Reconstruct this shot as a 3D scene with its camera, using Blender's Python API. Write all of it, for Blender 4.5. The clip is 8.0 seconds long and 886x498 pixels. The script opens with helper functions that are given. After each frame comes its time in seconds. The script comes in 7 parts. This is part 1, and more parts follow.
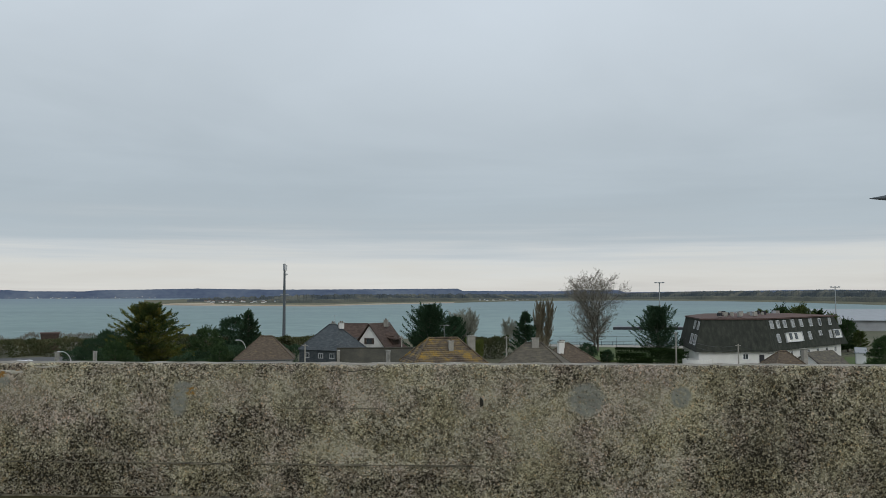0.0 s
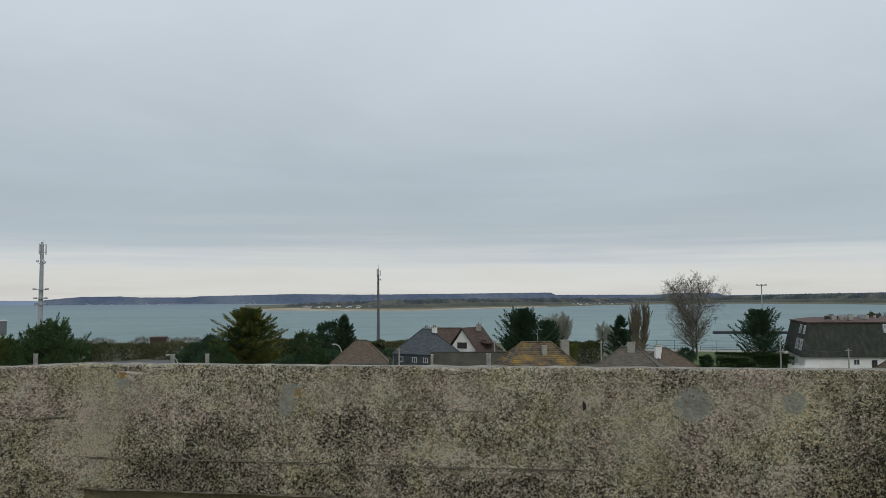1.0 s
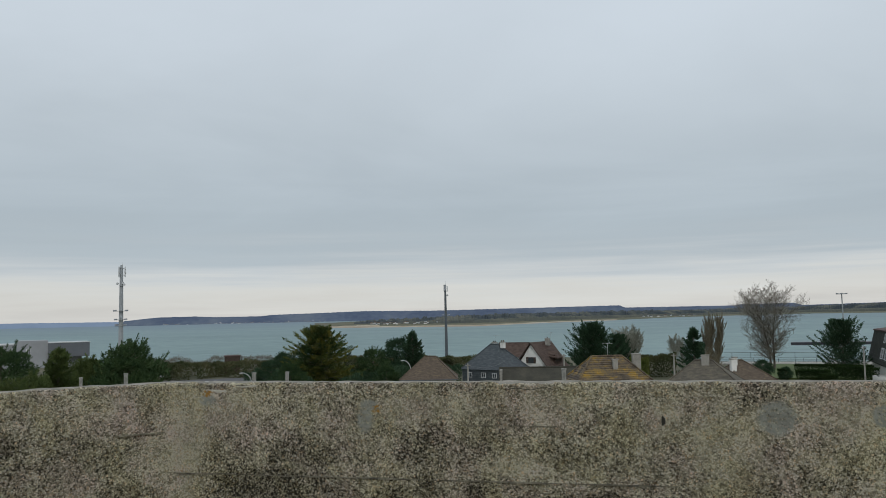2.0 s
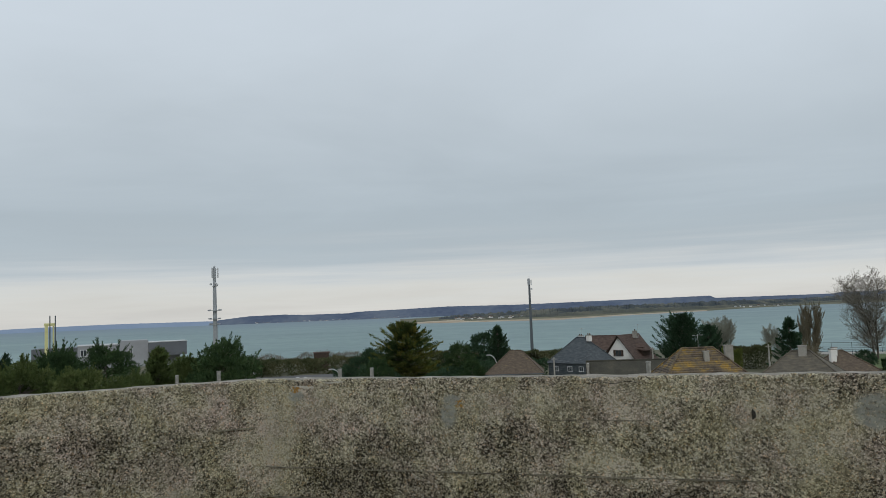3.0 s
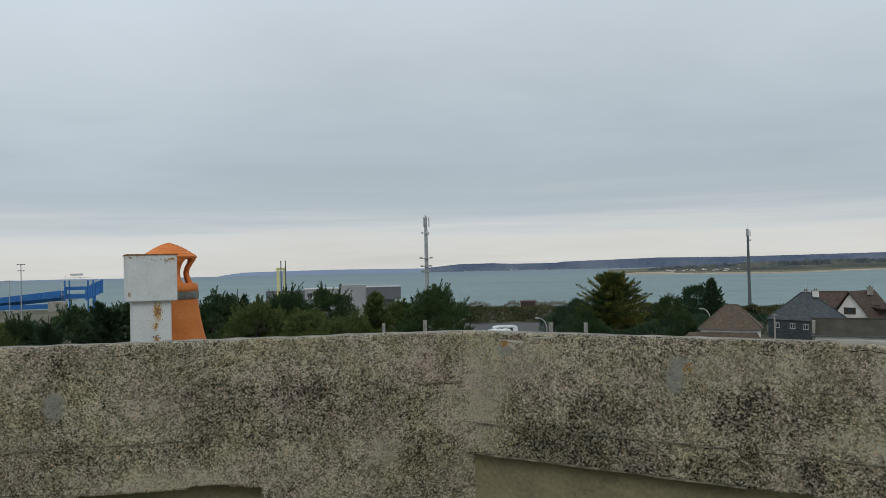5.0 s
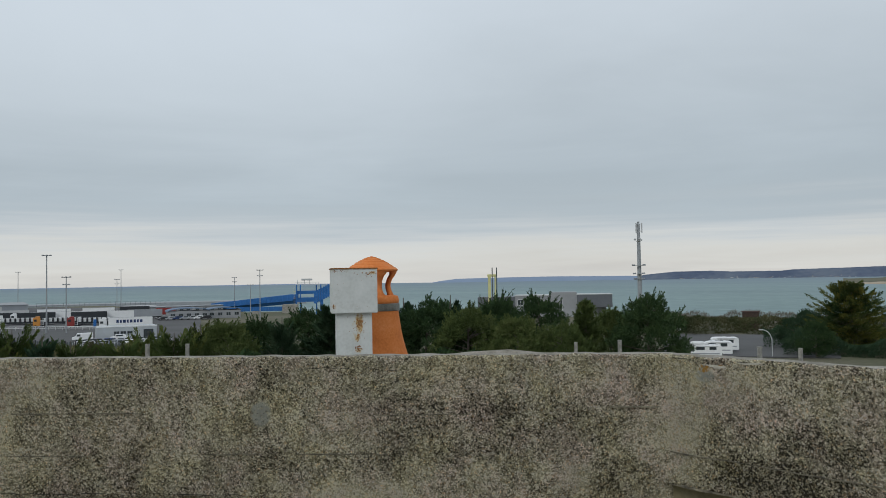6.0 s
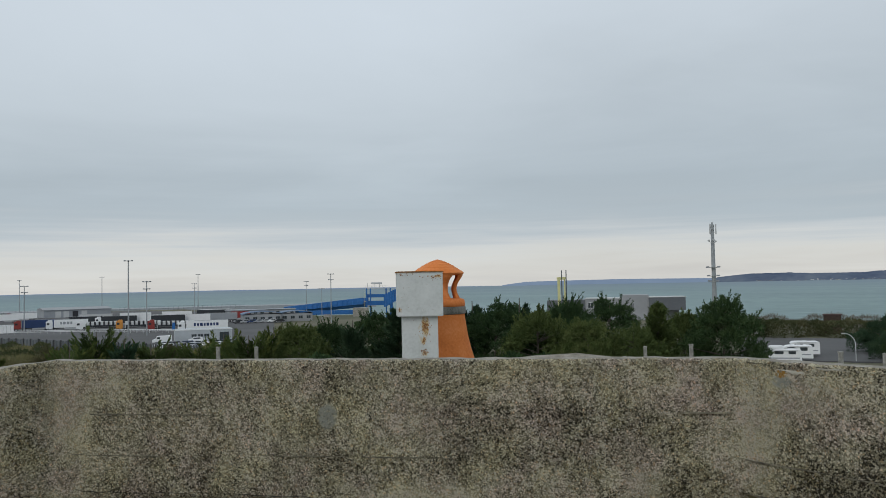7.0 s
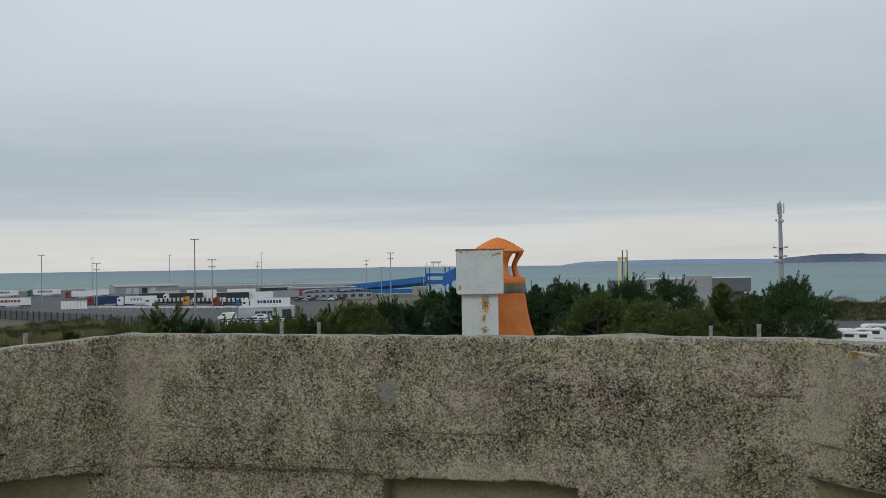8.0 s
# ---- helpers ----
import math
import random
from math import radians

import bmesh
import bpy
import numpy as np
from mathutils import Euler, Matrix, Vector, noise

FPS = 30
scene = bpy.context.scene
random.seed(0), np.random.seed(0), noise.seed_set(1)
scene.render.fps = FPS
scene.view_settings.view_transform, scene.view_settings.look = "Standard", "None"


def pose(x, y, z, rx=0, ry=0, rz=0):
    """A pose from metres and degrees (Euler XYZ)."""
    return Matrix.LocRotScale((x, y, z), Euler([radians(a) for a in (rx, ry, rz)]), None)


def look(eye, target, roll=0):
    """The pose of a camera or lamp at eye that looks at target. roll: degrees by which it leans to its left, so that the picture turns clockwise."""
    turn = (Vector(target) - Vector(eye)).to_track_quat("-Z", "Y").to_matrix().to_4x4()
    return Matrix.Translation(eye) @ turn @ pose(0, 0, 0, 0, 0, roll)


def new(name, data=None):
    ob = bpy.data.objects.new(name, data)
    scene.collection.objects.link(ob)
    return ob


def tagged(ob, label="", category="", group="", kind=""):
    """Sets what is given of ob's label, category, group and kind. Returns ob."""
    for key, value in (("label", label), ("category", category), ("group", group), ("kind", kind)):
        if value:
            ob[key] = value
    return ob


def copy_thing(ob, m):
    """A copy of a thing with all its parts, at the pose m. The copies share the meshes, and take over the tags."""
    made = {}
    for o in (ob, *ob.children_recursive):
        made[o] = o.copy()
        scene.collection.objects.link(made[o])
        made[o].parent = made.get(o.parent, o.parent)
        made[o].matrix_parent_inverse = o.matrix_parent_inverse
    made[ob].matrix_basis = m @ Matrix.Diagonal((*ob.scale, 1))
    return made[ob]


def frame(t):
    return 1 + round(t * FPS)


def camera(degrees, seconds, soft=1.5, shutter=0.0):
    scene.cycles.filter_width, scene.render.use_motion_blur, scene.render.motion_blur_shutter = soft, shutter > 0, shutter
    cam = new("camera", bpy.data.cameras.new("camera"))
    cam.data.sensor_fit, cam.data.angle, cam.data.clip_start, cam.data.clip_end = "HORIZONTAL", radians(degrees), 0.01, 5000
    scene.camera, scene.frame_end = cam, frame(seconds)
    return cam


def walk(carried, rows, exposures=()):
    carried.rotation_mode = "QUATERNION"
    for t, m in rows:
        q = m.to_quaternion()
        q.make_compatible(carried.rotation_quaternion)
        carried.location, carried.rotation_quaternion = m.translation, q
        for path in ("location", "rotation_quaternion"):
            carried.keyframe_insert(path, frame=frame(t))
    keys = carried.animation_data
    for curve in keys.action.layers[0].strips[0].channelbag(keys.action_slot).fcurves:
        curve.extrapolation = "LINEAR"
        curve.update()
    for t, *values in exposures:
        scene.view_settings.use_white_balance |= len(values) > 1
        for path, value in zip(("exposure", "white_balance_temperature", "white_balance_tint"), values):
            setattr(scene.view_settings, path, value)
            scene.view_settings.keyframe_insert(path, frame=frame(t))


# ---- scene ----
cam = camera(57.27, 8.0, soft=0.55)
# seconds, x, y, z, yaw, pitch, roll
PATH = [
    (0.0, -0.000, -0.000, 18.600, 0.00, 3.26, 0.02),
    (0.5, -0.012, 0.006, 18.602, 4.74, 3.41, 0.08),
    (1.0, -0.032, -0.010, 18.596, 6.49, 3.58, 0.32),
    (1.5, -0.052, -0.033, 18.597, 8.29, 4.01, 0.59),
    (1.7, -0.055, -0.040, 18.598, 9.80, 4.39, 0.83),
    (2.8, -0.044, -0.058, 18.605, 14.93, 4.93, 2.20),
    (3.0, -0.036, -0.055, 18.602, 17.17, 4.52, 2.26),
    (3.5, -0.011, -0.023, 18.591, 18.89, 4.03, 2.24),
    (4.0, -0.047, 0.052, 18.586, 21.34, 3.20, 1.85),
    (4.2, -0.092, 0.104, 18.584, 23.17, 2.73, 1.47),
    (5.3, -0.193, 0.275, 18.623, 36.21, 1.43, 1.23),
    (5.5, -0.187, 0.313, 18.637, 39.82, 1.82, 0.98),
    (6.0, -0.168, 0.349, 18.647, 46.44, 2.17, 0.88),
    (6.5, -0.170, 0.362, 18.646, 49.76, 2.50, 1.03),
    (7.0, -0.175, 0.379, 18.646, 51.29, 2.48, 1.10),
    (7.5, -0.179, 0.378, 18.643, 53.42, 1.67, 0.84),
    (8.0, -0.189, 0.380, 18.637, 55.45, 1.09, 0.81),
]
walk(cam, [(t, pose(x, y, z, 90 + p, r, yaw)) for t, x, y, z, yaw, p, r in PATH])

G = 4.5      # town ground
SEA = 1.5    # water level
EYE = 18.6


def P(az, d, z=G):
    """A place by its bearing (degrees, to the left of north), distance and height."""
    return Vector((-math.sin(radians(az)) * d, math.cos(radians(az)) * d, z))


# ---------------------------------------------------------------- sky and sun
world = bpy.data.worlds.new("world")
scene.world = world
world.use_nodes = True
wn, wl = world.node_tree.nodes, world.node_tree.links
wn.clear()


def wnode(kind, **sets):
    n = wn.new(kind)
    for k, v in sets.items():
        n.inputs[k].default_value = v
    return n


def wmath(op, a, b):
    n = wn.new("ShaderNodeMath")
    n.operation = op
    for i, v in enumerate((a, b)):
        if isinstance(v, (int, float)):
            n.inputs[i].default_value = v
        else:
            wl.new(v, n.inputs[i])
    return n.outputs[0]


tc = wn.new("ShaderNodeTexCoord")
sep = wn.new("ShaderNodeSeparateXYZ")
wl.new(tc.outputs["Generated"], sep.inputs[0])
up = wmath("MAXIMUM", sep.outputs["Z"], 0.0)
# cloud sheet: the way out is laid on a flat ceiling of cloud
den = wmath("ADD", up, 0.07)
comb = wn.new("ShaderNodeCombineXYZ")
wl.new(wmath("DIVIDE", sep.outputs["X"], den), comb.inputs[0])
wl.new(wmath("DIVIDE", sep.outputs["Y"], den), comb.inputs[1])
n1 = wnode("ShaderNodeTexNoise", Scale=0.55, Detail=5.0, Roughness=0.55, Distortion=0.4)
n2 = wnode("ShaderNodeTexNoise", Scale=0.16, Detail=3.0, Roughness=0.5)
wl.new(comb.outputs[0], n1.inputs["Vector"])
wl.new(comb.outputs[0], n2.inputs["Vector"])
cloud = wmath("ADD", wmath("MULTIPLY", wmath("SUBTRACT", n1.outputs[0], 0.5), 0.09), wmath("MULTIPLY", wmath("SUBTRACT", n2.outputs[0], 0.5), 0.14))
streak_at = wn.new("ShaderNodeMapping")
streak_at.inputs["Scale"].default_value = (1.4, 1.4, 46.0)
wl.new(tc.outputs["Generated"], streak_at.inputs[0])
n3 = wnode("ShaderNodeTexNoise", Scale=1.3, Detail=5.0, Roughness=0.6)
wl.new(streak_at.outputs[0], n3.inputs["Vector"])
streaks = wmath("MULTIPLY", wmath("SUBTRACT", n3.outputs[0], 0.5), wmath("MULTIPLY", wmath("MAXIMUM", wmath("SUBTRACT", 0.2, up), 0.0), wmath("MULTIPLY", wmath("MINIMUM", up, 0.06), 12.0)))
hgt = wmath("ADD", wmath("ADD", up, streaks), wmath("MULTIPLY", cloud, wmath("ADD", wmath("MULTIPLY", up, 4.0), 0.35)))
ramp = wn.new("ShaderNodeValToRGB")
wl.new(hgt, ramp.inputs[0])
ramp.color_ramp.interpolation = "B_SPLINE"
SKY = [(0.0, (0.63, 0.625, 0.605)), (0.015, (0.672, 0.669, 0.638)), (0.038, (0.645, 0.662, 0.652)), (0.058, (0.552, 0.592, 0.622)),
       (0.085, (0.418, 0.482, 0.530)), (0.13, (0.423, 0.489, 0.540)), (0.22, (0.532, 0.597, 0.650)), (0.34, (0.628, 0.700, 0.768)), (1.0, (0.648, 0.720, 0.798))]
els = ramp.color_ramp.elements
while len(els) < len(SKY):
    els.new(0.5)
for e, (p, c) in zip(els, SKY):
    e.position, e.color = p, (*c, 1)
tone = wmath("ADD", 1.0, wmath("MULTIPLY", cloud, 2.0))
mul = wn.new("ShaderNodeVectorMath")
mul.operation = "SCALE"
wl.new(ramp.outputs[0], mul.inputs[0])
wl.new(tone, mul.inputs["Scale"])
sky = wn.new("ShaderNodeTexSky")
sky.sky_type, sky.sun_disc = "NISHITA", False
sky.sun_elevation, sky.sun_rotation = radians(38), radians(160)
bg_sky, bg_cloud, out = wn.new("ShaderNodeBackground"), wn.new("ShaderNodeBackground"), wn.new("ShaderNodeOutputWorld")
mix = wn.new("ShaderNodeMixShader")
mix.inputs[0].default_value = 0.96
bg_sky.inputs["Strength"].default_value = 0.10
bg_cloud.inputs["Strength"].default_value = 1.0
wl.new(sky.outputs[0], bg_sky.inputs["Color"])
wl.new(mul.outputs[0], bg_cloud.inputs["Color"])
wl.new(bg_sky.outputs[0], mix.inputs[1])
wl.new(bg_cloud.outputs[0], mix.inputs[2])
wl.new(mix.outputs[0], out.inputs[0])

sun = new("sun", bpy.data.lights.new("sun", "SUN"))
sun.data.energy, sun.data.angle, sun.data.color = 0.7, radians(25), (1.0, 0.96, 0.9)
sun.matrix_basis = look((0, 0, 60), (-14, 36, 30))
scene.view_settings.exposure = 0.0


# ---------------------------------------------------------------- materials
def surface(name, stops, scale=3.0, fine=40.0, rough=0.8, metal=0.0, bump=0.25, depth=0.01, spec=0.4, per=0.0, stretch=(1, 1, 1), streak=0.0, coord="Object"):
    """A noisy two-scale surface: colours from stops along a large noise, grain from a fine one; per: how far single objects differ."""
    m = bpy.data.materials.new(name)
    m.use_nodes = True
    nt = m.node_tree
    nd, ln = nt.nodes, nt.links
    b = nd["Principled BSDF"]
    b.inputs["Roughness"].default_value, b.inputs["Metallic"].default_value = rough, metal
    b.inputs["Specular IOR Level"].default_value = spec
    t = nd.new("ShaderNodeTexCoord")
    mp = nd.new("ShaderNodeMapping")
    mp.inputs["Scale"].default_value = stretch
    ln.new(t.outputs[coord], mp.inputs[0])
    a, g = nd.new("ShaderNodeTexNoise"), nd.new("ShaderNodeTexNoise")
    a.inputs["Scale"].default_value, a.inputs["Detail"].default_value = scale, 5
    g.inputs["Scale"].default_value, g.inputs["Detail"].default_value = fine, 4
    ln.new(mp.outputs[0], a.inputs["Vector"])
    ln.new(mp.outputs[0], g.inputs["Vector"])
    mx = nd.new("ShaderNodeMix")
    mx.inputs[0].default_value = 0.35
    ln.new(a.outputs[0], mx.inputs[2])
    ln.new(g.outputs[0], mx.inputs[3])
    last = mx.outputs[0]
    if per:
        oi = nd.new("ShaderNodeObjectInfo")
        sc = nd.new("ShaderNodeMath")
        sc.operation = "MULTIPLY_ADD"
        sc.inputs[1].default_value, sc.inputs[2].default_value = per, -per / 2
        ln.new(oi.outputs["Random"], sc.inputs[0])
        ad = nd.new("ShaderNodeMath")
        ln.new(last, ad.inputs[0])
        ln.new(sc.outputs[0], ad.inputs[1])
        last = ad.outputs[0]
    r = nd.new("ShaderNodeValToRGB")
    ln.new(last, r.inputs[0])
    e = r.color_ramp.elements
    while len(e) < len(stops):
        e.new(0.5)
    for el, (p, c) in zip(e, stops):
        el.position, el.color = p, (*c, 1)
    ln.new(r.outputs[0], b.inputs["Base Color"])
    if bump:
        bp = nd.new("ShaderNodeBump")
        bp.inputs["Strength"].default_value, bp.inputs["Distance"].default_value = bump, depth
        ln.new(g.outputs[0], bp.inputs["Height"])
        ln.new(bp.outputs[0], b.inputs["Normal"])
    return m


def two(c, k=0.3):
    """Three stops round one colour, k darker and lighter."""
    return [(0.3, tuple(v * (1 - k) for v in c)), (0.5, c), (0.7, tuple(min(1, v * (1 + k)) for v in c))]


# stains on the parapet: centre, half-width, half-height, weight
ALGAE_NORTH = [
    ((-1.32, 3.28, 18.05), 0.17, 0.09, 1.0), ((-1.40, 3.29, 17.87), 0.30, 0.09, 1.1), ((-0.75, 3.25, 18.05), 0.16, 0.09, 0.8), ((-0.84, 3.26, 17.87), 0.22, 0.07, 0.9),
    ((-0.21, 3.23, 18.05), 0.13, 0.09, 0.8), ((-0.14, 3.22, 17.85), 0.25, 0.05, 0.9), ((-0.50, 3.24, 17.87), 0.16, 0.07, 0.6), ((0.49, 3.19, 17.87), 0.14, 0.06, 0.6),
    ((1.27, 3.15, 18.12), 0.29, 0.14, 0.45), ((1.10, 3.16, 17.93), 0.21, 0.09, 0.7), ((1.55, 3.14, 18.17), 0.22, 0.17, 0.55), ((1.41, 3.14, 17.89), 0.29, 0.09, 0.55), ((-1.64, 3.30, 17.89), 0.16, 0.07, 0.6)]
ALGAE_WEST = [
    ((-2.22, 3.12, 18.04), 0.22, 0.09, 0.6), ((-2.57, 2.80, 18.09), 0.19, 0.07, 0.6), ((-2.77, 2.62, 18.03), 0.17, 0.12, 0.8), ((-2.45, 2.90, 17.98), 0.15, 0.11, 0.6), ((-3.86, 1.63, 18.15), 0.08, 0.07, 0.8),
    ((-3.78, 1.70, 17.84), 0.16, 0.09, 0.8), ((-3.90, 1.60, 17.75), 0.15, 0.06, 0.8), ((-3.66, 1.81, 17.73), 0.19, 0.06, 0.7), ((-4.22, 1.07, 18.28), 0.23, 0.06, 0.5), ((-2.93, 2.47, 17.88), 0.15, 0.07, 0.7),
    ((-2.59, 2.77, 18.11), 0.17, 0.03, 0.7), ((-2.60, 2.77, 17.93), 0.12, 0.07, 0.7), ((-2.13, 3.20, 17.83), 0.17, 0.07, 0.6), ((-3.19, 2.24, 17.87), 0.10, 0.06, 0.7)]
SMOOTH = [
    ((-1.70, 3.30, 18.22), 0.16, 0.08, 0.7), ((-0.29, 3.23, 18.19), 0.09, 0.11, 0.6), ((-0.41, 3.24, 18.00), 0.16, 0.04, 0.8), ((-0.86, 3.26, 18.22), 0.26, 0.08, 0.6), ((-1.88, 3.31, 18.11), 0.10, 0.26, 1.0), ((-4.14, 1.37, 18.15), 0.11, 0.28, 1.0),
    ((-2.93, 2.47, 17.74), 0.27, 0.06, 0.8), ((-2.25, 3.08, 17.83), 0.07, 0.07, 0.8), ((-3.99, 1.51, 18.23), 0.11, 0.08, 0.6), ((0.37, 3.20, 18.08), 0.16, 0.18, 0.7), ((0.85, 3.17, 18.21), 0.16, 0.10, 0.7), ((0.15, 3.21, 18.18), 0.06, 0.07, 0.8)]
MAUVE = [
    ((-0.43, 3.24, 18.23), 0.10, 0.11, 0.9), ((-1.62, 3.30, 18.15), 0.21, 0.10, 0.7), ((0.58, 3.18, 18.04), 0.16, 0.14, 0.7), ((-0.82, 3.26, 17.98), 0.29, 0.14, 0.3), ((-4.22, 1.09, 17.75), 0.17, 0.12, 0.8),
    ((-3.68, 1.80, 17.98), 0.19, 0.11, 0.7), ((-2.12, 3.20, 18.17), 0.24, 0.08, 0.7), ((-2.63, 2.75, 18.13), 0.16, 0.16, 0.6), ((0.80, 3.17, 18.28), 0.14, 0.07, 0.6)]

MORTAR = [((-1.057, 3.269, 18.172), 0.037, 0.053, 0.9), ((-1.044, 3.268, 18.235), 0.040, 0.024, 0.9), ((0.559, 3.186, 18.190), 0.068, 0.064, 0.9), ((0.923, 3.167, 18.205), 0.040, 0.040, 0.9), ((-1.788, 3.306, 18.253), 0.040, 0.024, 0.9), ((-3.244, 2.187, 18.085), 0.044, 0.054, 0.9)]
LICHEN = [((-1.009, 3.266, 18.218), 0.020, 0.018, 1.8), ((-1.791, 3.306, 18.283), 0.026, 0.016, 1.8), ((-1.724, 3.303, 18.290), 0.020, 0.010, 1.8)]


def concrete_aggregate(name):
    """Weathered exposed-aggregate concrete: small stones in a worn paste, black algae between them, smooth and violet-grey patches."""
    m = bpy.data.materials.new(name)
    m.use_nodes = True
    nd, ln = m.node_tree.nodes, m.node_tree.links
    b = nd["Principled BSDF"]
    b.inputs["Roughness"].default_value, b.inputs["Specular IOR Level"].default_value = 0.92, 0.25
    t = nd.new("ShaderNodeTexCoord")
    at = t.outputs["Object"]

    def noise_tex(scale, detail=4, rough=0.55, stretch=None):
        n = nd.new("ShaderNodeTexNoise")
        n.inputs["Scale"].default_value, n.inputs["Detail"].default_value, n.inputs["Roughness"].default_value = scale, detail, rough
        src = at
        if stretch:
            mp = nd.new("ShaderNodeMapping")
            mp.inputs["Scale"].default_value = stretch
            ln.new(at, mp.inputs[0])
            src = mp.outputs[0]
        ln.new(src, n.inputs["Vector"])
        return n

    def curve(src, stops):
        r = nd.new("ShaderNodeValToRGB")
        e = r.color_ramp.elements
        while len(e) < len(stops):
            e.new(0.5)
        for el, (p, c) in zip(e, stops):
            el.position, el.color = p, (*c, 1) if isinstance(c, tuple) else (c, c, c, 1)
        ln.new(src, r.inputs[0])
        return r.outputs[0]

    def blend(fac, a, c, mode="MIX"):
        x = nd.new("ShaderNodeMix")
        x.data_type, x.blend_type = "RGBA", mode
        for i, v in ((0, fac), (6, a), (7, c)):
            if isinstance(v, (int, float)):
                x.inputs[i].default_value = v
            elif isinstance(v, tuple):
                x.inputs[i].default_value = (*v, 1)
            else:
                ln.new(v, x.inputs[i])
        return x.outputs[2]

    def calc(op, *vals, clamp=False):
        x = nd.new("ShaderNodeMath")
        x.operation, x.use_clamp = op, clamp
        for i, v in enumerate(vals):
            if isinstance(v, (int, float)):
                x.inputs[i].default_value = v
            else:
                ln.new(v, x.inputs[i])
        return x.outputs[0]

    def vec(op, a, c):
        x = nd.new("ShaderNodeVectorMath")
        x.operation = op
        ln.new(a, x.inputs[0])
        if isinstance(c, tuple):
            x.inputs[1].default_value = c
        elif c is not None:
            ln.new(c, x.inputs[1])
        return x

    ragged = noise_tex(9.0, 6, 0.68).outputs[0]

    def patches(stains, wild=2.6, inner=0.45):
        """The sum of stains, each with its own ragged outline."""
        total = None
        for c, ru, rz, weight in stains:
            d = vec("MULTIPLY", vec("SUBTRACT", at, c).outputs[0], (1 / ru, 1 / ru, 1 / rz))
            far = calc("MULTIPLY_ADD", ragged, wild, calc("SUBTRACT", vec("LENGTH", d.outputs[0], None).outputs["Value"], wild / 2))
            x = nd.new("ShaderNodeMapRange")
            x.interpolation_type = "SMOOTHSTEP"
            for i, v in ((1, inner), (2, inner + 2.6 * (1 - inner) * 0.7), (3, weight), (4, 0.0)):
                x.inputs[i].default_value = v
            ln.new(far, x.inputs[0])
            total = x.outputs[0] if total is None else calc("ADD", total, x.outputs[0])
        return total

    algae, smooth_, mauve = patches(ALGAE_NORTH + [(c, ru, rz, 0.62 * w) for c, ru, rz, w in ALGAE_WEST]), patches(SMOOTH), patches(MAUVE)
    # the stones: bent cells with dark joints
    bent = vec("ADD", at, vec("MULTIPLY", vec("SUBTRACT", noise_tex(95, 2, 0.6).outputs["Color"], (0.5, 0.5, 0.5)).outputs[0], (0.011, 0.011, 0.011)).outputs[0]).outputs[0]

    def cells(scale, feature):
        v = nd.new("ShaderNodeTexVoronoi")
        v.feature = feature
        v.inputs["Scale"].default_value = scale
        ln.new(bent, v.inputs["Vector"])
        return v

    stone = nd.new("ShaderNodeSeparateColor")
    ln.new(cells(160, "F1").outputs["Color"], stone.inputs[0])
    grit = nd.new("ShaderNodeSeparateColor")
    ln.new(cells(260, "F1").outputs["Color"], grit.inputs[0])
    joint = curve(cells(160, "DISTANCE_TO_EDGE").outputs["Distance"], [(0.02, 1.0), (0.17, 0.0)])
    # how dark a place is: broad and small patches, runs from the top, and the stains
    broad = noise_tex(2.6, 5, 0.64).outputs[0]
    mid = noise_tex(13, 5, 0.7).outputs[0]
    small = noise_tex(46, 4, 0.7).outputs[0]
    runs = noise_tex(8, 4, 0.6, (1.0, 1.0, 0.16)).outputs[0]
    dirt = calc("MULTIPLY_ADD", broad, 1.3, calc("MULTIPLY_ADD", mid, 1.5, calc("MULTIPLY_ADD", runs, 0.8, calc("MULTIPLY_ADD", small, 1.3, -2.45))))
    dirt = calc("MULTIPLY_ADD", calc("MINIMUM", algae, 1.1), 0.36, calc("MULTIPLY_ADD", smooth_, -0.45, dirt))
    dirt = calc("ADD", dirt, 0.08)
    # a stone is dark where its own chance falls below the dirt
    value = calc("MULTIPLY_ADD", stone.outputs[0], 0.92, calc("MULTIPLY_ADD", grit.outputs[0], 0.34, calc("MULTIPLY_ADD", dirt, -0.60, 0.065)))
    col = curve(value, [(0.10, (0.026, 0.022, 0.016)), (0.25, (0.095, 0.083, 0.058)), (0.40, (0.235, 0.209, 0.150)), (0.58, (0.345, 0.310, 0.226)), (0.80, (0.470, 0.425, 0.318)), (0.98, (0.74, 0.685, 0.545))])
    wet = calc("MULTIPLY_ADD", dirt, 0.55, 0.36, clamp=True)
    col = blend(calc("MULTIPLY", joint, wet, clamp=True), col, (0.040, 0.034, 0.025))
    # worn paste covers the stones in places
    paste = curve(noise_tex(21, 6, 0.7).outputs[0], [(0.3, (0.190, 0.171, 0.126)), (0.5, (0.300, 0.272, 0.201)), (0.7, (0.385, 0.350, 0.260))])
    cover = calc("MULTIPLY_ADD", smooth_, 0.5, calc("MULTIPLY_ADD", noise_tex(4.2, 5, 0.65).outputs[0], 1.5, calc("MULTIPLY_ADD", algae, -0.25, -0.58)))
    cover = calc("MULTIPLY", calc("MAXIMUM", calc("MINIMUM", cover, 0.72), 0.0), curve(noise_tex(150, 3, 0.7).outputs[0], [(0.42, 0.45), (0.58, 1.0)]))
    col = blend(cover, col, paste)
    # violet-grey and olive casts, single rusty and whitish stones
    col = blend(calc("MULTIPLY", mauve, 0.5, clamp=True), col, blend(1.0, col, (1.07, 0.98, 1.10), "MULTIPLY"))
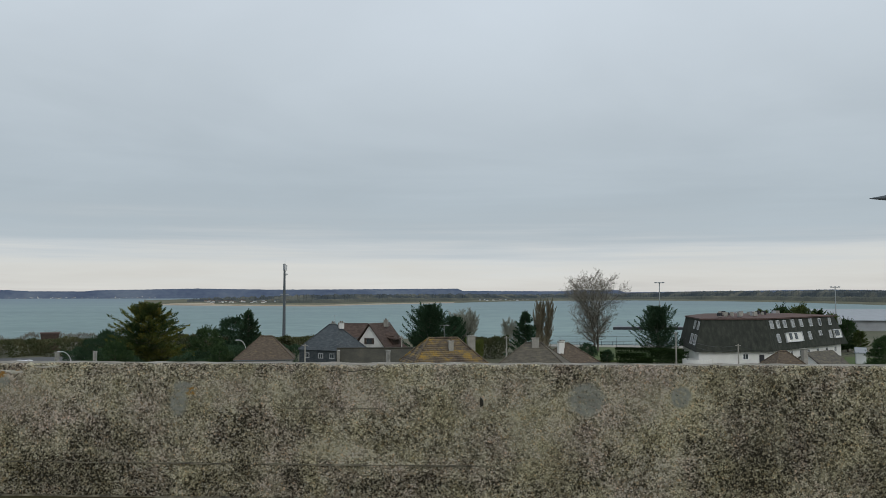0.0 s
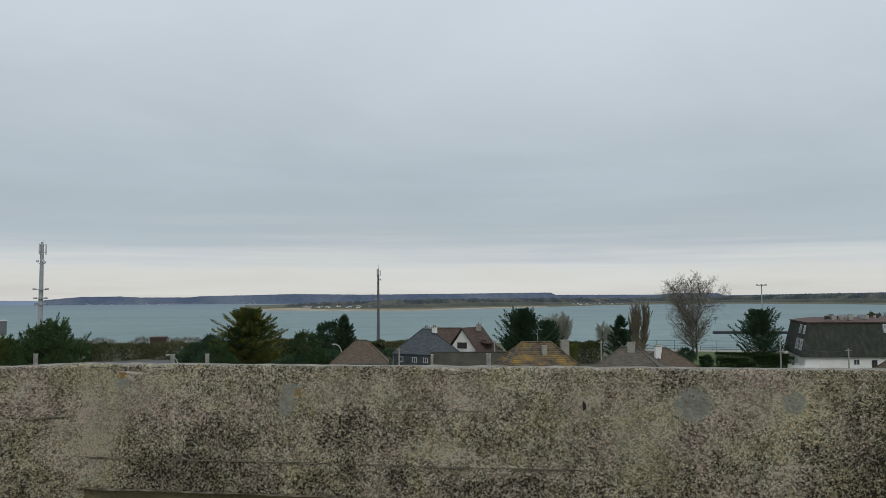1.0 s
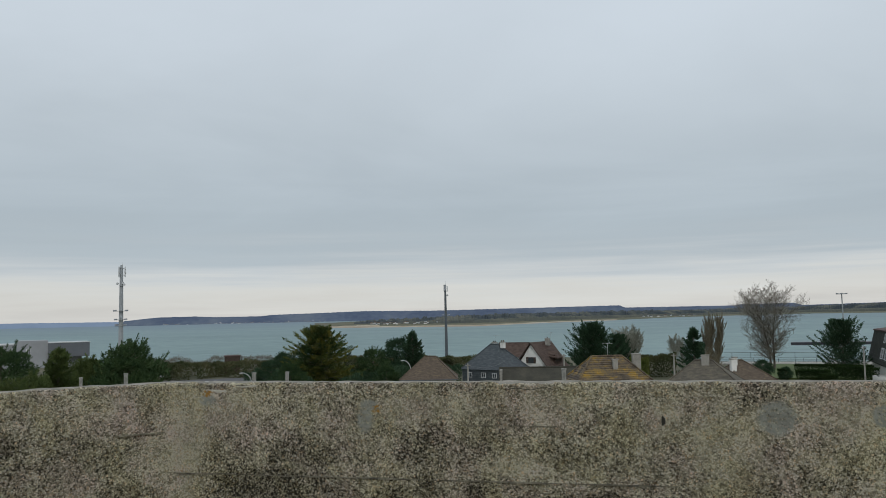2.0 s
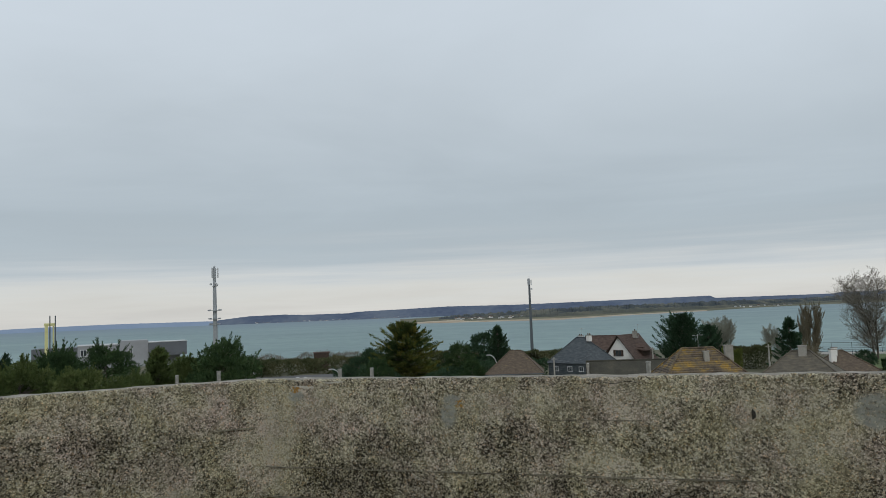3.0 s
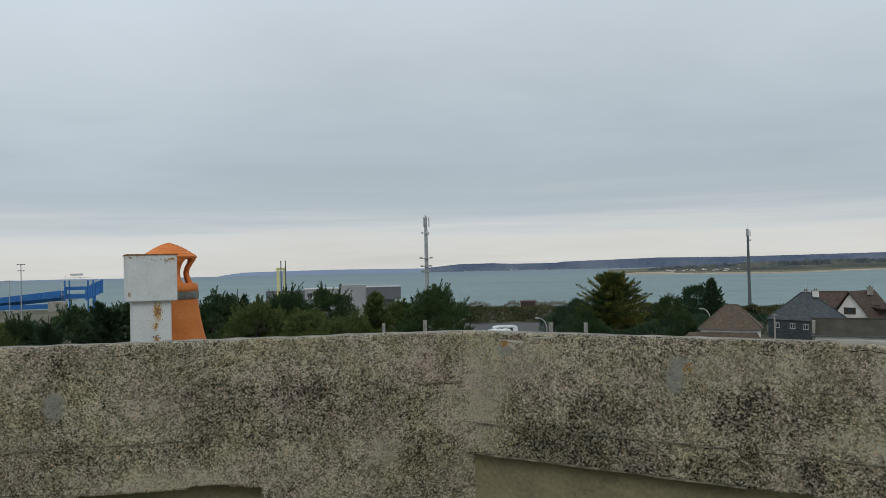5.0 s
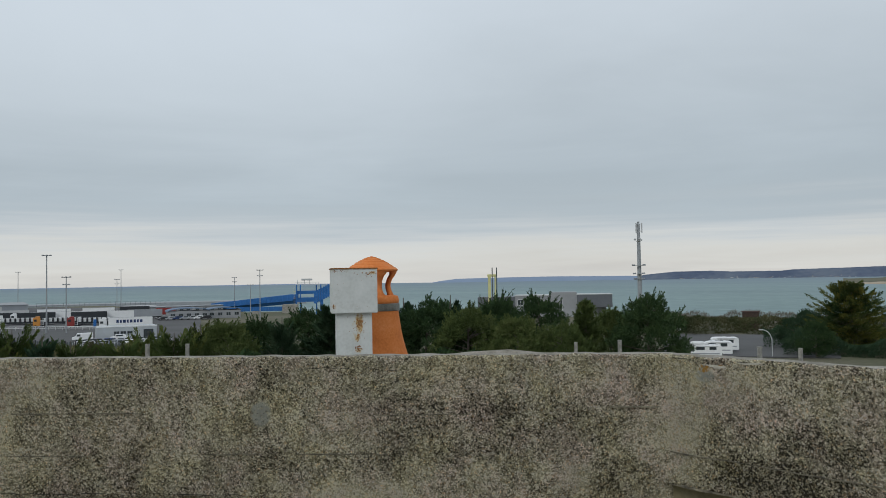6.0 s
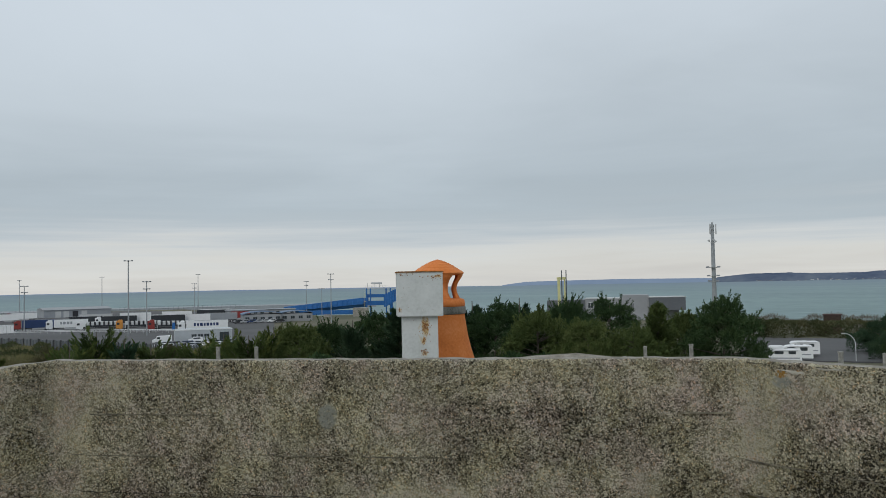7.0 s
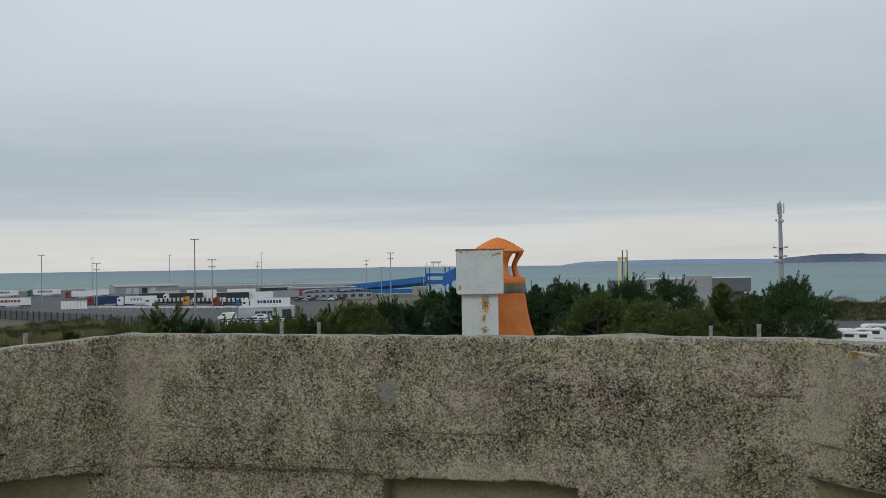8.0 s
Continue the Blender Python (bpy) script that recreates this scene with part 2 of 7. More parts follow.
    col = blend(1.0, col, curve(noise_tex(5.5, 5, 0.65).outputs[0], [(0.36, (1.05, 0.98, 1.02)), (0.5, (1.0, 1.0, 0.96)), (0.64, (1.02, 1.01, 0.86))]), "MULTIPLY")
    col = blend(1.0, col, curve(stone.outputs[1], [(0.0, (1.14, 0.95, 0.80)), (0.16, (1.0, 1.0, 0.98)), (0.8, (1.0, 1.0, 1.0)), (1.0, (0.98, 1.0, 1.08))]), "MULTIPLY")
    white = calc("MULTIPLY", curve(stone.outputs[2], [(0.91, 0.0), (0.95, 1.0)]), curve(noise_tex(3.1, 4, 0.6).outputs[0], [(0.42, 0.15), (0.62, 0.9)]))
    col = blend(calc("MULTIPLY", white, 0.75), col, (0.60, 0.56, 0.46))
    # trowelled mortar patches and orange lichen, worn at the rims
    worn = curve(noise_tex(70, 4, 0.7).outputs[0], [(0.36, 0.25), (0.52, 0.92)])
    col = blend(calc("MULTIPLY", calc("MULTIPLY", patches(MORTAR, 0.9, 0.75), 1.3, clamp=True), worn), col, curve(noise_tex(30, 5, 0.6).outputs[0], [(0.35, (0.270, 0.277, 0.240)), (0.6, (0.365, 0.368, 0.320))]))
    col = blend(calc("MULTIPLY", patches(LICHEN, 1.6, 0.75), curve(noise_tex(75, 4, 0.7).outputs[0], [(0.44, 0.0), (0.58, 0.85)]), clamp=True), col, (0.40, 0.215, 0.055))
    # black pits
    col = blend(calc("MULTIPLY", curve(noise_tex(120, 3, 0.6).outputs[0], [(0.29, 1.0), (0.36, 0.0)]), 0.85), col, (0.022, 0.019, 0.015))
    ln.new(col, b.inputs["Base Color"])
    hs = calc("MULTIPLY_ADD", joint, -0.75, calc("MULTIPLY_ADD", stone.outputs[0], 0.45, calc("MULTIPLY", noise_tex(38, 6, 0.7).outputs[0], 0.8)))
    hs = calc("MULTIPLY", hs, calc("SUBTRACT", 1.0, calc("MULTIPLY", cover, 0.7)))
    bp = nd.new("ShaderNodeBump")
    bp.inputs["Strength"].default_value, bp.inputs["Distance"].default_value = 0.9, 0.007
    ln.new(hs, bp.inputs["Height"])
    ln.new(bp.outputs[0], b.inputs["Normal"])
    return m


M_CONC = concrete_aggregate("weathered_concrete")
M_CONC_LOW = surface("mossy_render", [(0.3, (0.12, 0.105, 0.06)), (0.5, (0.20, 0.178, 0.105)), (0.7, (0.28, 0.25, 0.155))], 4, 60, 0.9, bump=0.6, depth=0.006)
M_CONC_TOP = surface("bare_concrete", [(0.3, (0.13, 0.12, 0.095)), (0.5, (0.25, 0.23, 0.19)), (0.7, (0.40, 0.375, 0.33))], 9, 110, 0.9, bump=0.7, depth=0.006)
M_MORTAR = surface("grey_mortar", [(0.36, (0.055, 0.053, 0.042)), (0.46, (0.168, 0.166, 0.143)), (0.6, (0.225, 0.222, 0.195))], 14, 190, 0.85, bump=0.4, depth=0.003)
M_PALE = surface("pale_lichen", [(0.3, (0.28, 0.25, 0.2)), (0.5, (0.46, 0.43, 0.36)), (0.7, (0.6, 0.57, 0.5))], 18, 120, 0.9, bump=0.8, depth=0.004)
M_SEAM = surface("formwork_lip", [(0.36, (0.05, 0.045, 0.033)), (0.5, (0.16, 0.143, 0.104)), (0.66, (0.32, 0.29, 0.21))], 20, 90, 0.9, bump=0.5, depth=0.003)
M_HOLE = surface("dark_hole", two((0.03, 0.027, 0.022)), 20, 90, 0.95)
M_GALV = surface("galvanised_steel", two((0.42, 0.43, 0.42), 0.2), 6, 60, 0.45, 0.6, bump=0.1)
M_STAKE = surface("weathered_stake", two((0.27, 0.265, 0.235), 0.4), 30, 120, 0.7, bump=0.3)
M_MAST = surface("painted_mast", two((0.33, 0.35, 0.36), 0.15), 2, 20, 0.5, 0.3, bump=0.05)
M_MAST_D = surface("dark_mast", two((0.10, 0.115, 0.125), 0.2), 2, 20, 0.5, 0.3, bump=0.05)
M_ORANGE = surface("orange_render", [(0.3, (0.52, 0.14, 0.03)), (0.5, (0.66, 0.20, 0.045)), (0.7, (0.74, 0.26, 0.085))], 7, 70, 0.85, bump=0.35, depth=0.004)
M_WHITE_R = surface("white_render", two((0.72, 0.71, 0.67), 0.1), 0.5, 12, 0.85, bump=0.2)
M_WHITE = surface("white_paint", two((0.78, 0.79, 0.79), 0.05), 1, 10, 0.45, bump=0.0)
# white office front standing in shadow: the shade's blue-grey is in the colour
M_OFFICE = surface("shade_painted_office_wall", two((0.42, 0.45, 0.47), 0.1), 0.6, 9, 0.6, bump=0.05)
M_GREY_R = surface("grey_cladding", two((0.30, 0.32, 0.34), 0.1), 0.4, 8, 0.55, bump=0.05)
M_LGREY = surface("light_grey_wall", two((0.52, 0.53, 0.53), 0.1), 0.4, 8, 0.7, bump=0.1)
M_HALL = surface("dark_grey_cladding", two((0.125, 0.135, 0.15), 0.12), 0.4, 8, 0.55, bump=0.05)
M_HALL_L = surface("mid_grey_wall", two((0.30, 0.31, 0.32), 0.15), 0.3, 6, 0.7, bump=0.1)
M_TIMBER = surface("dark_timber", two((0.06, 0.04, 0.03), 0.3), 2, 30, 0.8)
M_GLASS = surface("window_glass", two((0.05, 0.06, 0.065), 0.3), 1, 4, 0.08, spec=0.6, bump=0.0)
M_BLUE = surface("blue_paint", two((0.022, 0.13, 0.37), 0.2), 0.5, 6, 0.45, bump=0.05)
M_YELLOW = surface("yellow_paint", two((0.60, 0.58, 0.28), 0.15), 0.5, 6, 0.5, bump=0.05)
M_RED = surface("red_paint", two((0.27, 0.04, 0.035), 0.15), 0.5, 6, 0.4, bump=0.0)
M_ORANGE_P = surface("orange_paint", two((0.6, 0.26, 0.05), 0.15), 0.5, 6, 0.4, bump=0.0)
M_NAVY = surface("navy_tarpaulin", two((0.02, 0.045, 0.13), 0.2), 0.5, 6, 0.5, bump=0.0)
M_DARKTARP = surface("dark_tarpaulin", two((0.03, 0.035, 0.04), 0.2), 0.5, 6, 0.5, bump=0.0)
M_GREEN_P = surface("green_tarpaulin", two((0.04, 0.16, 0.09), 0.2), 0.5, 6, 0.5, bump=0.0)
M_TYRE = surface("tyre_rubber", two((0.02, 0.02, 0.02), 0.2), 4, 30, 0.85)
M_SILVER = surface("silver_paint", two((0.45, 0.46, 0.47), 0.1), 0.5, 6, 0.35, 0.3, bump=0.0)
M_BLACK_P = surface("black_paint", two((0.03, 0.03, 0.035), 0.2), 0.5, 6, 0.35, bump=0.0)
M_ASPHALT = surface("asphalt", two((0.085, 0.085, 0.085), 0.25), 0.08, 3, 0.9, bump=0.1)
M_GRASS = surface("lawn", [(0.3, (0.05, 0.075, 0.02)), (0.5, (0.075, 0.11, 0.03)), (0.7, (0.11, 0.13, 0.05))], 0.3, 4, 0.95, bump=0.5, depth=0.05)
M_DRY = surface("dry_grass", [(0.3, (0.09, 0.09, 0.035)), (0.5, (0.16, 0.15, 0.065)), (0.7, (0.23, 0.2, 0.1))], 0.3, 5, 0.95)
M_SLATE = surface("slate_roof", [(0.34, (0.028, 0.036, 0.041)), (0.5, (0.048, 0.058, 0.064)), (0.66, (0.085, 0.096, 0.100))], 1.2, 9, 0.6, bump=0.5, depth=0.02, stretch=(1, 1, 3))
M_BROWN_T = surface("brown_tile", [(0.34, (0.040, 0.026, 0.021)), (0.5, (0.075, 0.049, 0.038)), (0.66, (0.115, 0.080, 0.062))], 1.3, 9, 0.85, bump=0.6, depth=0.03, stretch=(1, 1, 3))
M_RED_T = surface("weathered_red_tile", [(0.34, (0.056, 0.041, 0.030)), (0.47, (0.090, 0.067, 0.048)), (0.58, (0.122, 0.093, 0.064)), (0.68, (0.200, 0.145, 0.055))], 2.2, 11, 0.85, bump=0.6, depth=0.03, stretch=(1, 1, 3))
M_LICHEN_T = surface("lichen_tile", [(0.37, (0.050, 0.038, 0.028)), (0.47, (0.105, 0.080, 0.055)), (0.56, (0.16, 0.115, 0.055)), (0.66, (0.30, 0.18, 0.03))], 0.8, 5, 0.9, bump=0.5, depth=0.03, per=0.12)
M_MOSSY_T = surface("mossy_dark_tile", [(0.3, (0.03, 0.03, 0.022)), (0.5, (0.05, 0.047, 0.035)), (0.7, (0.08, 0.072, 0.052))], 0.7, 8, 0.9, bump=0.6, depth=0.03)
M_GREY_T = surface("grey_tile", [(0.34, (0.058, 0.052, 0.041)), (0.5, (0.098, 0.086, 0.066)), (0.66, (0.155, 0.128, 0.085))], 1.3, 9, 0.85, bump=0.6, depth=0.03, stretch=(1, 1, 3))
M_MANSARD = surface("dark_green_shingle", [(0.34, (0.030, 0.034, 0.028)), (0.5, (0.043, 0.047, 0.039)), (0.66, (0.068, 0.070, 0.058))], 0.7, 7, 0.9, spec=0.15, bump=0.5, depth=0.03, stretch=(2, 2, 1))
M_FLATROOF = surface("red_brown_roofing", two((0.115, 0.075, 0.065), 0.25), 0.3, 4, 0.95)
M_STONE_C = surface("chimney_render", two((0.30, 0.285, 0.25), 0.3), 1.2, 14, 0.9, bump=0.4)
M_SAND = surface("sand", [(0.36, (0.24, 0.18, 0.12)), (0.5, (0.38, 0.30, 0.21)), (0.64, (0.46, 0.40, 0.31))], 0.02, 0.2, 0.95, bump=0.0)
M_DUNE = surface("dune_grass", [(0.3, (0.06, 0.062, 0.035)), (0.5, (0.10, 0.098, 0.055)), (0.7, (0.17, 0.15, 0.09))], 0.006, 0.05, 0.95, bump=0.0)
M_BARK = surface("grey_bark", two((0.11, 0.095, 0.075), 0.3), 2, 30, 0.9)
M_TWIG = surface("twigs", two((0.165, 0.150, 0.120), 0.25), 0.4, 10, 0.9, bump=0.0)
M_TWIG_P = surface("pale_twigs", two((0.25, 0.255, 0.205), 0.25), 0.4, 10, 0.9, bump=0.0)
M_TWIG_B = surface("brown_twigs", two((0.165, 0.142, 0.092), 0.25), 0.4, 10, 0.9, bump=0.0)


def leaf(name, c0, c1, c2, scale=0.8):
    m = surface(name, [(0.32, c0), (0.5, c1), (0.68, c2)], scale, 9, 0.75, spec=0.08, bump=0.0, per=0.10)
    return m


L_PINE = leaf("pine_needles", (0.022, 0.046, 0.020), (0.040, 0.072, 0.028), (0.072, 0.110, 0.042))
L_PINE2 = leaf("olive_pine_needles", (0.045, 0.067, 0.022), (0.080, 0.109, 0.035), (0.128, 0.152, 0.056))
L_CYP = leaf("golden_cypress", (0.033, 0.063, 0.021), (0.083, 0.108, 0.030), (0.240, 0.203, 0.042), 0.35)
L_CYP2 = leaf("green_cypress", (0.039, 0.065, 0.023), (0.072, 0.104, 0.031), (0.195, 0.182, 0.046), 0.22)
L_CYPG = leaf("broad_cypress", (0.022, 0.044, 0.018), (0.040, 0.068, 0.024), (0.150, 0.150, 0.035), 0.16)
L_DARK = leaf("dark_conifer", (0.022, 0.049, 0.026), (0.039, 0.073, 0.039), (0.065, 0.101, 0.053))
L_GOLD = leaf("golden_foliage", (0.050, 0.075, 0.020), (0.100, 0.115, 0.028), (0.200, 0.170, 0.038), 0.5)
L_SHRUB = leaf("shrub_leaves", (0.033, 0.046, 0.018), (0.065, 0.075, 0.033), (0.117, 0.111, 0.058), 0.25)
L_HEDGE = leaf("clipped_hedge", (0.014, 0.03, 0.010), (0.024, 0.045, 0.014), (0.038, 0.062, 0.02), 0.5)
L_FRESH = leaf("fresh_shoots", (0.06, 0.085, 0.02), (0.10, 0.12, 0.03), (0.16, 0.16, 0.05), 0.5)
L_FAR = surface("far_woodland", [(0.34, (0.035, 0.043, 0.036)), (0.5, (0.065, 0.07, 0.052)), (0.66, (0.11, 0.105, 0.075))], 0.01, 0.12, 0.95, bump=0.0)
L_FAR_D = surface("far_pinewood", [(0.38, (0.016, 0.026, 0.034)), (0.5, (0.036, 0.048, 0.050)), (0.6, (0.105, 0.105, 0.082))], 0.012, 0.05, 0.95, bump=0.0)
# distance haze is painted into the blues of the far hills and coast
M_HILL = surface("haze_painted_hill", [(0.36, (0.078, 0.100, 0.150)), (0.5, (0.105, 0.130, 0.180)), (0.64, (0.140, 0.165, 0.205))], 0.004, 0.03, 1.0, spec=0.0, bump=0.0, coord="Object")
M_HILL2 = surface("haze_painted_coast", [(0.3, (0.20, 0.26, 0.35)), (0.5, (0.23, 0.29, 0.385)), (0.7, (0.26, 0.32, 0.41))], 0.0012, 0.01, 1.0, spec=0.0, bump=0.0)


def sea_surface():
    m = bpy.data.materials.new("estuary_water")
    m.use_nodes = True
    nd, ln = m.node_tree.nodes, m.node_tree.links
    b = nd["Principled BSDF"]
    t = nd.new("ShaderNodeTexCoord")
    mp = nd.new("ShaderNodeMapping")
    mp.inputs["Rotation"].default_value = (0, 0, 0.5)
    mp.inputs["Scale"].default_value = (1, 2.2, 1)
    ln.new(t.outputs["Object"], mp.inputs[0])
    big, wave = nd.new("ShaderNodeTexNoise"), nd.new("ShaderNodeTexNoise")
    big.inputs["Scale"].default_value, big.inputs["Detail"].default_value = 0.003, 4
    wave.inputs["Scale"].default_value, wave.inputs["Detail"].default_value = 0.07, 8
    for n in (big, wave):
        ln.new(mp.outputs[0], n.inputs["Vector"])
    mx = nd.new("ShaderNodeMix")
    mx.inputs[0].default_value = 0.55
    ln.new(big.outputs[0], mx.inputs[2])
    ln.new(wave.outputs[0], mx.inputs[3])
    r = nd.new("ShaderNodeValToRGB")
    e = r.color_ramp.elements
    e[0].position, e[0].color = 0.34, (0.130, 0.200, 0.200, 1)
    e[1].position, e[1].color = 0.64, (0.235, 0.318, 0.308, 1)
    ln.new(mx.outputs[0], r.inputs[0])
    # green close to the origin, blended bluer with distance from it
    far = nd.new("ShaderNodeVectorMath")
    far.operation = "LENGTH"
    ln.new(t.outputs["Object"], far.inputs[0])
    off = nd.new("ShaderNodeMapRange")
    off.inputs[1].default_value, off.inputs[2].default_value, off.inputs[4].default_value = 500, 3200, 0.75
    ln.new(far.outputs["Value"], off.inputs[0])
    far_blue = nd.new("ShaderNodeMix")
    far_blue.data_type = "RGBA"
    far_blue.inputs[7].default_value = (0.145, 0.20, 0.245, 1)
    ln.new(off.outputs[0], far_blue.inputs[0])
    ln.new(r.outputs[0], far_blue.inputs[6])
    ln.new(far_blue.outputs[2], b.inputs["Base Color"])
    b.inputs["Roughness"].default_value, b.inputs["Specular IOR Level"].default_value = 0.55, 0.12
    bp = nd.new("ShaderNodeBump")
    bp.inputs["Strength"].default_value, bp.inputs["Distance"].default_value = 0.6, 0.6
    ln.new(wave.outputs[0], bp.inputs["Height"])
    ln.new(bp.outputs[0], b.inputs["Normal"])
    return m


M_SEA = sea_surface()


# ---------------------------------------------------------------- mesh helpers
def mesh_of(name, bm):
    me = bpy.data.meshes.new(name)
    bm.to_mesh(me)
    bm.free()
    return me


def part(name, bm, material, parent=None, label="", smooth=False):
    me = bm if isinstance(bm, bpy.types.Mesh) else mesh_of(name, bm)
    if material and not me.materials:
        me.materials.append(material)
    if smooth:
        for p in me.polygons:
            p.use_smooth = True
    ob = new(name, me)
    if parent:
        ob.parent = parent
    if label:
        ob["label"] = label
    return ob


def thing(name, at, label, category, group="", turn=0.0, kind=""):
    ob = new(name)
    ob.matrix_basis = Matrix.Translation(at) @ Matrix.Rotation(radians(turn), 4, "Z")
    return tagged(ob, label, category, group, kind)


def box(bm, c, s, turn=0.0, bevel=0.0):
    """A block with its centre c and size s."""
    r = bmesh.ops.create_cube(bm, size=1.0, matrix=Matrix.Translation(c) @ Matrix.Rotation(radians(turn), 4, "Z") @ Matrix.Diagonal((*s, 1)))
    if bevel:
        edges = list({e for v in r["verts"] for e in v.link_edges})
        bmesh.ops.bevel(bm, geom=edges, offset=bevel, segments=2, affect="EDGES")
    return bm


def block(c, s, turn=0.0, bevel=0.0):
    return box(bmesh.new(), c, s, turn, bevel)


def rod(bm, a, b, r0, r1=None, seg=8):
    a, b = Vector(a), Vector(b)
    d = b - a
    m = Matrix.Translation((a + b) / 2) @ d.to_track_quat("Z", "Y").to_matrix().to_4x4()
    bmesh.ops.create_cone(bm, cap_ends=True, segments=seg, radius1=r0, radius2=r0 if r1 is None else r1, depth=d.length, matrix=m)
    return bm


def tube(a, b, r0, r1=None, seg=8):
    return rod(bmesh.new(), a, b, r0, r1, seg)


def poly(bm, pts):
    return bm.faces.new([bm.verts.new(p) for p in pts])


def prism(pts, z0, z1):
    """An upright block over a plan."""
    bm = bmesh.new()
    lo, hi = [bm.verts.new((x, y, z0)) for x, y in pts], [bm.verts.new((x, y, z1)) for x, y in pts]
    n = len(pts)
    for i in range(n):
        bm.faces.new((lo[i], lo[(i + 1) % n], hi[(i + 1) % n], hi[i]))
    bm.faces.new(hi)
    bm.faces.new(lo[::-1])
    bmesh.ops.recalc_face_normals(bm, faces=bm.faces)
    return bm


def lathe(profile, seg=32):
    bm = bmesh.new()
    rings = []
    for r, z in profile:
        rings.append([bm.verts.new((r * math.cos(2 * math.pi * i / seg), r * math.sin(2 * math.pi * i / seg), z)) for i in range(seg)])
    for a, b in zip(rings, rings[1:]):
        for i in range(seg):
            bm.faces.new((a[i], a[(i + 1) % seg], b[(i + 1) % seg], b[i]))
    bm.faces.new(rings[0][::-1])
    bm.faces.new(rings[-1])
    bmesh.ops.remove_doubles(bm, verts=bm.verts, dist=1e-5)
    bmesh.ops.recalc_face_normals(bm, faces=bm.faces)
    return bm


def quick_mesh(name, verts, faces):
    me = bpy.data.meshes.new(name)
    me.from_pydata([tuple(v) for v in verts], [], faces)
    me.update()
    return me


# ---------------------------------------------------------------- ground, water, distance
def shore(az):
    """How far the town's land reaches before the water, by bearing."""
    return float(np.interp(az, [-60, -40, -22, -17, -10, 0, 10, 20, 30, 40, 50, 56, 62, 68, 85, 110, 130], [900, 600, 300, 240, 236, 270, 290, 300, 310, 335, 360, 400, 470, 600, 640, 700, 900]))


def build_ground():
    rads = [0, 20, 60, 110, 150, 190, 215, 235, 250, 265, 280, 295, 310, 325, 340, 360, 400, 450, 500, 550, 600, 650, 700, 900, 1400, 2500, 4900]
    steps = 240
    verts, faces = [], []
    for i in range(steps):
        az = -180 + 360 * i / steps
        s = shore(az) if -60 <= az <= 130 else 6000
        for d in rads:
            k = min(1.0, max(0.0, (d - s) / 8.0))
            p = P(az, d, G + (-3.0 - G) * k + (0.25 * noise.noise(Vector((az * 0.4, d * 0.03, 2))) if d > 30 and d < s else 0))
            verts.append(p)
    n = len(rads)
    for i in range(steps):
        j = (i + 1) % steps
        for k in range(n - 1):
            faces.append((i * n + k, i * n + k + 1, j * n + k + 1, j * n + k))
    me = quick_mesh("ground", verts, faces)
    me.flip_normals()
    m = surface("town_ground", [(0.3, (0.05, 0.06, 0.028)), (0.48, (0.09, 0.09, 0.05)), (0.6, (0.13, 0.12, 0.08)), (0.75, (0.17, 0.16, 0.12))], 0.03, 1.5, 0.95, bump=0.3, depth=0.05)
    tagged(part("ground", me, m), "rough grass and soil of the coastal town", "ground", kind="structure")


build_ground()


def ring_sheet(name, az0, az1, near, far, z, mat, steps=96, bands=12):
    verts, faces = [], []
    for i in range(steps + 1):
        az = az0 + (az1 - az0) * i / steps
        a = near(az) if callable(near) else near
        b = far(az) if callable(far) else far
        for k in range(bands + 1):
            verts.append(P(az, a + (b - a) * (k / bands) ** 2, z))
    w = bands + 1
    for i in range(steps):
        for k in range(bands):
            faces.append((i * w + k, (i + 1) * w + k, (i + 1) * w + k + 1, i * w + k + 1))
    me = quick_mesh(name, verts, faces)
    if me.polygons[0].normal.z < 0:
        me.flip_normals()
    return part(name, me, mat)


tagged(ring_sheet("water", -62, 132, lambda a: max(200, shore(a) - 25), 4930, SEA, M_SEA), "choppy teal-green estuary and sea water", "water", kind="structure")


def ridge_strip(name, prof, d, zlow, mat, depth=60, jag=0.0, step=0.25, seed=0):
    """A far ridge: heights by bearing, as a slope with an uneven crest."""
    azs = np.arange(prof[0][0], prof[-1][0] + 1e-6, step)
    h = np.interp(azs, [p[0] for p in prof], [p[1] for p in prof])
    verts, faces = [], []
    for i, (a, e) in enumerate(zip(azs, h)):
        dd = d(a) if callable(d) else d
        z = EYE + dd * math.tan(radians(e)) + jag * (noise.noise(Vector((a * 3.0, seed, 0))) + 0.7 * noise.noise(Vector((a * 11, seed, 5))) + 0.5 * noise.noise(Vector((a * 37, seed, 9))))
        verts += [P(a, dd, zlow), P(a, dd + depth * 0.4, zlow + (z - zlow) * 0.75), P(a, dd + depth * 0.7, z), P(a, dd + depth, zlow)]
    for i in range(len(azs) - 1):
        for k in range(3):
            faces.append((i * 4 + k, (i + 1) * 4 + k, (i + 1) * 4 + k + 1, i * 4 + k + 1))
    me = quick_mesh(name, verts, faces)
    return part(name, me, mat)


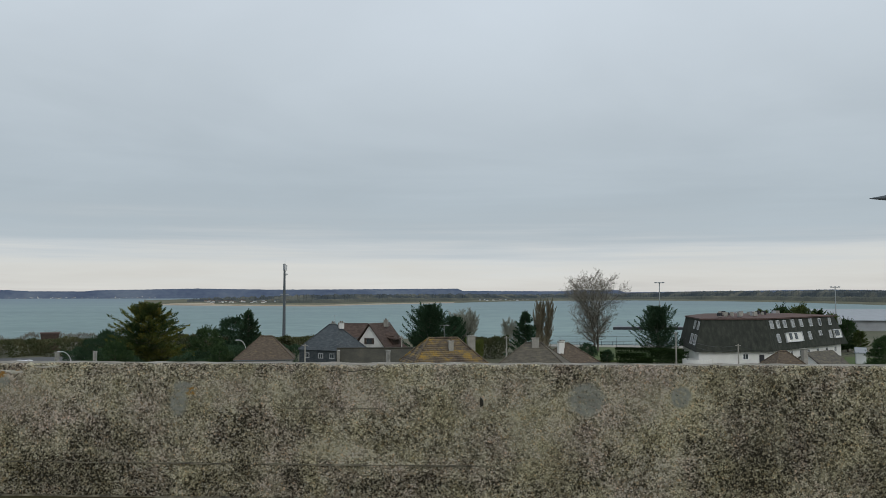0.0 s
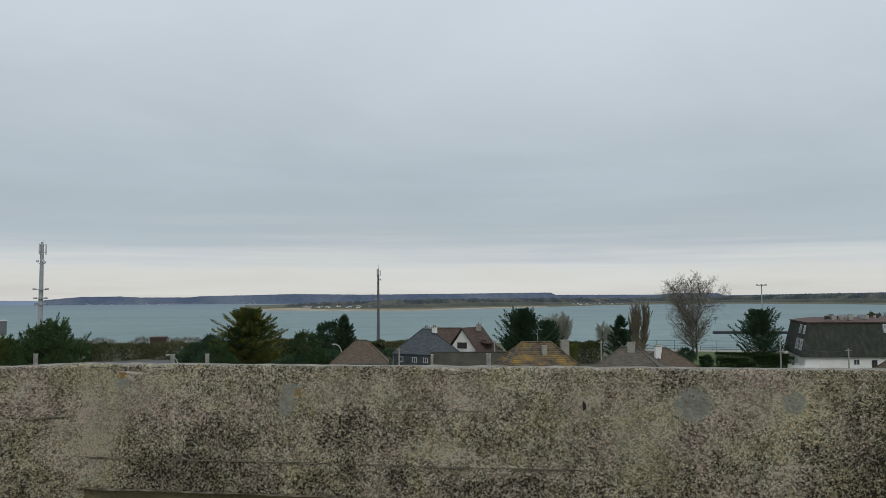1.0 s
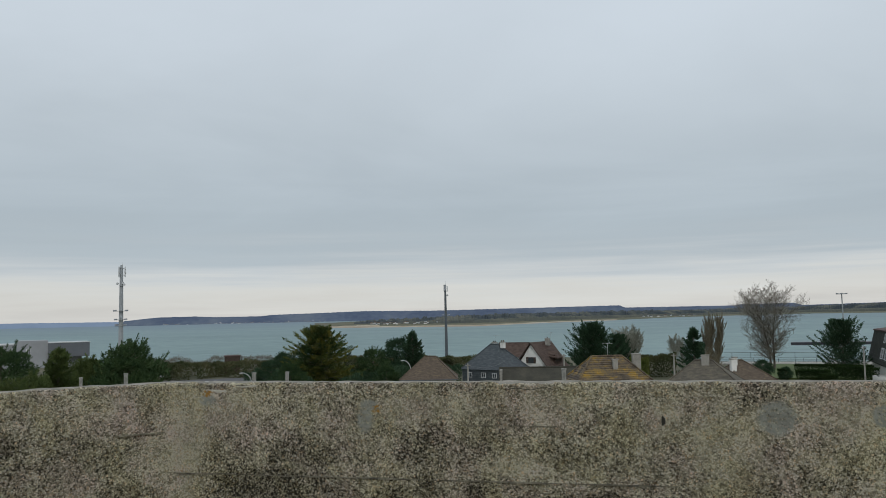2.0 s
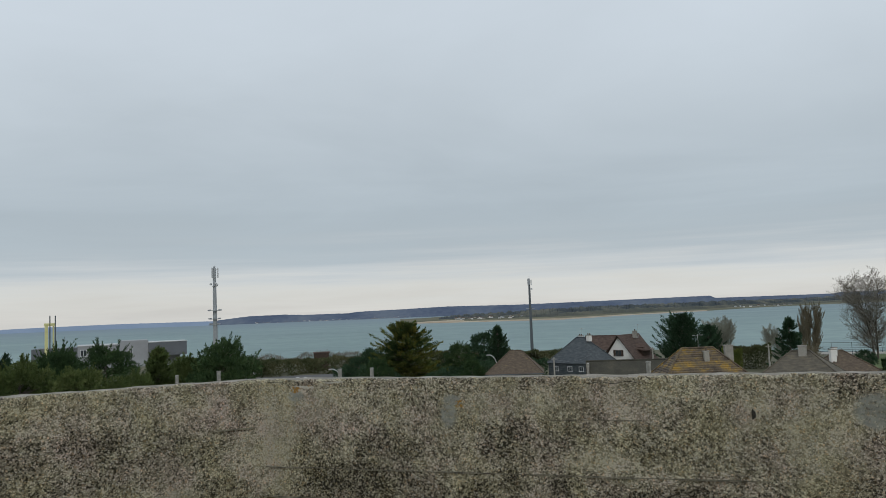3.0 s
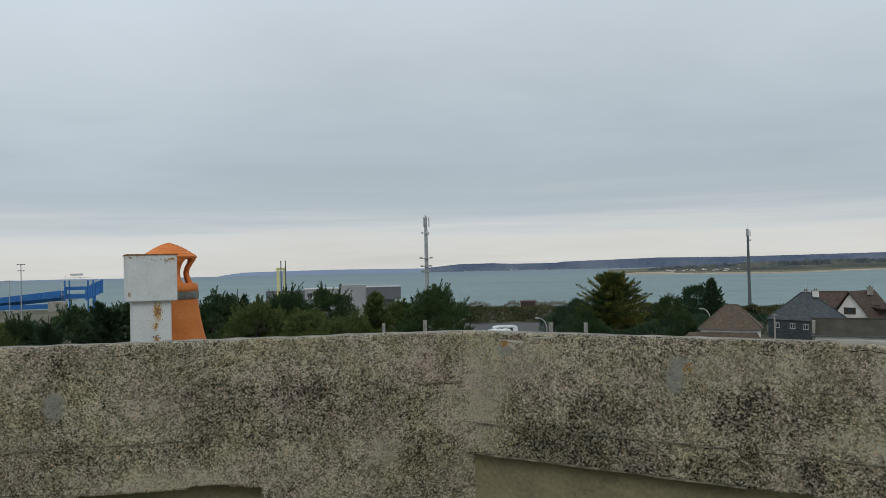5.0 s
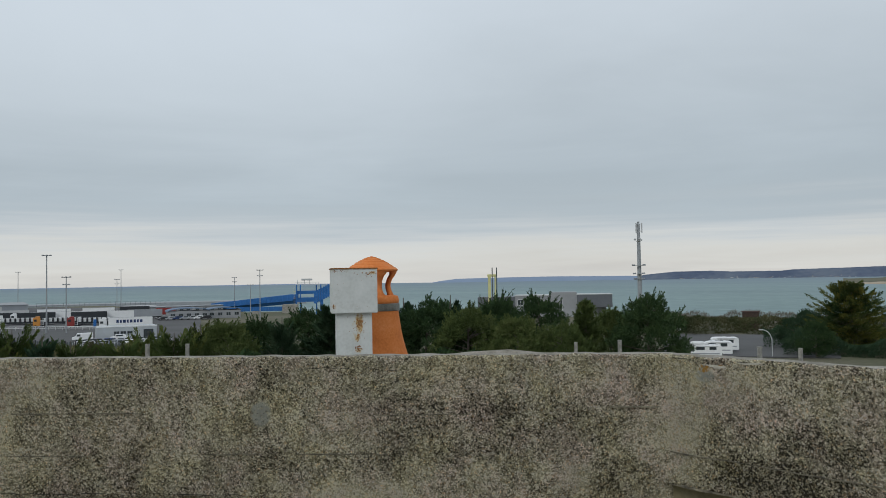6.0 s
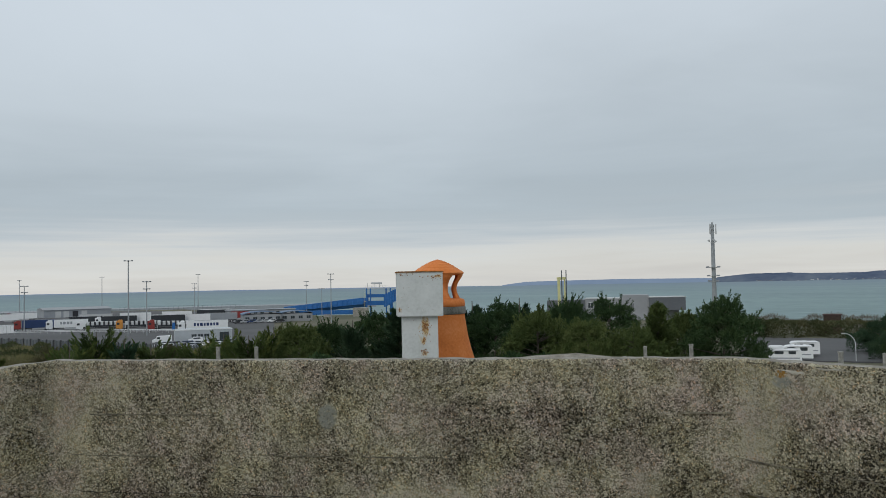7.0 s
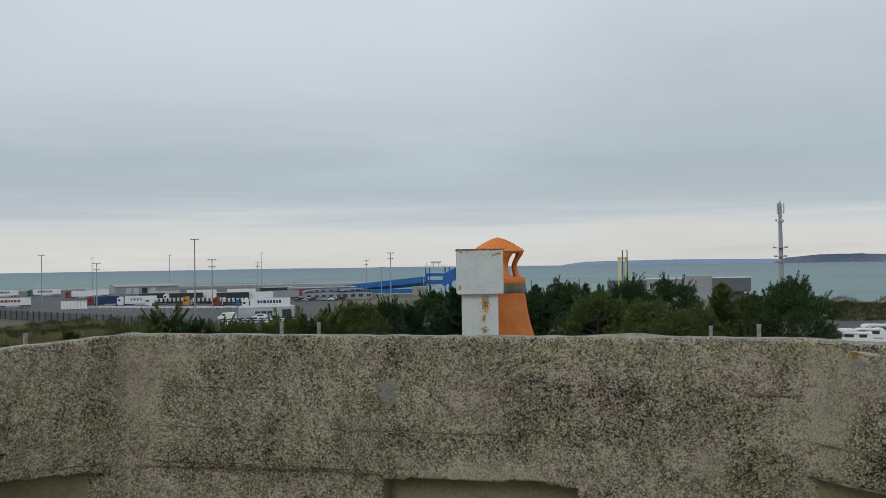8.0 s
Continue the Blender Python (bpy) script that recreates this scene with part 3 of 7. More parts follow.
# far ridges, their aerial haze carried by the material colour
HILLS = [(-45, 0.25), (-28.6, 0.30), (-25.5, 0.37), (-19.7, 0.29), (-12.6, 0.2), (-12.2, 0.36), (-9, 0.36), (-8.5, 0.28), (-1.4, 0.31), (-1.0, 0.48), (6.5, 0.43), (12, 0.4), (16.8, 0.47),
         (20, 0.40), (23.1, 0.34), (23.8, 0.26), (27, 0.27), (28.1, 0.34), (30.5, 0.32), (31.6, 0.22), (32.6, 0.12), (33.2, -0.2)]
tagged(ridge_strip("backdrop_hills", HILLS, 4600, SEA - 1, M_HILL, 200, 1.2, 0.1), "low wooded hills with distance haze painted in blue", "hills", kind="structure")
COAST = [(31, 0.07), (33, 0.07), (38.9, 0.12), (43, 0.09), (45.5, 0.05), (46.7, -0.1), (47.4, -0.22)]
tagged(ridge_strip("backdrop_headland", COAST, 4800, SEA - 1, M_HILL2, 100, 0.8, 0.1), "far headland on the sea horizon, haze painted in pale blue", "headland", kind="structure")
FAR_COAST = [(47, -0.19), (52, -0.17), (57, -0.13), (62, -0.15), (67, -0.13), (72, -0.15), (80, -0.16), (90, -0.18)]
tagged(ridge_strip("backdrop_coast", FAR_COAST, 4880, SEA - 1, M_HILL2, 40, 0.6, 0.1), "thin line of far coast on the horizon, painted haze-pale", "coast", kind="structure")


def spit_near(az):
    return float(np.interp(az, [-50, -28.6, -19.7, -12.4, -4.6, -0.6, 8.9, 14.2, 18.6, 20.0, 20.4], [1300, 1530, 2330, 2720, 2226, 1750, 1240, 1342, 1440, 1462, 2400]))


def spit():
    azs = np.arange(-50, 20.41, 0.3)
    verts, faces, sand = [], [], []
    lv = [(0, SEA - 0.6), (25, SEA + 0.6), (95, SEA + 1.4), (170, SEA + 3.0), (400, SEA + 4.5), (1400, SEA + 5)]
    for a in azs:
        n0 = spit_near(a) + 12 * noise.noise(Vector((a * 0.9, 0, 0)))
        low = 1.0 if a < 17 else max(0.25, 1 - (a - 17) / 4.4)
        for k, (o, z) in enumerate(lv):
            verts.append(P(a, n0 + o, SEA - 0.6 + (z - SEA + 0.6) * low + (0.8 * noise.noise(Vector((a * 2, o * 0.01, 3))) if k > 2 else 0)))
    w = len(lv)
    for i in range(len(azs) - 1):
        for k in range(w - 1):
            faces.append((i * w + k, i * w + k + 1, (i + 1) * w + k + 1, (i + 1) * w + k))
            sand.append(0 if k < 2 or (azs[i] > 15.5 and k < 3) else 1)
    me = quick_mesh("sand_spit", verts, faces)
    me.flip_normals()
    me.materials.append(M_SAND)
    me.materials.append(M_DUNE)
    for p, s in zip(me.polygons, sand):
        p.material_index = s
        if azs[min(len(azs) - 1, p.index // (w - 1))] < -1:
            p.material_index = 1
    tagged(part("ground_spit", me, None), "sandy spit with dune grass across the estuary", "sand spit", kind="structure")


spit()
WOODS = [(-50, 0.26), (-28, 0.31), (-25.5, 0.34), (-22, 0.27), (-18, 0.27), (-14, 0.17), (-12, 0.12), (-9, 0.12), (-6, 0.05), (-2, 0.1), (2, 0.07), (7, 0.07), (11, -0.02), (13, -0.1), (15.7, -0.16), (17.5, -0.3)]
tagged(ridge_strip("far_woods", WOODS, lambda a: spit_near(a) + 330, SEA + 2, L_FAR_D, 150, 4.0, 0.04, 3), "dark pinewood strung along the far shore", "woodland", kind="stuff")
WOODS2 = [(-50, 0.0), (-28, -0.12), (-20, -0.05), (-12, -0.14), (-4, -0.22), (4, -0.2), (10, -0.32), (14, -0.34), (16, -0.4)]
tagged(ridge_strip("far_scrub", WOODS2, lambda a: spit_near(a) + 190, SEA + 1.5, L_FAR, 90, 2.2, 0.06, 8), "grey-green scrub behind the far beach", "scrub", kind="stuff")


def far_houses():
    """Small pale houses across the water."""
    me = None
    spots = [(a, 1570 + 60 * math.sin(a * 9)) for a in np.arange(10.2, 16.4, 0.10)] + [(a, 2000) for a in np.arange(-5.9, -2.4, 0.3)]
    spots += [(19.4 + 11 * random.Random(k).random(), 4560) for k in range(60)]
    for i, (a, d) in enumerate(spots):
        r = random.Random(i)
        k = 0.56 if d < 4000 else 0.6
        w, h = r.uniform(6, 12) * k, r.uniform(3, 5) * k
        z = SEA + 3.2 + r.uniform(0, 2) if d < 4000 else SEA + abs(r.gauss(0, 3.5))
        p = P(a + r.uniform(-0.08, 0.08), d + r.uniform(-30, 20), z)
        t = thing("far_house", p, "small pale house on the far shore", "house", "houses on the far shore", turn=a)
        part("wall", prism([(-w / 2, -3), (w / 2, -3), (w / 2, 3), (-w / 2, 3)], 0, h), r.choice([M_WHITE_R, M_LGREY, M_STONE_C]), t)
        bm = bmesh.new()
        v = [bm.verts.new(q) for q in ((-w / 2, -3.4, h), (w / 2, -3.4, h), (w / 2, 3.4, h), (-w / 2, 3.4, h), (-w / 2, 0, h * 1.6), (w / 2, 0, h * 1.6))]
        for f in ((0, 1, 5, 4), (2, 3, 4, 5), (0, 4, 3), (1, 2, 5), (3, 2, 1, 0)):
            bm.faces.new([v[k] for k in f])
        part("roof", bm, r.choice([M_BROWN_T, M_SLATE, M_RED_T]), t)


far_houses()

# ---------------------------------------------------------------- the bunker's parapet
CX, CY, RHO, A0, TOP = -0.689, -0.352, 3.597, -2.93, 18.328
FLOOR = 17.05
HALF = RHO * math.tan(math.pi / 8)
LONG = 1.6      # the north wall runs on this much further


def facet(k):
    """Frame of a side of the parapet: mid-point, the way along it (to the right seen from within), the way out."""
    a = radians(A0 + 45 * k)
    n = Vector((-math.sin(a), math.cos(a), 0))
    u = Vector((n.y, -n.x, 0))
    m = Vector((CX, CY, 0)) + n * RHO
    if (k + 3) % 8 < 3:      # the sides past the longer north wall
        a = radians(A0)
        m += Vector((math.cos(a), math.sin(a), 0)) * LONG
    return m, u, n


def ends(k):
    """Where a side begins and stops along itself."""
    return -HALF - (LONG if k % 8 == 4 else 0), HALF + (LONG if k % 8 == 0 else 0)


def on_wall(k, u, z, w=0.0):
    m, uu, n = facet(k)
    p = m + uu * u + n * w
    return Vector((p.x, p.y, z))


def edge0(k, u):
    """Height of the lower edge where the wall steps back."""
    r = 0.006 * noise.noise(Vector((u * 6, k, 0))) + 0.004 * noise.noise(Vector((u * 25, k, 4)))
    if k == 0:
        return (17.795 if u < 2.9 else 17.0) + 0.25 * r
    if k == 2:
        return (17.69 + 0.035 * max(0.0, min(1.0, (1.45 - u) / 0.5)) if u < 1.47 else 17.0) + 1.5 * r
    return 16.0


def set_back(k, u, z):
    """How far the face lies behind the plane of the wall."""
    w = 0.0
    e = edge0(k, u)
    if z < e:
        w += 0.06 * min(1.0, max(0.0, (u + HALF) / 0.07)) if k == 0 else 0.07 * min(1.0, max(0.0, (1.47 - u) / 0.35))
    if k == 1:
        ragged = 17.725 + 0.012 * noise.noise(Vector((u * 7, 3, 0))) + 0.008 * noise.noise(Vector((u * 30, 3, 3))) - 0.03 * max(0, -u - 0.8)
        if u < -0.25 and z < ragged:
            w += 0.016 * min(1.0, max(0.0, (u + HALF) / 0.12))
        if -0.222 < u < 0.612 and z < 17.706 + 0.02 * (u + 0.22) / 0.83 + 0.012 * max(0, u - 0.3) - (0.03 * max(0, (u - 0.45) / 0.15)):
            w += 0.09
    return w


def fall(k, s):
    """How much lower the top of the west side lies, s metres from its north end; it comes back up at the far end."""
    return 0.04 * min(1.0, s / 0.6, max(0.0, 2 * HALF - s) / 0.6) if k == 2 else 0.0


def wall_side(k, fine):
    du = 0.0125 if fine else 0.1
    u0, u1 = ends(k)
    nu = int(round((u1 - u0) / du))
    zs = list(np.arange(TOP, FLOOR - 0.05, -(0.0105 if fine else 0.1)))
    m, uu, n = facet(k)
    verts, faces, mats = [], [], []

    def mitre(u, w):
        """Corners open by half of 45 degrees as the face moves out."""
        f = (u - (u0 + u1) / 2) / ((u1 - u0) / 2)
        return u + f * w * math.tan(math.pi / 8)

    cols = nu + 1
    for i, z in enumerate(zs):
        for j in range(cols):
            u = u0 + (u1 - u0) * j / nu
            w = set_back(k, u, z) if fine else 0.0
            calm = min(1.0, (u - u0) / 0.05, (u1 - u) / 0.05)
            if fine:
                q = Vector((u, z, k * 7.3))
                w += calm * (0.005 * noise.noise(q * 3) + 0.0035 * noise.noise(q * 14) + 0.003 * noise.noise(q * 45))
            zz = z - fall(k, u1 - u) * (z - FLOOR) / (TOP - FLOOR)
            if i == 0 and fine:
                zz += 0.006 * noise.noise(Vector((u * 9, k * 3, 1))) + 0.005 * noise.noise(Vector((u * 33, k * 3, 2)))
                w += 0.008 + 0.006 * noise.noise(Vector((u * 21, k, 7)))
                if k == 0 and 0.02 < u < 0.24:
                    zz -= 0.012 * max(0, noise.noise(Vector((u * 28, 4, 4)))) + 0.004
            # ends are mitred
            s = mitre(u, w) if u > u1 - 0.3 or u < u0 + 0.3 else u
            p = m + uu * s + n * w
            verts.append((p.x, p.y, zz))
            if i and j:
                a = i * cols + j
                faces.append((a - cols - 1, a - cols, a, a - 1))
                ue = u0 + (u1 - u0) * (j - 0.5) / nu
                low = fine and set_back(k, ue, z + 0.003) > 0.03
                mats.append(1 if low else 0)
    # top and outer face
    base = len(verts)
    thick = 0.10
    for j in range(cols):
        u = u0 + (u1 - u0) * j / nu
        for w, z in ((0.05, TOP + 0.003), (thick, TOP - 0.006), (thick + 0.02, TOP - 0.03), (thick + 0.03, FLOOR - 0.4)):
            zz = z - fall(k, u1 - u) * max(0, z - FLOOR) / (TOP - FLOOR) + (0.004 * noise.noise(Vector((u * 13, k, w * 30))) if fine else 0)
            p = m + uu * mitre(u, w) + n * w
            verts.append((p.x, p.y, zz))
    for j in range(1, cols):
        a, b = base + 4 * (j - 1), base + 4 * j
        faces.append((j - 1, a, b, j))
        mats.append(2)
        for q in range(3):
            faces.append((a + q, a + q + 1, b + q + 1, b + q))
            mats.append(2)
    me = quick_mesh("wall", verts, faces)
    for mt in (M_CONC, M_CONC_LOW, M_CONC_TOP):
        me.materials.append(mt)
    me.polygons.foreach_set("material_index", mats)
    bm = bmesh.new()
    bm.from_mesh(me)
    bmesh.ops.recalc_face_normals(bm, faces=bm.faces)
    bm.to_mesh(me)
    bm.free()
    for p in me.polygons:
        p.use_smooth = p.material_index == 0
    names = {-1: "wall_east", 0: "wall_north", 1: "wall_northwest", 2: "wall_west"}
    ob = part(names.get(k, "wall_rear"), me, None)
    return tagged(ob, "weathered exposed-aggregate concrete parapet wall with black algae", "wall", kind="structure")


WALLS = {k: wall_side(k, k in (-1, 0, 1, 2)) for k in range(-3, 5)}

bm = bmesh.new()
poly(bm, [on_wall(k, ends(k)[1] + 0.03, FLOOR, 0.08) for k in range(4, -4, -1)])
r = bmesh.ops.extrude_face_region(bm, geom=list(bm.faces))
bmesh.ops.translate(bm, verts=[v for v in r["geom"] if isinstance(v, bmesh.types.BMVert)], vec=(0, 0, -0.3))
bmesh.ops.recalc_face_normals(bm, faces=bm.faces)
tagged(part("floor", bm, M_CONC_LOW), "mossy concrete platform floor inside the parapet", "floor", kind="structure")

APRON = 17.9
tower = prism([(p.x, p.y) for p in (on_wall(k, ends(k)[1] + 2.2 * math.tan(math.pi / 8), 0, 2.2) for k in range(8))], G - 0.5, FLOOR - 0.31)
tagged(part("bunker_tower", tower, M_CONC_TOP), "massive concrete tower carrying the roof platform", "bunker", kind="structure")
# roof slab round the outside of the parapet
bm = bmesh.new()
ring = [[bm.verts.new(on_wall(k, ends(k)[1] + w * math.tan(math.pi / 8), z, w)) for w, z in ((0.115, APRON), (2.25, APRON), (2.25, FLOOR - 0.31), (0.115, FLOOR - 0.31))] for k in range(8)]
for i in range(8):
    for q in range(4):
        bm.faces.new((ring[i][q], ring[i][(q + 1) % 4], ring[(i + 1) % 8][(q + 1) % 4], ring[(i + 1) % 8][q]))
bmesh.ops.recalc_face_normals(bm, faces=bm.faces)
tagged(part("bunker_roof", bm, M_CONC_TOP), "bare concrete roof slab round the parapet", "roof slab", kind="structure")


def blotch(name, k, u, z, ru, rz, mat, seed, proud=0.006, label="", rough=0.25, n=72):
    """A thin uneven skin on the wall."""
    bm = bmesh.new()
    rings = []
    for s, off in ((0.0, 0.0), (0.35, 0.0), (0.62, 0.0), (0.8, 0.002), (0.92, 0.004), (1.0, 0.008)):
        ring = []
        for i in range(n if s else 1):
            a = 2 * math.pi * i / n
            f = 1 + rough * (noise.noise(Vector((math.cos(a) * 1.3, math.sin(a) * 1.3, seed))) * 1.4 + 0.7 * noise.noise(Vector((math.cos(a) * 5, math.sin(a) * 5, seed + 9))) + 0.6 * noise.noise(Vector((math.cos(a) * 14, math.sin(a) * 14, seed + 3))))
            ring.append(bm.verts.new(on_wall(k, u + ru * s * f * math.cos(a), z + rz * s * f * math.sin(a), off - proud + 0.0025 * noise.noise(Vector((math.cos(a) * s * ru * 60, math.sin(a) * s * rz * 60, seed))))))
        rings.append(ring)
    for i in range(n):
        bm.faces.new((rings[0][0], rings[1][i], rings[1][(i + 1) % n]))
        for a, b in ((1, 2), (2, 3), (3, 4), (4, 5)):
            bm.faces.new((rings[a][i], rings[b][i], rings[b][(i + 1) % n], rings[a][(i + 1) % n]))
    return part(name, bm, mat, WALLS[k], label)


blotch("pale_crust", 0, -1.225, 18.292, 0.05, 0.010, M_PALE, 7, 0.003, "whitish lichen crust", 0.7)
blotch("pale_crust", 0, -1.10, 18.312, 0.08, 0.005, M_PALE, 17, 0.002, "whitish lichen crust", 0.7)
blotch("hole", 0, 0.656, 18.180, 0.007, 0.019, M_HOLE, 9, 0.006, "dark slit in the concrete")
blotch("hole", 1, -1.034, 18.180, 0.006, 0.008, M_HOLE, 10, 0.006, "dark pit in the concrete")
blotch("hole", 2, 0.97, 17.83, 0.022, 0.006, M_HOLE, 12, 0.006, "dark pit in the concrete")


def seam(k, u0, u1, z, h=0.005, seed=0, proud=0.005, mat=None, name="formwork_seam", wander=0.003):
    """A lip left by the formwork boards, broken here and there."""
    bm = bmesh.new()
    n = max(4, int((u1 - u0) / 0.02))
    prev = None
    for i in range(n + 1):
        u = u0 + (u1 - u0) * i / n
        f = max(0.05, min(1.0, 0.75 + 1.3 * noise.noise(Vector((u * 5, seed, 0)))))
        zc = z + wander * (noise.noise(Vector((u * 4, seed, 2))) + 0.6 * noise.noise(Vector((u * 17, seed, 6))))
        ring = [bm.verts.new(on_wall(k, u, zc + dz * h * f, w)) for dz, w in ((0.5, 0.01), (0.5, -proud * f), (-0.5, -proud * f), (-0.5, 0.01))]
        if prev:
            for a in range(4):
                bm.faces.new((prev[a], prev[(a + 1) % 4], ring[(a + 1) % 4], ring[a]))
        prev = ring
    return part(name, bm, mat or M_SEAM, WALLS[k])


seam(0, -1.45, 0.70, 17.934, 0.006, 1, 0.007)
seam(0, -0.15, 0.25, 18.155, 0.004, 2)
seam(1, 1.286, 1.475, 18.110, 0.007, 3, 0.009)
seam(1, -1.31, -0.72, 18.088, 0.005, 4, 0.006)
seam(1, -0.5, 0.35, 17.915, 0.005, 5)
seam(1, -1.40, -0.9, 17.905, 0.004, 6)
seam(1, 0.3, 0.7, 18.08, 0.004, 7)
seam(0, -1.49, -0.3, 17.802, 0.008, 8, 0.006)

for k, a, b, z, sd in ((1, -0.25, 0.2, 18.275, 22), (1, 0.35, 0.55, 18.27, 23), (0, 0.04, 0.24, 18.3, 24), (1, -1.42, -0.26, 17.742, 25), (0, -1.42, -1.1, 18.315, 26), (2, 0.7, 1.45, 17.735, 27)):
    seam(k, a, b, z, 0.0022, sd, 0.0035, M_HOLE, "crack", 0.014)
# low hump of concrete on the roof outside the parapet
bm = bmesh.new()
hump = [(34.6, 5.1, 18.12), (38.6, 5.15, 18.168), (42.0, 5.25, 18.192), (45.2, 5.2, 18.182), (51.5, 5.0, 18.125)]
off = Vector((-0.175, 0.379, 0))
top = [bm.verts.new(P(a, d, z) + off) for a, d, z in hump]
back = [bm.verts.new(P(a, d + 0.5, APRON) + off) for a, d, z in hump]
front = [bm.verts.new(P(a, d - 0.55, APRON) + off) for a, d, z in hump]
for i in range(4):
    bm.faces.new((top[i], top[i + 1], back[i + 1], back[i]))
    bm.faces.new((front[i], front[i + 1], top[i + 1], top[i]))
bm.faces.new((front[0], top[0], back[0]))
bm.faces.new((top[4], front[4], back[4]))
bm.faces.new([*front[::-1], *back])
bmesh.ops.recalc_face_normals(bm, faces=bm.faces)
tagged(part("roof_hump", bm, M_CONC_TOP), "low bare concrete hump on the bunker roof", "concrete hump", kind="structure")

# stakes outside the parapet
def stake(at, top):
    t = thing("fence_stake", (at.x, at.y, APRON), "short weathered grey metal stake on the bunker roof", "stake", "stakes round the parapet")
    h = top - APRON
    part("post", block((0, 0, h / 2), (0.017, 0.014, h), bevel=0.002), M_STAKE, t)
    part("end_cap", block((0, 0, h + 0.002), (0.018, 0.015, 0.005)), M_STAKE, t)
    t.rotation_euler.z = at.x * 3
    return t


for u, k, w, el in ((1.367, 1, 0.3, 18.358), (1.171, 1, 0.3, 18.350), (-0.638, 1, 0.3, 18.360), (-0.832, 1, 0.3, 18.361), (-1.044, 0, 0.3, 18.350), (-1.215, 0, 0.3, 18.347), (0.253, 0, 0.3, 18.358), (1.09, 2, 0.3, 18.332)):
    p = on_wall(k, u, 0, w)
    stake(p, el)
for az, d in ((47.6, 3.75), (49.1, 3.75), (38.8, 3.85)):
    c = P(az, d) + Vector((-0.17, 0.37, 0))
    t = thing("bolt_stub", (c.x, c.y, APRON), "small rusty bolt stub behind the parapet", "bolt", "bolts behind the parapet")
    part("shank", tube((0, 0, 0), (0, 0, 18.293 - APRON), 0.006, seg=8), M_STAKE, t)
    part("head", tube((0, 0, 18.289 - APRON), (0, 0, 18.299 - APRON), 0.009, seg=6), M_STAKE, t)

def wind_pointer():
    """Dark unidentified tip, all that comes into view; roof-edge post and body are added."""
    p = P(-30.2, 5.0)
    t = thing("wind_pointer", (p.x, p.y, APRON), "dark pointed tip, unidentified, on an added unseen post", "wind vane", turn=-30.2)
    h = 19.122 - APRON
    part("post", tube((0, 0, 0), (0, 0, h), 0.012, 0.010, 8), M_MAST_D, t)
    part("pointer", tube((0.10, 0, h + 0.004), (-0.205, 0, h + 0.006), 0.050, 0.002, 12), M_MAST_D, t)


wind_pointer()

# ---------------------------------------------------------------- chimney vents
def rusty_white(name, spots, rim=None):
    """Chalky white paint with rust breaking through round the spots (x, z, half-width, half-height) and along a rim."""
    m = surface(name, [(0.30, (0.45, 0.47, 0.45)), (0.5, (0.56, 0.585, 0.57)), (0.68, (0.62, 0.64, 0.625))], 7, 60, 0.55, bump=0.2, depth=0.002)
    nd, ln = m.node_tree.nodes, m.node_tree.links
    b = nd["Principled BSDF"]
    paint = b.inputs["Base Color"].links[0].from_socket
    t = nd.new("ShaderNodeTexCoord")
    sp = nd.new("ShaderNodeSeparateXYZ")
    ln.new(t.outputs["Object"], sp.inputs[0])

    def calc(op, *vals):
        x = nd.new("ShaderNodeMath")
        x.operation = op
        for i, v in enumerate(vals):
            if isinstance(v, (int, float)):
                x.inputs[i].default_value = v
            else:
                ln.new(v, x.inputs[i])
        return x.outputs[0]

    total = None
    for x, z, rx, rz in spots:
        d2 = calc("ADD", calc("POWER", calc("ABSOLUTE", calc("DIVIDE", calc("SUBTRACT", sp.outputs[0], x), rx)), 2), calc("POWER", calc("ABSOLUTE", calc("DIVIDE", calc("SUBTRACT", sp.outputs[2], z), rz)), 2))
        f = calc("POWER", 2.718, calc("MULTIPLY", d2, -1.0))
        total = f if total is None else calc("MAXIMUM", total, f)
    if rim:
        f = calc("POWER", 2.718, calc("DIVIDE", calc("SUBTRACT", sp.outputs[2], rim), 0.012))
        total = f if total is None else calc("MAXIMUM", total, f)
    last = paint
    for scale, lo, hi, stretch, c in ((55, 0.66, 0.86, 0.30, (0.52, 0.40, 0.20)), (115, 0.775, 0.83, 0.8, (0.33, 0.15, 0.04)), (170, 0.84, 0.88, 1.0, (0.09, 0.035, 0.018))):
        mp = nd.new("ShaderNodeMapping")
        mp.inputs["Scale"].default_value = (1, 1, stretch)
        ln.new(t.outputs["Object"], mp.inputs[0])
        n = nd.new("ShaderNodeTexNoise")
        n.inputs["Scale"].default_value, n.inputs["Detail"].default_value, n.inputs["Roughness"].default_value = scale, 4, 0.65
        ln.new(mp.outputs[0], n.inputs["Vector"])
        x = nd.new("ShaderNodeMapRange")
        x.inputs[1].default_value, x.inputs[2].default_value = lo, hi
        ln.new(calc("MULTIPLY_ADD", total, 0.34, n.outputs[0]), x.inputs[0])
        mx = nd.new("ShaderNodeMix")
        mx.data_type = "RGBA"
        ln.new(x.outputs[0], mx.inputs[0])
        ln.new(last, mx.inputs[6])
        mx.inputs[7].default_value = (*c, 1)
        last = mx.outputs[2]
    ln.new(last, b.inputs["Base Color"])
    return m


M_RUST = surface("rust", [(0.3, (0.09, 0.035, 0.015)), (0.5, (0.24, 0.10, 0.03)), (0.7, (0.42, 0.23, 0.06))], 60, 200, 0.9, bump=0.5, depth=0.002)


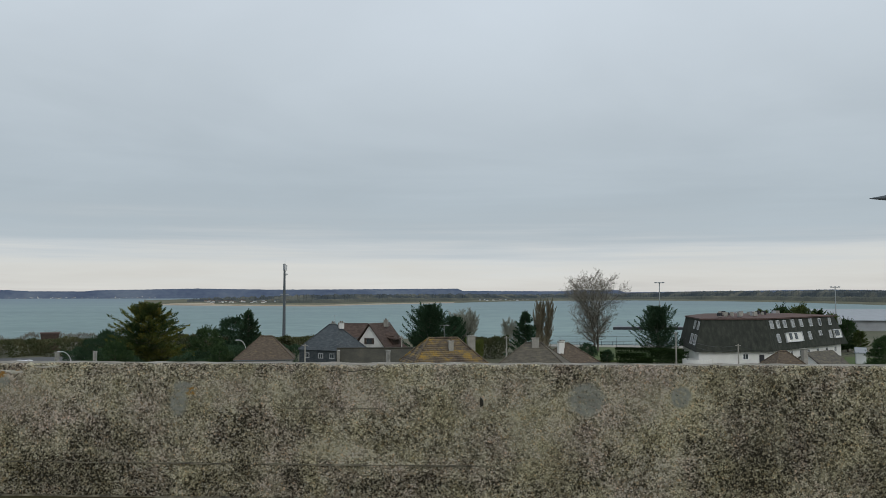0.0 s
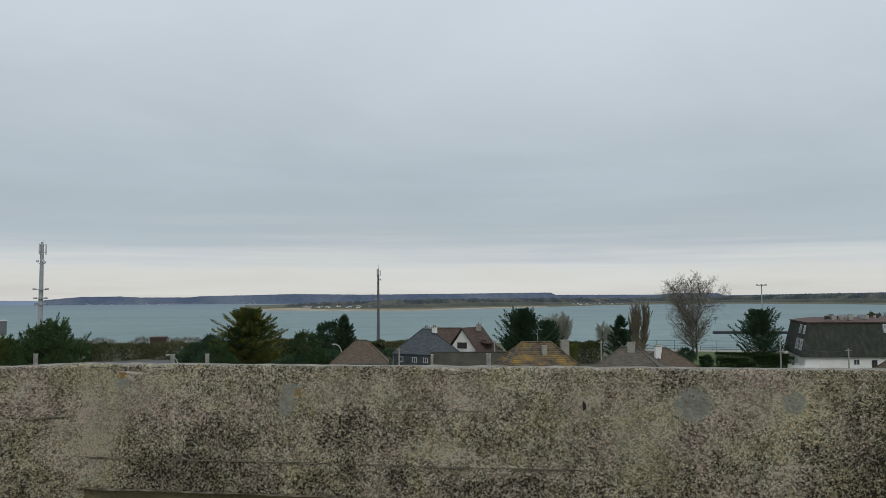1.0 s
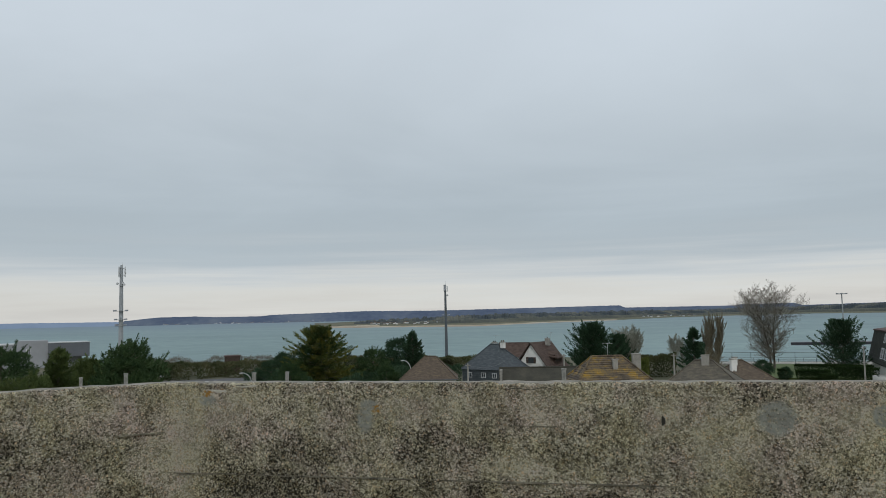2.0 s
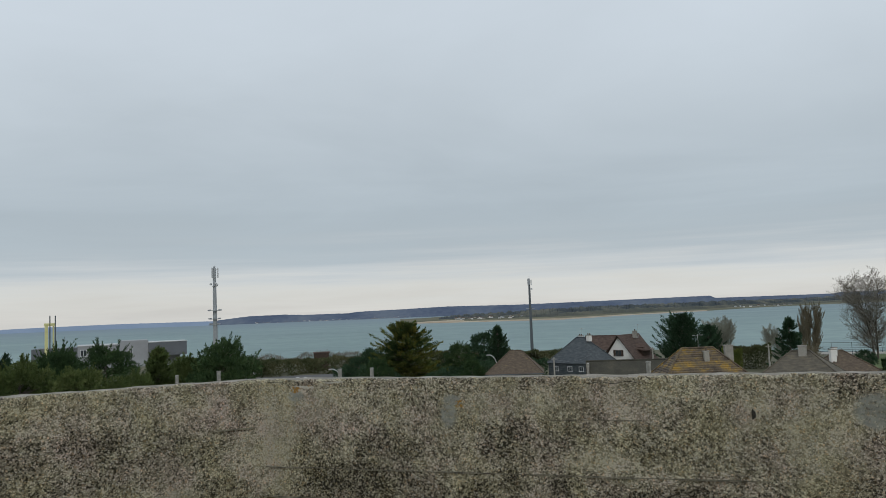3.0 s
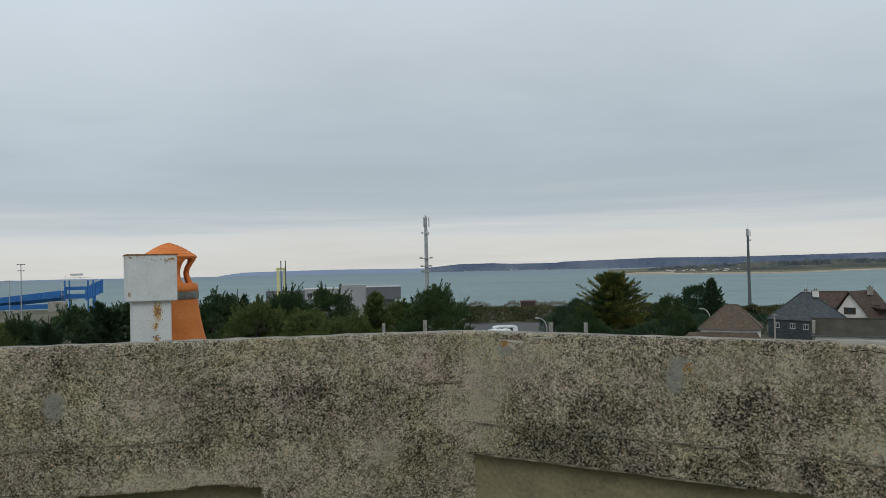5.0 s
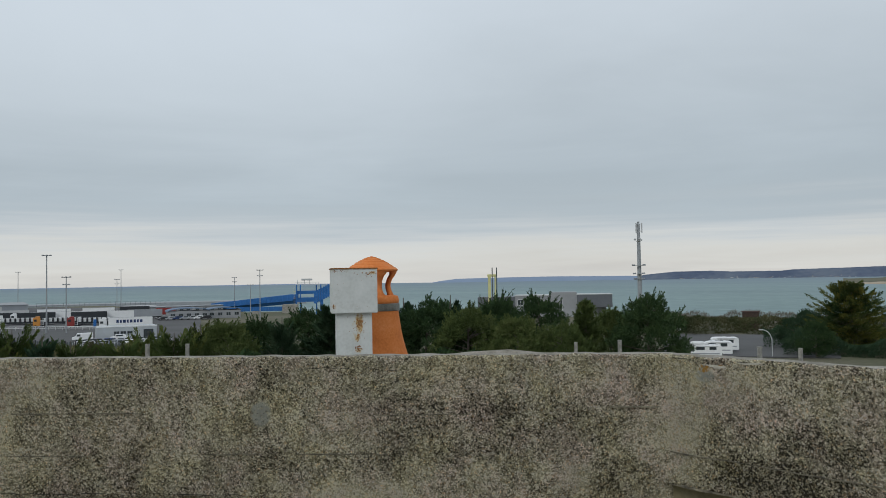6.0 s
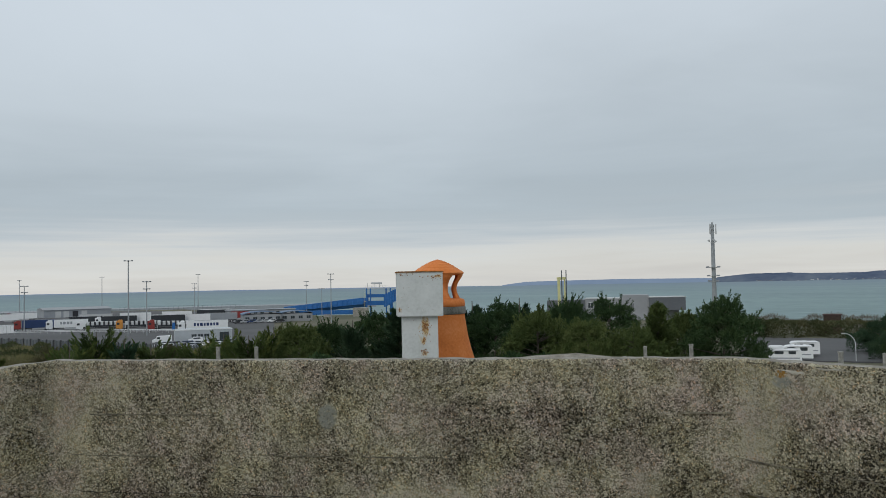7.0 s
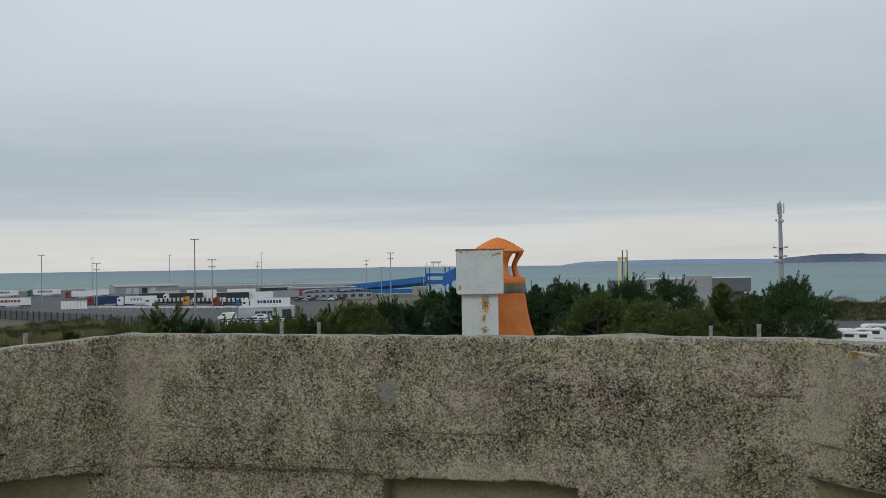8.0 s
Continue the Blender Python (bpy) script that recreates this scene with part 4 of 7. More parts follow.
def metal_flue():
    c = P(53.0, 4.82) + Vector((-0.175, 0.379, 0))
    t = thing("metal_flue", (c.x, c.y, APRON), "white painted square sheet-metal flue with rust stains", "flue", turn=53.0 + 3)
    lo, up0, up1 = 0.0, 18.462 - APRON, 18.724 - APRON
    part("shaft", block((0.0, 0.0, (up0 + 0.02) / 2), (0.206, 0.2, up0 + 0.02), bevel=0.003), rusty_white("rusty_white_shaft", [(0.028, up0 - 0.06, 0.036, 0.075), (0.022, up0 - 0.215, 0.03, 0.02), (0.02, up0 - 0.14, 0.02, 0.03)]), t)
    cowl = part("cowl", block((0.0, 0, (up0 + up1) / 2), (0.266, 0.26, up1 - up0), bevel=0.003), rusty_white("rusty_white_cowl", [(-0.12, up0 + 0.04, 0.012, 0.02), (0.10, up1 - 0.03, 0.04, 0.012)], up1), t, "wider square cowl with rusty rim")
    bm = bmesh.new()
    for sx, sy, w, d in ((0, -0.131, 0.272, 0.006), (0, 0.131, 0.272, 0.006), (-0.135, 0, 0.006, 0.26), (0.135, 0, 0.006, 0.26)):
        box(bm, (sx, sy, up1 - 0.004), (w, d, 0.006))
    part("rim", bm, M_RUST, cowl, "rusted rim")
    r = random.Random(4)

    def flakes(spots, yy, parent):
        for x, z, s in spots:
            bm = bmesh.new()
            n = 7
            ring = [bm.verts.new((x + s * r.uniform(0.5, 1.1) * math.cos(6.283 * i / n), yy, z + s * r.uniform(0.6, 1.5) * math.sin(6.283 * i / n))) for i in range(n)]
            f = bm.faces.new(ring)
            f.normal_update()
            if f.normal.y > 0:
                f.normal_flip()
            part("rust_flake", bm, M_RUST, parent)

    flakes([(0.028 + r.gauss(0, 0.017), up0 - 0.012 - abs(r.gauss(0, 1)) * 0.06, r.uniform(0.001, 0.0034)) for i in range(50)] + [(r.uniform(-0.09, 0.09), r.uniform(0.25, up0), 0.0022) for i in range(8)] + [(0.02 + r.gauss(0, 0.016), up0 - 0.21 + r.uniform(-0.015, 0.02), r.uniform(0.002, 0.006)) for i in range(10)], -0.1022, t)
    flakes([(r.uniform(-0.128, -0.03), up1 - 0.012 - abs(r.gauss(0, 0.008)), r.uniform(0.001, 0.003)) for i in range(18)] + [(0.085 + r.gauss(0, 0.03), up1 - 0.03 - abs(r.gauss(0, 0.012)), r.uniform(0.0015, 0.0045)) for i in range(16)] + [(r.uniform(-0.125, 0.125), up0 + r.uniform(0.0, 0.23), 0.0015) for i in range(9)] + [(-0.118, up0 + 0.03, 0.005), (-0.122, up0 + 0.045, 0.004)], -0.1322, cowl)


def clay_vent():
    c = P(51.65, 5.3) + Vector((-0.175, 0.379, 0))
    t = thing("clay_vent", (c.x, c.y, APRON), "orange rendered bell-shaped roof vent with domed cap", "roof vent", turn=51.65 + 4)
    z = lambda a: a + 0.046 - APRON
    prof = [(0.30, 0.0), (0.262, z(18.02)), (0.232, z(18.11)), (0.208, z(18.19)), (0.19, z(18.27)), (0.178, z(18.35)), (0.170, z(18.41)), (0.168, z(18.42))]
    part("flared_base", lathe(prof, 40), M_ORANGE, t, smooth=True)
    part("mortar_band", lathe([(0.169, z(18.405)), (0.178, z(18.41)), (0.178, z(18.452)), (0.172, z(18.455))], 40), M_MORTAR, t, "grey mortar band")
    part("collar", lathe([(0.172, z(18.452)), (0.176, z(18.47)), (0.17, z(18.5)), (0.15, z(18.506)), (0.12, z(18.506))], 40), M_ORANGE, t, smooth=True)
    dome = [(0.10, z(18.655)), (0.165, z(18.662)), (0.172, z(18.672)), (0.145, z(18.691)), (0.118, z(18.709)), (0.091, z(18.726)), (0.064, z(18.740)), (0.037, z(18.752)), (0.012, z(18.760))]
    steps = []
    for (r0, z0), (r1, z1) in zip(dome[2:], dome[3:]):
        steps += [(r0, z0), (r1 + 0.009, z1 - 0.003), (r1 + 0.001, z1 - 0.005)]
    part("cap", lathe(dome[:2] + steps + [(0.012, z(18.760)), (0.0, z(18.762))], 40), M_ORANGE, t, "stepped orange cap")
    for i in range(4):
        a0 = i * math.pi / 2
        bm = bmesh.new()
        prev = None
        for s in range(11):
            f = s / 10
            h = z(18.498) + f * (z(18.668) - z(18.498))
            rr = 0.148 - 0.028 * math.sin(math.pi * min(1, f * 1.15)) + 0.018 * f ** 3
            half = 0.47 + 0.13 * (2 * f - 1) ** 4 + 0.3 * max(0, f - 0.85)
            ring = [bm.verts.new((q * math.cos(a0 + g), q * math.sin(a0 + g), h)) for q, g in ((rr, -half), (rr, -half / 2), (rr, 0), (rr, half / 2), (rr, half), (rr - 0.02, half), (rr - 0.02, 0), (rr - 0.02, -half))]
            if prev:
                for j in range(8):
                    bm.faces.new((prev[j], prev[(j + 1) % 8], ring[(j + 1) % 8], ring[j]))
            prev = ring
        bmesh.ops.recalc_face_normals(bm, faces=bm.faces)
        part("pillar", bm, M_ORANGE, t, smooth=True)


metal_flue()
clay_vent()


# ---------------------------------------------------------------- trees and shrubs
def blades(rng, cen, out, length, width, spread=0.6, lift=0.25):
    """Leaf blades at cen, pointing along out with some spread: vertices and faces."""
    n = len(cen)
    d = out + rng.normal(0, spread, (n, 3))
    d[:, 2] += lift
    d /= np.linalg.norm(d, axis=1, keepdims=True) + 1e-9
    s = np.cross(d, rng.normal(0, 1, (n, 3)))
    s /= np.linalg.norm(s, axis=1, keepdims=True) + 1e-9
    L = length * rng.uniform(0.6, 1.3, (n, 1))
    W = width * rng.uniform(0.6, 1.3, (n, 1))
    v = np.stack([cen - s * W * 0.5, cen + d * L * 0.55 - s * W * 0.6, cen + d * L, cen + d * L * 0.55 + s * W * 0.6], 1)
    return v.reshape(-1, 3)


def leaf_mesh(name, chunks, mat):
    v = np.concatenate(chunks)
    n = len(v) // 4
    me = bpy.data.meshes.new(name)
    me.vertices.add(n * 4)
    me.vertices.foreach_set("co", v.astype(np.float32).ravel())
    me.loops.add(n * 4)
    me.loops.foreach_set("vertex_index", np.arange(n * 4, dtype=np.int32))
    me.polygons.add(n)
    me.polygons.foreach_set("loop_start", np.arange(0, n * 4, 4, dtype=np.int32))
    me.update()
    me.validate()
    me.materials.append(mat)
    return me


def clump(rng, c, r, n, length, width, up=0.3):
    """A tuft of blades over an egg of radii r round c."""
    d = rng.normal(0, 1, (n, 3))
    d /= np.linalg.norm(d, axis=1, keepdims=True)
    q = rng.uniform(0.55, 1.0, (n, 1)) ** 0.5
    return blades(rng, np.asarray(c) + d * q * np.asarray(r), d, length, width, 0.55, up)


def limb_bm(segs):
    bm = bmesh.new()
    for a, b, r0, r1, s in segs:
        rod(bm, a, b, r0, r1, s)
    return bm


def pine_meshes(seed, h, r, mat, shape="round", dens=1.0):
    """Trunk and crown of an evergreen, h high and r wide to each side."""
    rng = np.random.default_rng(seed)
    chunks, segs = [], [((0, 0, 0), (0.1, 0, h * 0.5), 0.022 * h, 0.014 * h, 7), ((0.1, 0, h * 0.5), (0, 0.1, h * 0.93), 0.014 * h, 0.004 * h, 6)]
    if shape in ("fan", "plume"):        # broad cypress: fans of foliage swept up and out
        n = int((84 if shape == 'fan' else 46) * dens)
        for i in range(n):
            f = rng.uniform(0.02, 1) ** 0.8
            a = rng.uniform(0, 2 * math.pi)
            reach = r * (1 - f ** 1.9) ** 0.6 * rng.uniform(0.65, 1.15) + 0.05 * h
            z0 = h * f * 0.88
            rise = rng.uniform(-0.05, 0.2) + 0.75 * f ** 2.2
            m = 150
            if shape == "plume":      # young trees: few long arching sprays
                f = rng.uniform(0.35, 1)
                reach = r * (1.15 - 0.75 * f) * rng.uniform(0.7, 1.25)
                z0 = h * f * 0.78
                rise = rng.uniform(0.25, 0.75) + 0.5 * f
            t = rng.uniform(0.12, 1, m) ** 0.8
            bend = rng.normal(0, 0.12)
            ca, sa = np.cos(a + bend * t), np.sin(a + bend * t)
            line = np.stack([reach * t * ca, reach * t * sa, z0 + reach * rise * t * t - 0.02 * h], 1)
            way = np.stack([ca, sa, 2 * rise * t - 0.1], 1)
            side = np.stack([-sa, ca, 0 * t], 1) * rng.normal(0, 1, (m, 1))
            wide = (0.055 * h * (1.15 - t))[:, None]
            cen = line + side * wide * 0.75 + np.array([0, 0, 1]) * rng.normal(0, 0.3, (m, 1)) * wide
            chunks.append(blades(rng, cen, way + side * 0.55, 0.052 * h, 0.0095 * h, 0.28, 0.15))
            if i % 3 == 0:
                segs.append(((0, 0, z0 * 0.9), (reach * 0.8 * math.cos(a), reach * 0.8 * math.sin(a), z0 + reach * rise * 0.6), 0.008 * h, 0.002 * h, 4))
        # dense heart of old growth
        for i in range(40):
            f = rng.uniform(0.05, 0.8)
            a = rng.uniform(0, 2 * math.pi)
            rr = 0.5 * r * (1 - f ** 1.6) * rng.uniform(0.2, 1)
            chunks.append(clump(rng, (rr * math.cos(a), rr * math.sin(a), h * f * 0.9), (0.07 * h, 0.07 * h, 0.05 * h), 60, 0.03 * h, 0.012 * h, 0.3))
    elif shape in ("shelf", "spire", "cedar"):     # flat sprays held out in layers, ragged at the rim
        n, plume, thin, rise0 = {"shelf": (190, 0.085, 0.010, 0.10), "spire": (120, 0.075, 0.007, 0.16), "cedar": (170, 0.095, 0.012, 0.42)}[shape]
        gold = []
        for i in range(int(n * dens)):
            f = rng.uniform(0.0, 1.0) ** 0.85
            if shape == "shelf":
                f = min(1.0, max(0.0, (math.floor(f * 9) + 0.5 + rng.normal(0, 0.13)) / 9))
            a = rng.uniform(0, 2 * math.pi)
            lobe = 1 + 0.20 * math.sin(3 * a + 5 * f + seed) + 0.12 * math.sin(7 * a + 9 * f)
            env = (1 - f) ** 0.9 + 0.05 if shape == "spire" else (1 - f ** 2.0) ** 0.75 + 0.04
            reach = r * env * lobe * rng.uniform(0.55, 1.08)
            z0 = h * (0.06 + 0.86 * f)
            rise = rise0 + rng.uniform(-0.08, 0.14) + 0.55 * f ** 3
            m = int(170 if shape == "shelf" else 130)
            t = rng.uniform(0.0, 1, m) ** 0.6 * 0.9 + 0.12
            ca, sa = math.cos(a), math.sin(a)
            up_tip = 0.05 * h * np.maximum(0, t - 0.72) * (2.2 if shape != "cedar" else 3.2)
            wide = plume * h * np.sin(np.clip(1.12 - t, 0.06, 1) * 2.2) * rng.normal(0, 0.55, m)
            line = np.stack([reach * t * ca - sa * wide, reach * t * sa + ca * wide, z0 + reach * rise * t + up_tip - 0.25 * abs(wide) + rng.normal(0, thin * h, m)], 1)
            way = np.stack([ca - sa * np.sign(wide) * 0.5, sa + ca * np.sign(wide) * 0.5, rise + 0.35 * (t > 0.8)], 1)
            blade = blades(rng, line, way, 0.036 * h, 0.0085 * h, 0.30, 0.12)
            sunny = shape == "shelf" and rng.uniform() < 0.12 + 0.42 * (ca > -0.3) * (f < 0.85)
            (gold if sunny else chunks).append(blade)
            if i % 2 == 0:
                segs.append(((0, 0, z0 * 0.95), (reach * 0.75 * ca, reach * 0.75 * sa, z0 + reach * rise * 0.75 - 0.01 * h), 0.007 * h, 0.0018 * h, 4))
        for i in range(34):       # shaded heart
            f = rng.uniform(0.03, 0.75)
            a = rng.uniform(0, 2 * math.pi)
            rr = 0.55 * r * (1 - f) * rng.uniform(0.1, 1)
            chunks.append(clump(rng, (rr * math.cos(a), rr * math.sin(a), h * (0.05 + 0.85 * f)), (0.09 * h, 0.09 * h, 0.05 * h), 70, 0.034 * h, 0.012 * h, 0.2))
        tip_at = np.repeat(np.linspace(0.90, 0.985, 12), 6)[:, None] * np.array([[0, 0, h]])
        chunks.append(blades(rng, tip_at + rng.normal(0, 0.004 * h, (72, 3)), np.tile(np.array([0.0, 0, 1]), (72, 1)), 0.03 * h, 0.008 * h, 0.5, 0.3))
        if gold:
            return limb_bm(segs), leaf_mesh("crown", chunks, mat), leaf_mesh("sprays", gold, L_GOLD)
    else:                     # pine: rounded, lumpy, with upright shoots
        n = 130
        for i in range(n):
            f = rng.uniform(0.0, 1)
            a = rng.uniform(0, 2 * math.pi)
            env = math.sin(math.pi * min(0.98, f * 0.80 + 0.17)) ** 0.7
            rr = r * env * (0.35 + 0.68 * rng.uniform(0, 1) ** 0.5)
            zb = 0.12
            z0 = h * (zb + (0.93 - zb) * f) + rng.normal(0, 0.02 * h)
            e = (0.055 + 0.03 * rng.uniform()) * h
            c = (rr * math.cos(a), rr * math.sin(a), z0)
            chunks.append(clump(rng, c, (e * 1.35, e * 1.35, e * 0.55), int(200 * dens), 0.040 * h, 0.0068 * h, 0.6))
            if rng.uniform() < 0.75:      # shoots
                for q in range(2):
                    o = rng.normal(0, 0.3 * e, 3)
                    t = np.linspace(0, 1, 9)[:, None]
                    way = np.array([math.cos(a) * rng.uniform(0.1, 0.9), math.sin(a) * rng.uniform(0.1, 0.9), 1.0]) * rng.uniform(0.5, 0.95)
                    line = np.array(c) + o + np.array([0, 0, 0.3 * e]) + t * way * e * 1.6
                    line = np.repeat(line, 4, 0)
                    chunks.append(blades(rng, line, np.tile(way, (36, 1)), 0.030 * h, 0.0075 * h, 0.5, 0.3))
            if i % 5 == 0:
                segs.append(((0, 0, max(0.1, z0 - 0.12 * h)), tuple(np.array(c) * 0.95), 0.008 * h, 0.003 * h, 4))
    return limb_bm(segs), leaf_mesh("crown", chunks, mat)


TREE_CACHE = {}


def evergreen(name, at, h, r, mat, shape, seed, label, group="", turn=0.0, scale=1.0, dens=1.0):
    key = (h, r, mat.name, shape, seed)
    if key in TREE_CACHE:
        return copy_thing(TREE_CACHE[key], Matrix.Translation(at) @ Matrix.Rotation(radians(turn), 4, "Z") @ Matrix.Diagonal((scale, scale, scale, 1)))
    t = thing(name, at, label, "tree", group, turn)
    tr, cr, *more = pine_meshes(seed, h, r, mat, shape, dens)
    part("trunk", tr, M_BARK, t)
    part("crown", cr, None, t)
    for g in more:
        part("golden_sprays", g, None, t, "yellow-green foliage sprays")
    TREE_CACHE[key] = t
    if scale != 1.0:
        t.scale = (scale,) * 3
    return t


def bare_tree(at, h, spread, seed, label, mat_twig, name="bare_tree", columnar=False, depth=6, lean=0.0, trunks=1, twig=0.022):
    """A leafless tree grown limb by limb, each limb thinner than the last."""
    r = random.Random(seed)
    t = thing(name, at, label, "tree", turn=lean)
    thick, fine_v, fine_f = bmesh.new(), [], []

    def prism3(a, b, ra, rb):
        d = (b - a).normalized()
        s = d.cross(Vector((0.3, 0.5, 0.8))).normalized()
        u = d.cross(s)
        i = len(fine_v)
        for p, q in ((a, ra), (b, rb)):
            for k in range(3):
                g = 2.094 * k
                fine_v.append(tuple(p + (s * math.cos(g) + u * math.sin(g)) * q))
        for k in range(3):
            m = (k + 1) % 3
            fine_f.append((i + k, i + m, i + 3 + m, i + 3 + k))

    def limb(a, d, length, rad, lev, bend):
        """A limb in short pieces that bends upward, with side limbs along it."""
        n = 6 if lev > 1 else 3
        p, rr = a.copy(), rad
        for i in range(n):
            f = (i + 1) / n
            d = (d + Vector((r.gauss(0, 0.055), r.gauss(0, 0.055), bend / n + r.gauss(0, 0.03)))).normalized()
            q = p + d * length / n
            r1 = rad * (1 - 0.8 * f)
            if rr > 0.06:
                rod(thick, p, q, rr, max(0.03, r1), 6)
            else:
                prism3(p, q, max(twig * 0.6, rr), max(twig * 0.45, r1))
            if lev > 0 and (f > 0.08 or lev < 3):
                for k in range(6 if columnar and lev == 3 else 4 if lev == 3 else 3 if lev > 1 else 4):
                    ang = r.uniform(0, 6.283)
                    side = d.orthogonal()
                    side.rotate(Matrix.Rotation(ang, 3, d))
                    opening = (0.24 if columnar else spread * r.uniform(0.9, 1.9))
                    nd = (d + side * opening * 1.3).normalized()
                    fall = (0.30 + 0.75 * math.sin(math.pi * min(1, f * 0.75 + 0.12))) if lev == 3 else (1.05 - 0.6 * f)
                    limb(p.lerp(q, r.random()), nd, length * fall * r.uniform(0.42, 0.62) * (0.8 if columnar else 1), max(twig * 0.7, r1 * 0.6), lev - 1, 0.45 if not columnar else 0.7)
            p, rr = q, r1

    for k in range(trunks):
        a = Vector((0.8 * (k - (trunks - 1) / 2), 0.2 * k, 0))
        lean_ = 0.13 * (k - (trunks - 1) / 2) if trunks > 1 else 0
        first = h * (0.05 if columnar else 0.10)
        base_d = Vector((lean_, r.gauss(0, 0.04), 1)).normalized()
        rod(thick, a, a + base_d * first, h * 0.017, h * 0.014, 8)
        limb(a + base_d * first, base_d, h * 0.9, h * 0.014, 3, 0.1)
    zmax = max(v[2] for v in fine_v)
    s = h / zmax
    for v in thick.verts:
        v.co *= s
    part("trunk", thick, mat_twig if columnar else M_BARK, t)
    me = quick_mesh("twigs", [tuple(c * s for c in v) for v in fine_v], fine_f)
    part("branchwork", me, mat_twig, t)
    return t


def shrub_row(name, pts, h, w, mat, label, seed, n, length=0.5, width=0.16, cat="hedge", lump=0.35, flat=False):
    """A run of bushes: blades over a lumpy bank along a line of places."""
    rng = np.random.default_rng(seed)
    pts = [Vector(p) for p in pts]
    seg = rng.integers(0, len(pts) - 1, n)
    f = rng.uniform(0, 1, n)
    A = np.array([tuple(p) for p in pts])
    base = A[seg] + (A[seg + 1] - A[seg]) * f[:, None]
    d = A[seg + 1] - A[seg]
    s = np.stack([-d[:, 1], d[:, 0], np.zeros(n)], 1)
    s /= np.linalg.norm(s, axis=1, keepdims=True)
    th = rng.uniform(0, math.pi, n)
    if flat:
        cx, cz = np.clip(np.cos(th) * 1.5, -1, 1), np.clip(np.sin(th) * 1.5, 0, 1)
    else:
        cx, cz = np.cos(th), np.sin(th)
    hh = np.array([h * (1 + lump * (noise.noise(Vector((b[0] * 0.12, b[1] * 0.12, seed))) + 0.8 * noise.noise(Vector((b[0] * 0.4, b[1] * 0.4, seed))))) for b in base])
    c = base + s * (cx * w / 2 * rng.uniform(0.75, 1, n))[:, None]
    c[:, 2] += cz * hh * rng.uniform(0.85, 1.0, n)
    o = s * cx[:, None] + np.array([0, 0, 1]) * cz[:, None]
    me = leaf_mesh(name, [blades(rng, c, o, length, width, 0.7, 0.2)], mat)
    ob = part(name, me, None)
    return tagged(ob, label, cat, kind="stuff")


L_DRYB = leaf("dry_bush", (0.05, 0.055, 0.025), (0.09, 0.088, 0.045), (0.15, 0.13, 0.07), 0.6)
# pine belt west of the bunker, nearest first
PINES = [  # bearing, distance, height, half-width, leaf, shape, seed
    (32.3, 108, 11.8, 4.7, L_PINE, "round", 1), (36.5, 100, 11.6, 4.6, L_PINE2, "spire", 2), (39.7, 112, 11.7, 4.4, L_PINE, "round", 3), (42.7, 104, 11.8, 3.7, L_PINE, "round", 4),
    (34.8, 118, 9.6, 3.6, L_PINE2, "round", 6), (38.2, 94, 9.0, 3.6, L_PINE2, "round", 5), (41.2, 92, 9.8, 3.6, L_PINE2, "round", 6), (44.6, 96, 11.0, 3.6, L_PINE2, "round", 5),
    (45.9, 110, 13.0, 3.4, L_DARK, "plume", 14), (47.6, 100, 11.6, 3.4, L_PINE, "round", 3), (49.2, 106, 12.8, 3.2, L_DARK, "plume", 14), (51.0, 98, 12.2, 3.4, L_DARK, "fan", 11), (52.6, 104, 10.8, 3.6, L_PINE, "round", 3),
    (54.2, 100, 12.0, 3.4, L_DARK, "fan", 8), (55.8, 106, 10.6, 3.6, L_PINE, "round", 1), (57.6, 98, 10.8, 3.4, L_DARK, "plume", 14), (59.2, 102, 9.7, 3.4, L_PINE, "round", 4),
    (61.2, 96, 9.7, 3.8, L_PINE2, "round", 6), (62.9, 104, 9.9, 4.4, L_CYP, "plume", 16), (64.6, 94, 9.5, 4.4, L_CYP2, "plume", 13), (66.3, 104, 9.2, 4.2, L_CYP, "plume", 16), (67.8, 98, 8.6, 4.0, L_CYP2, "plume", 15), (69.3, 104, 7.4, 2.4, L_DRYB, "round", 12),
    (70.9, 100, 8.6, 4.4, L_CYP2, "plume", 13), (72.5, 96, 9.6, 4.6, L_DARK, "plume", 14), (74.2, 104, 10.0, 4.6, L_CYP2, "plume", 13), (75.8, 98, 8.8, 4.4, L_CYP2, "plume", 15), (77.0, 116, 7.0, 2.2, L_DRYB, "round", 12), (80.0, 118, 6.4, 1.8, L_CYP, "fan", 9), (83.8, 118, 5.0, 1.8, L_CYP, "fan", 10),
]
BASE = {}
for az, d, h, r, m, sh, sd in PINES:
    label = {"round": "dense dark green pine with upright shoots", "fan": "dark cypress with swept-up feathery boughs", "plume": "young cypress with long arching feathery sprays", "spire": "olive-green conifer with layered boughs"}[sh]
    if m is L_CYP:
        label = "yellow-green cypress with feathery boughs"
    key = (m.name, sh, sd)
    if key not in BASE:
        BASE[key] = (h, r)
    h0, r0 = BASE[key]
    evergreen("pine_tree" if sh == "round" else "cypress_tree", P(az, d), h0, r0, m, sh, sd, label, "trees of the pine belt", turn=az * 37 % 360, scale=h / h0)
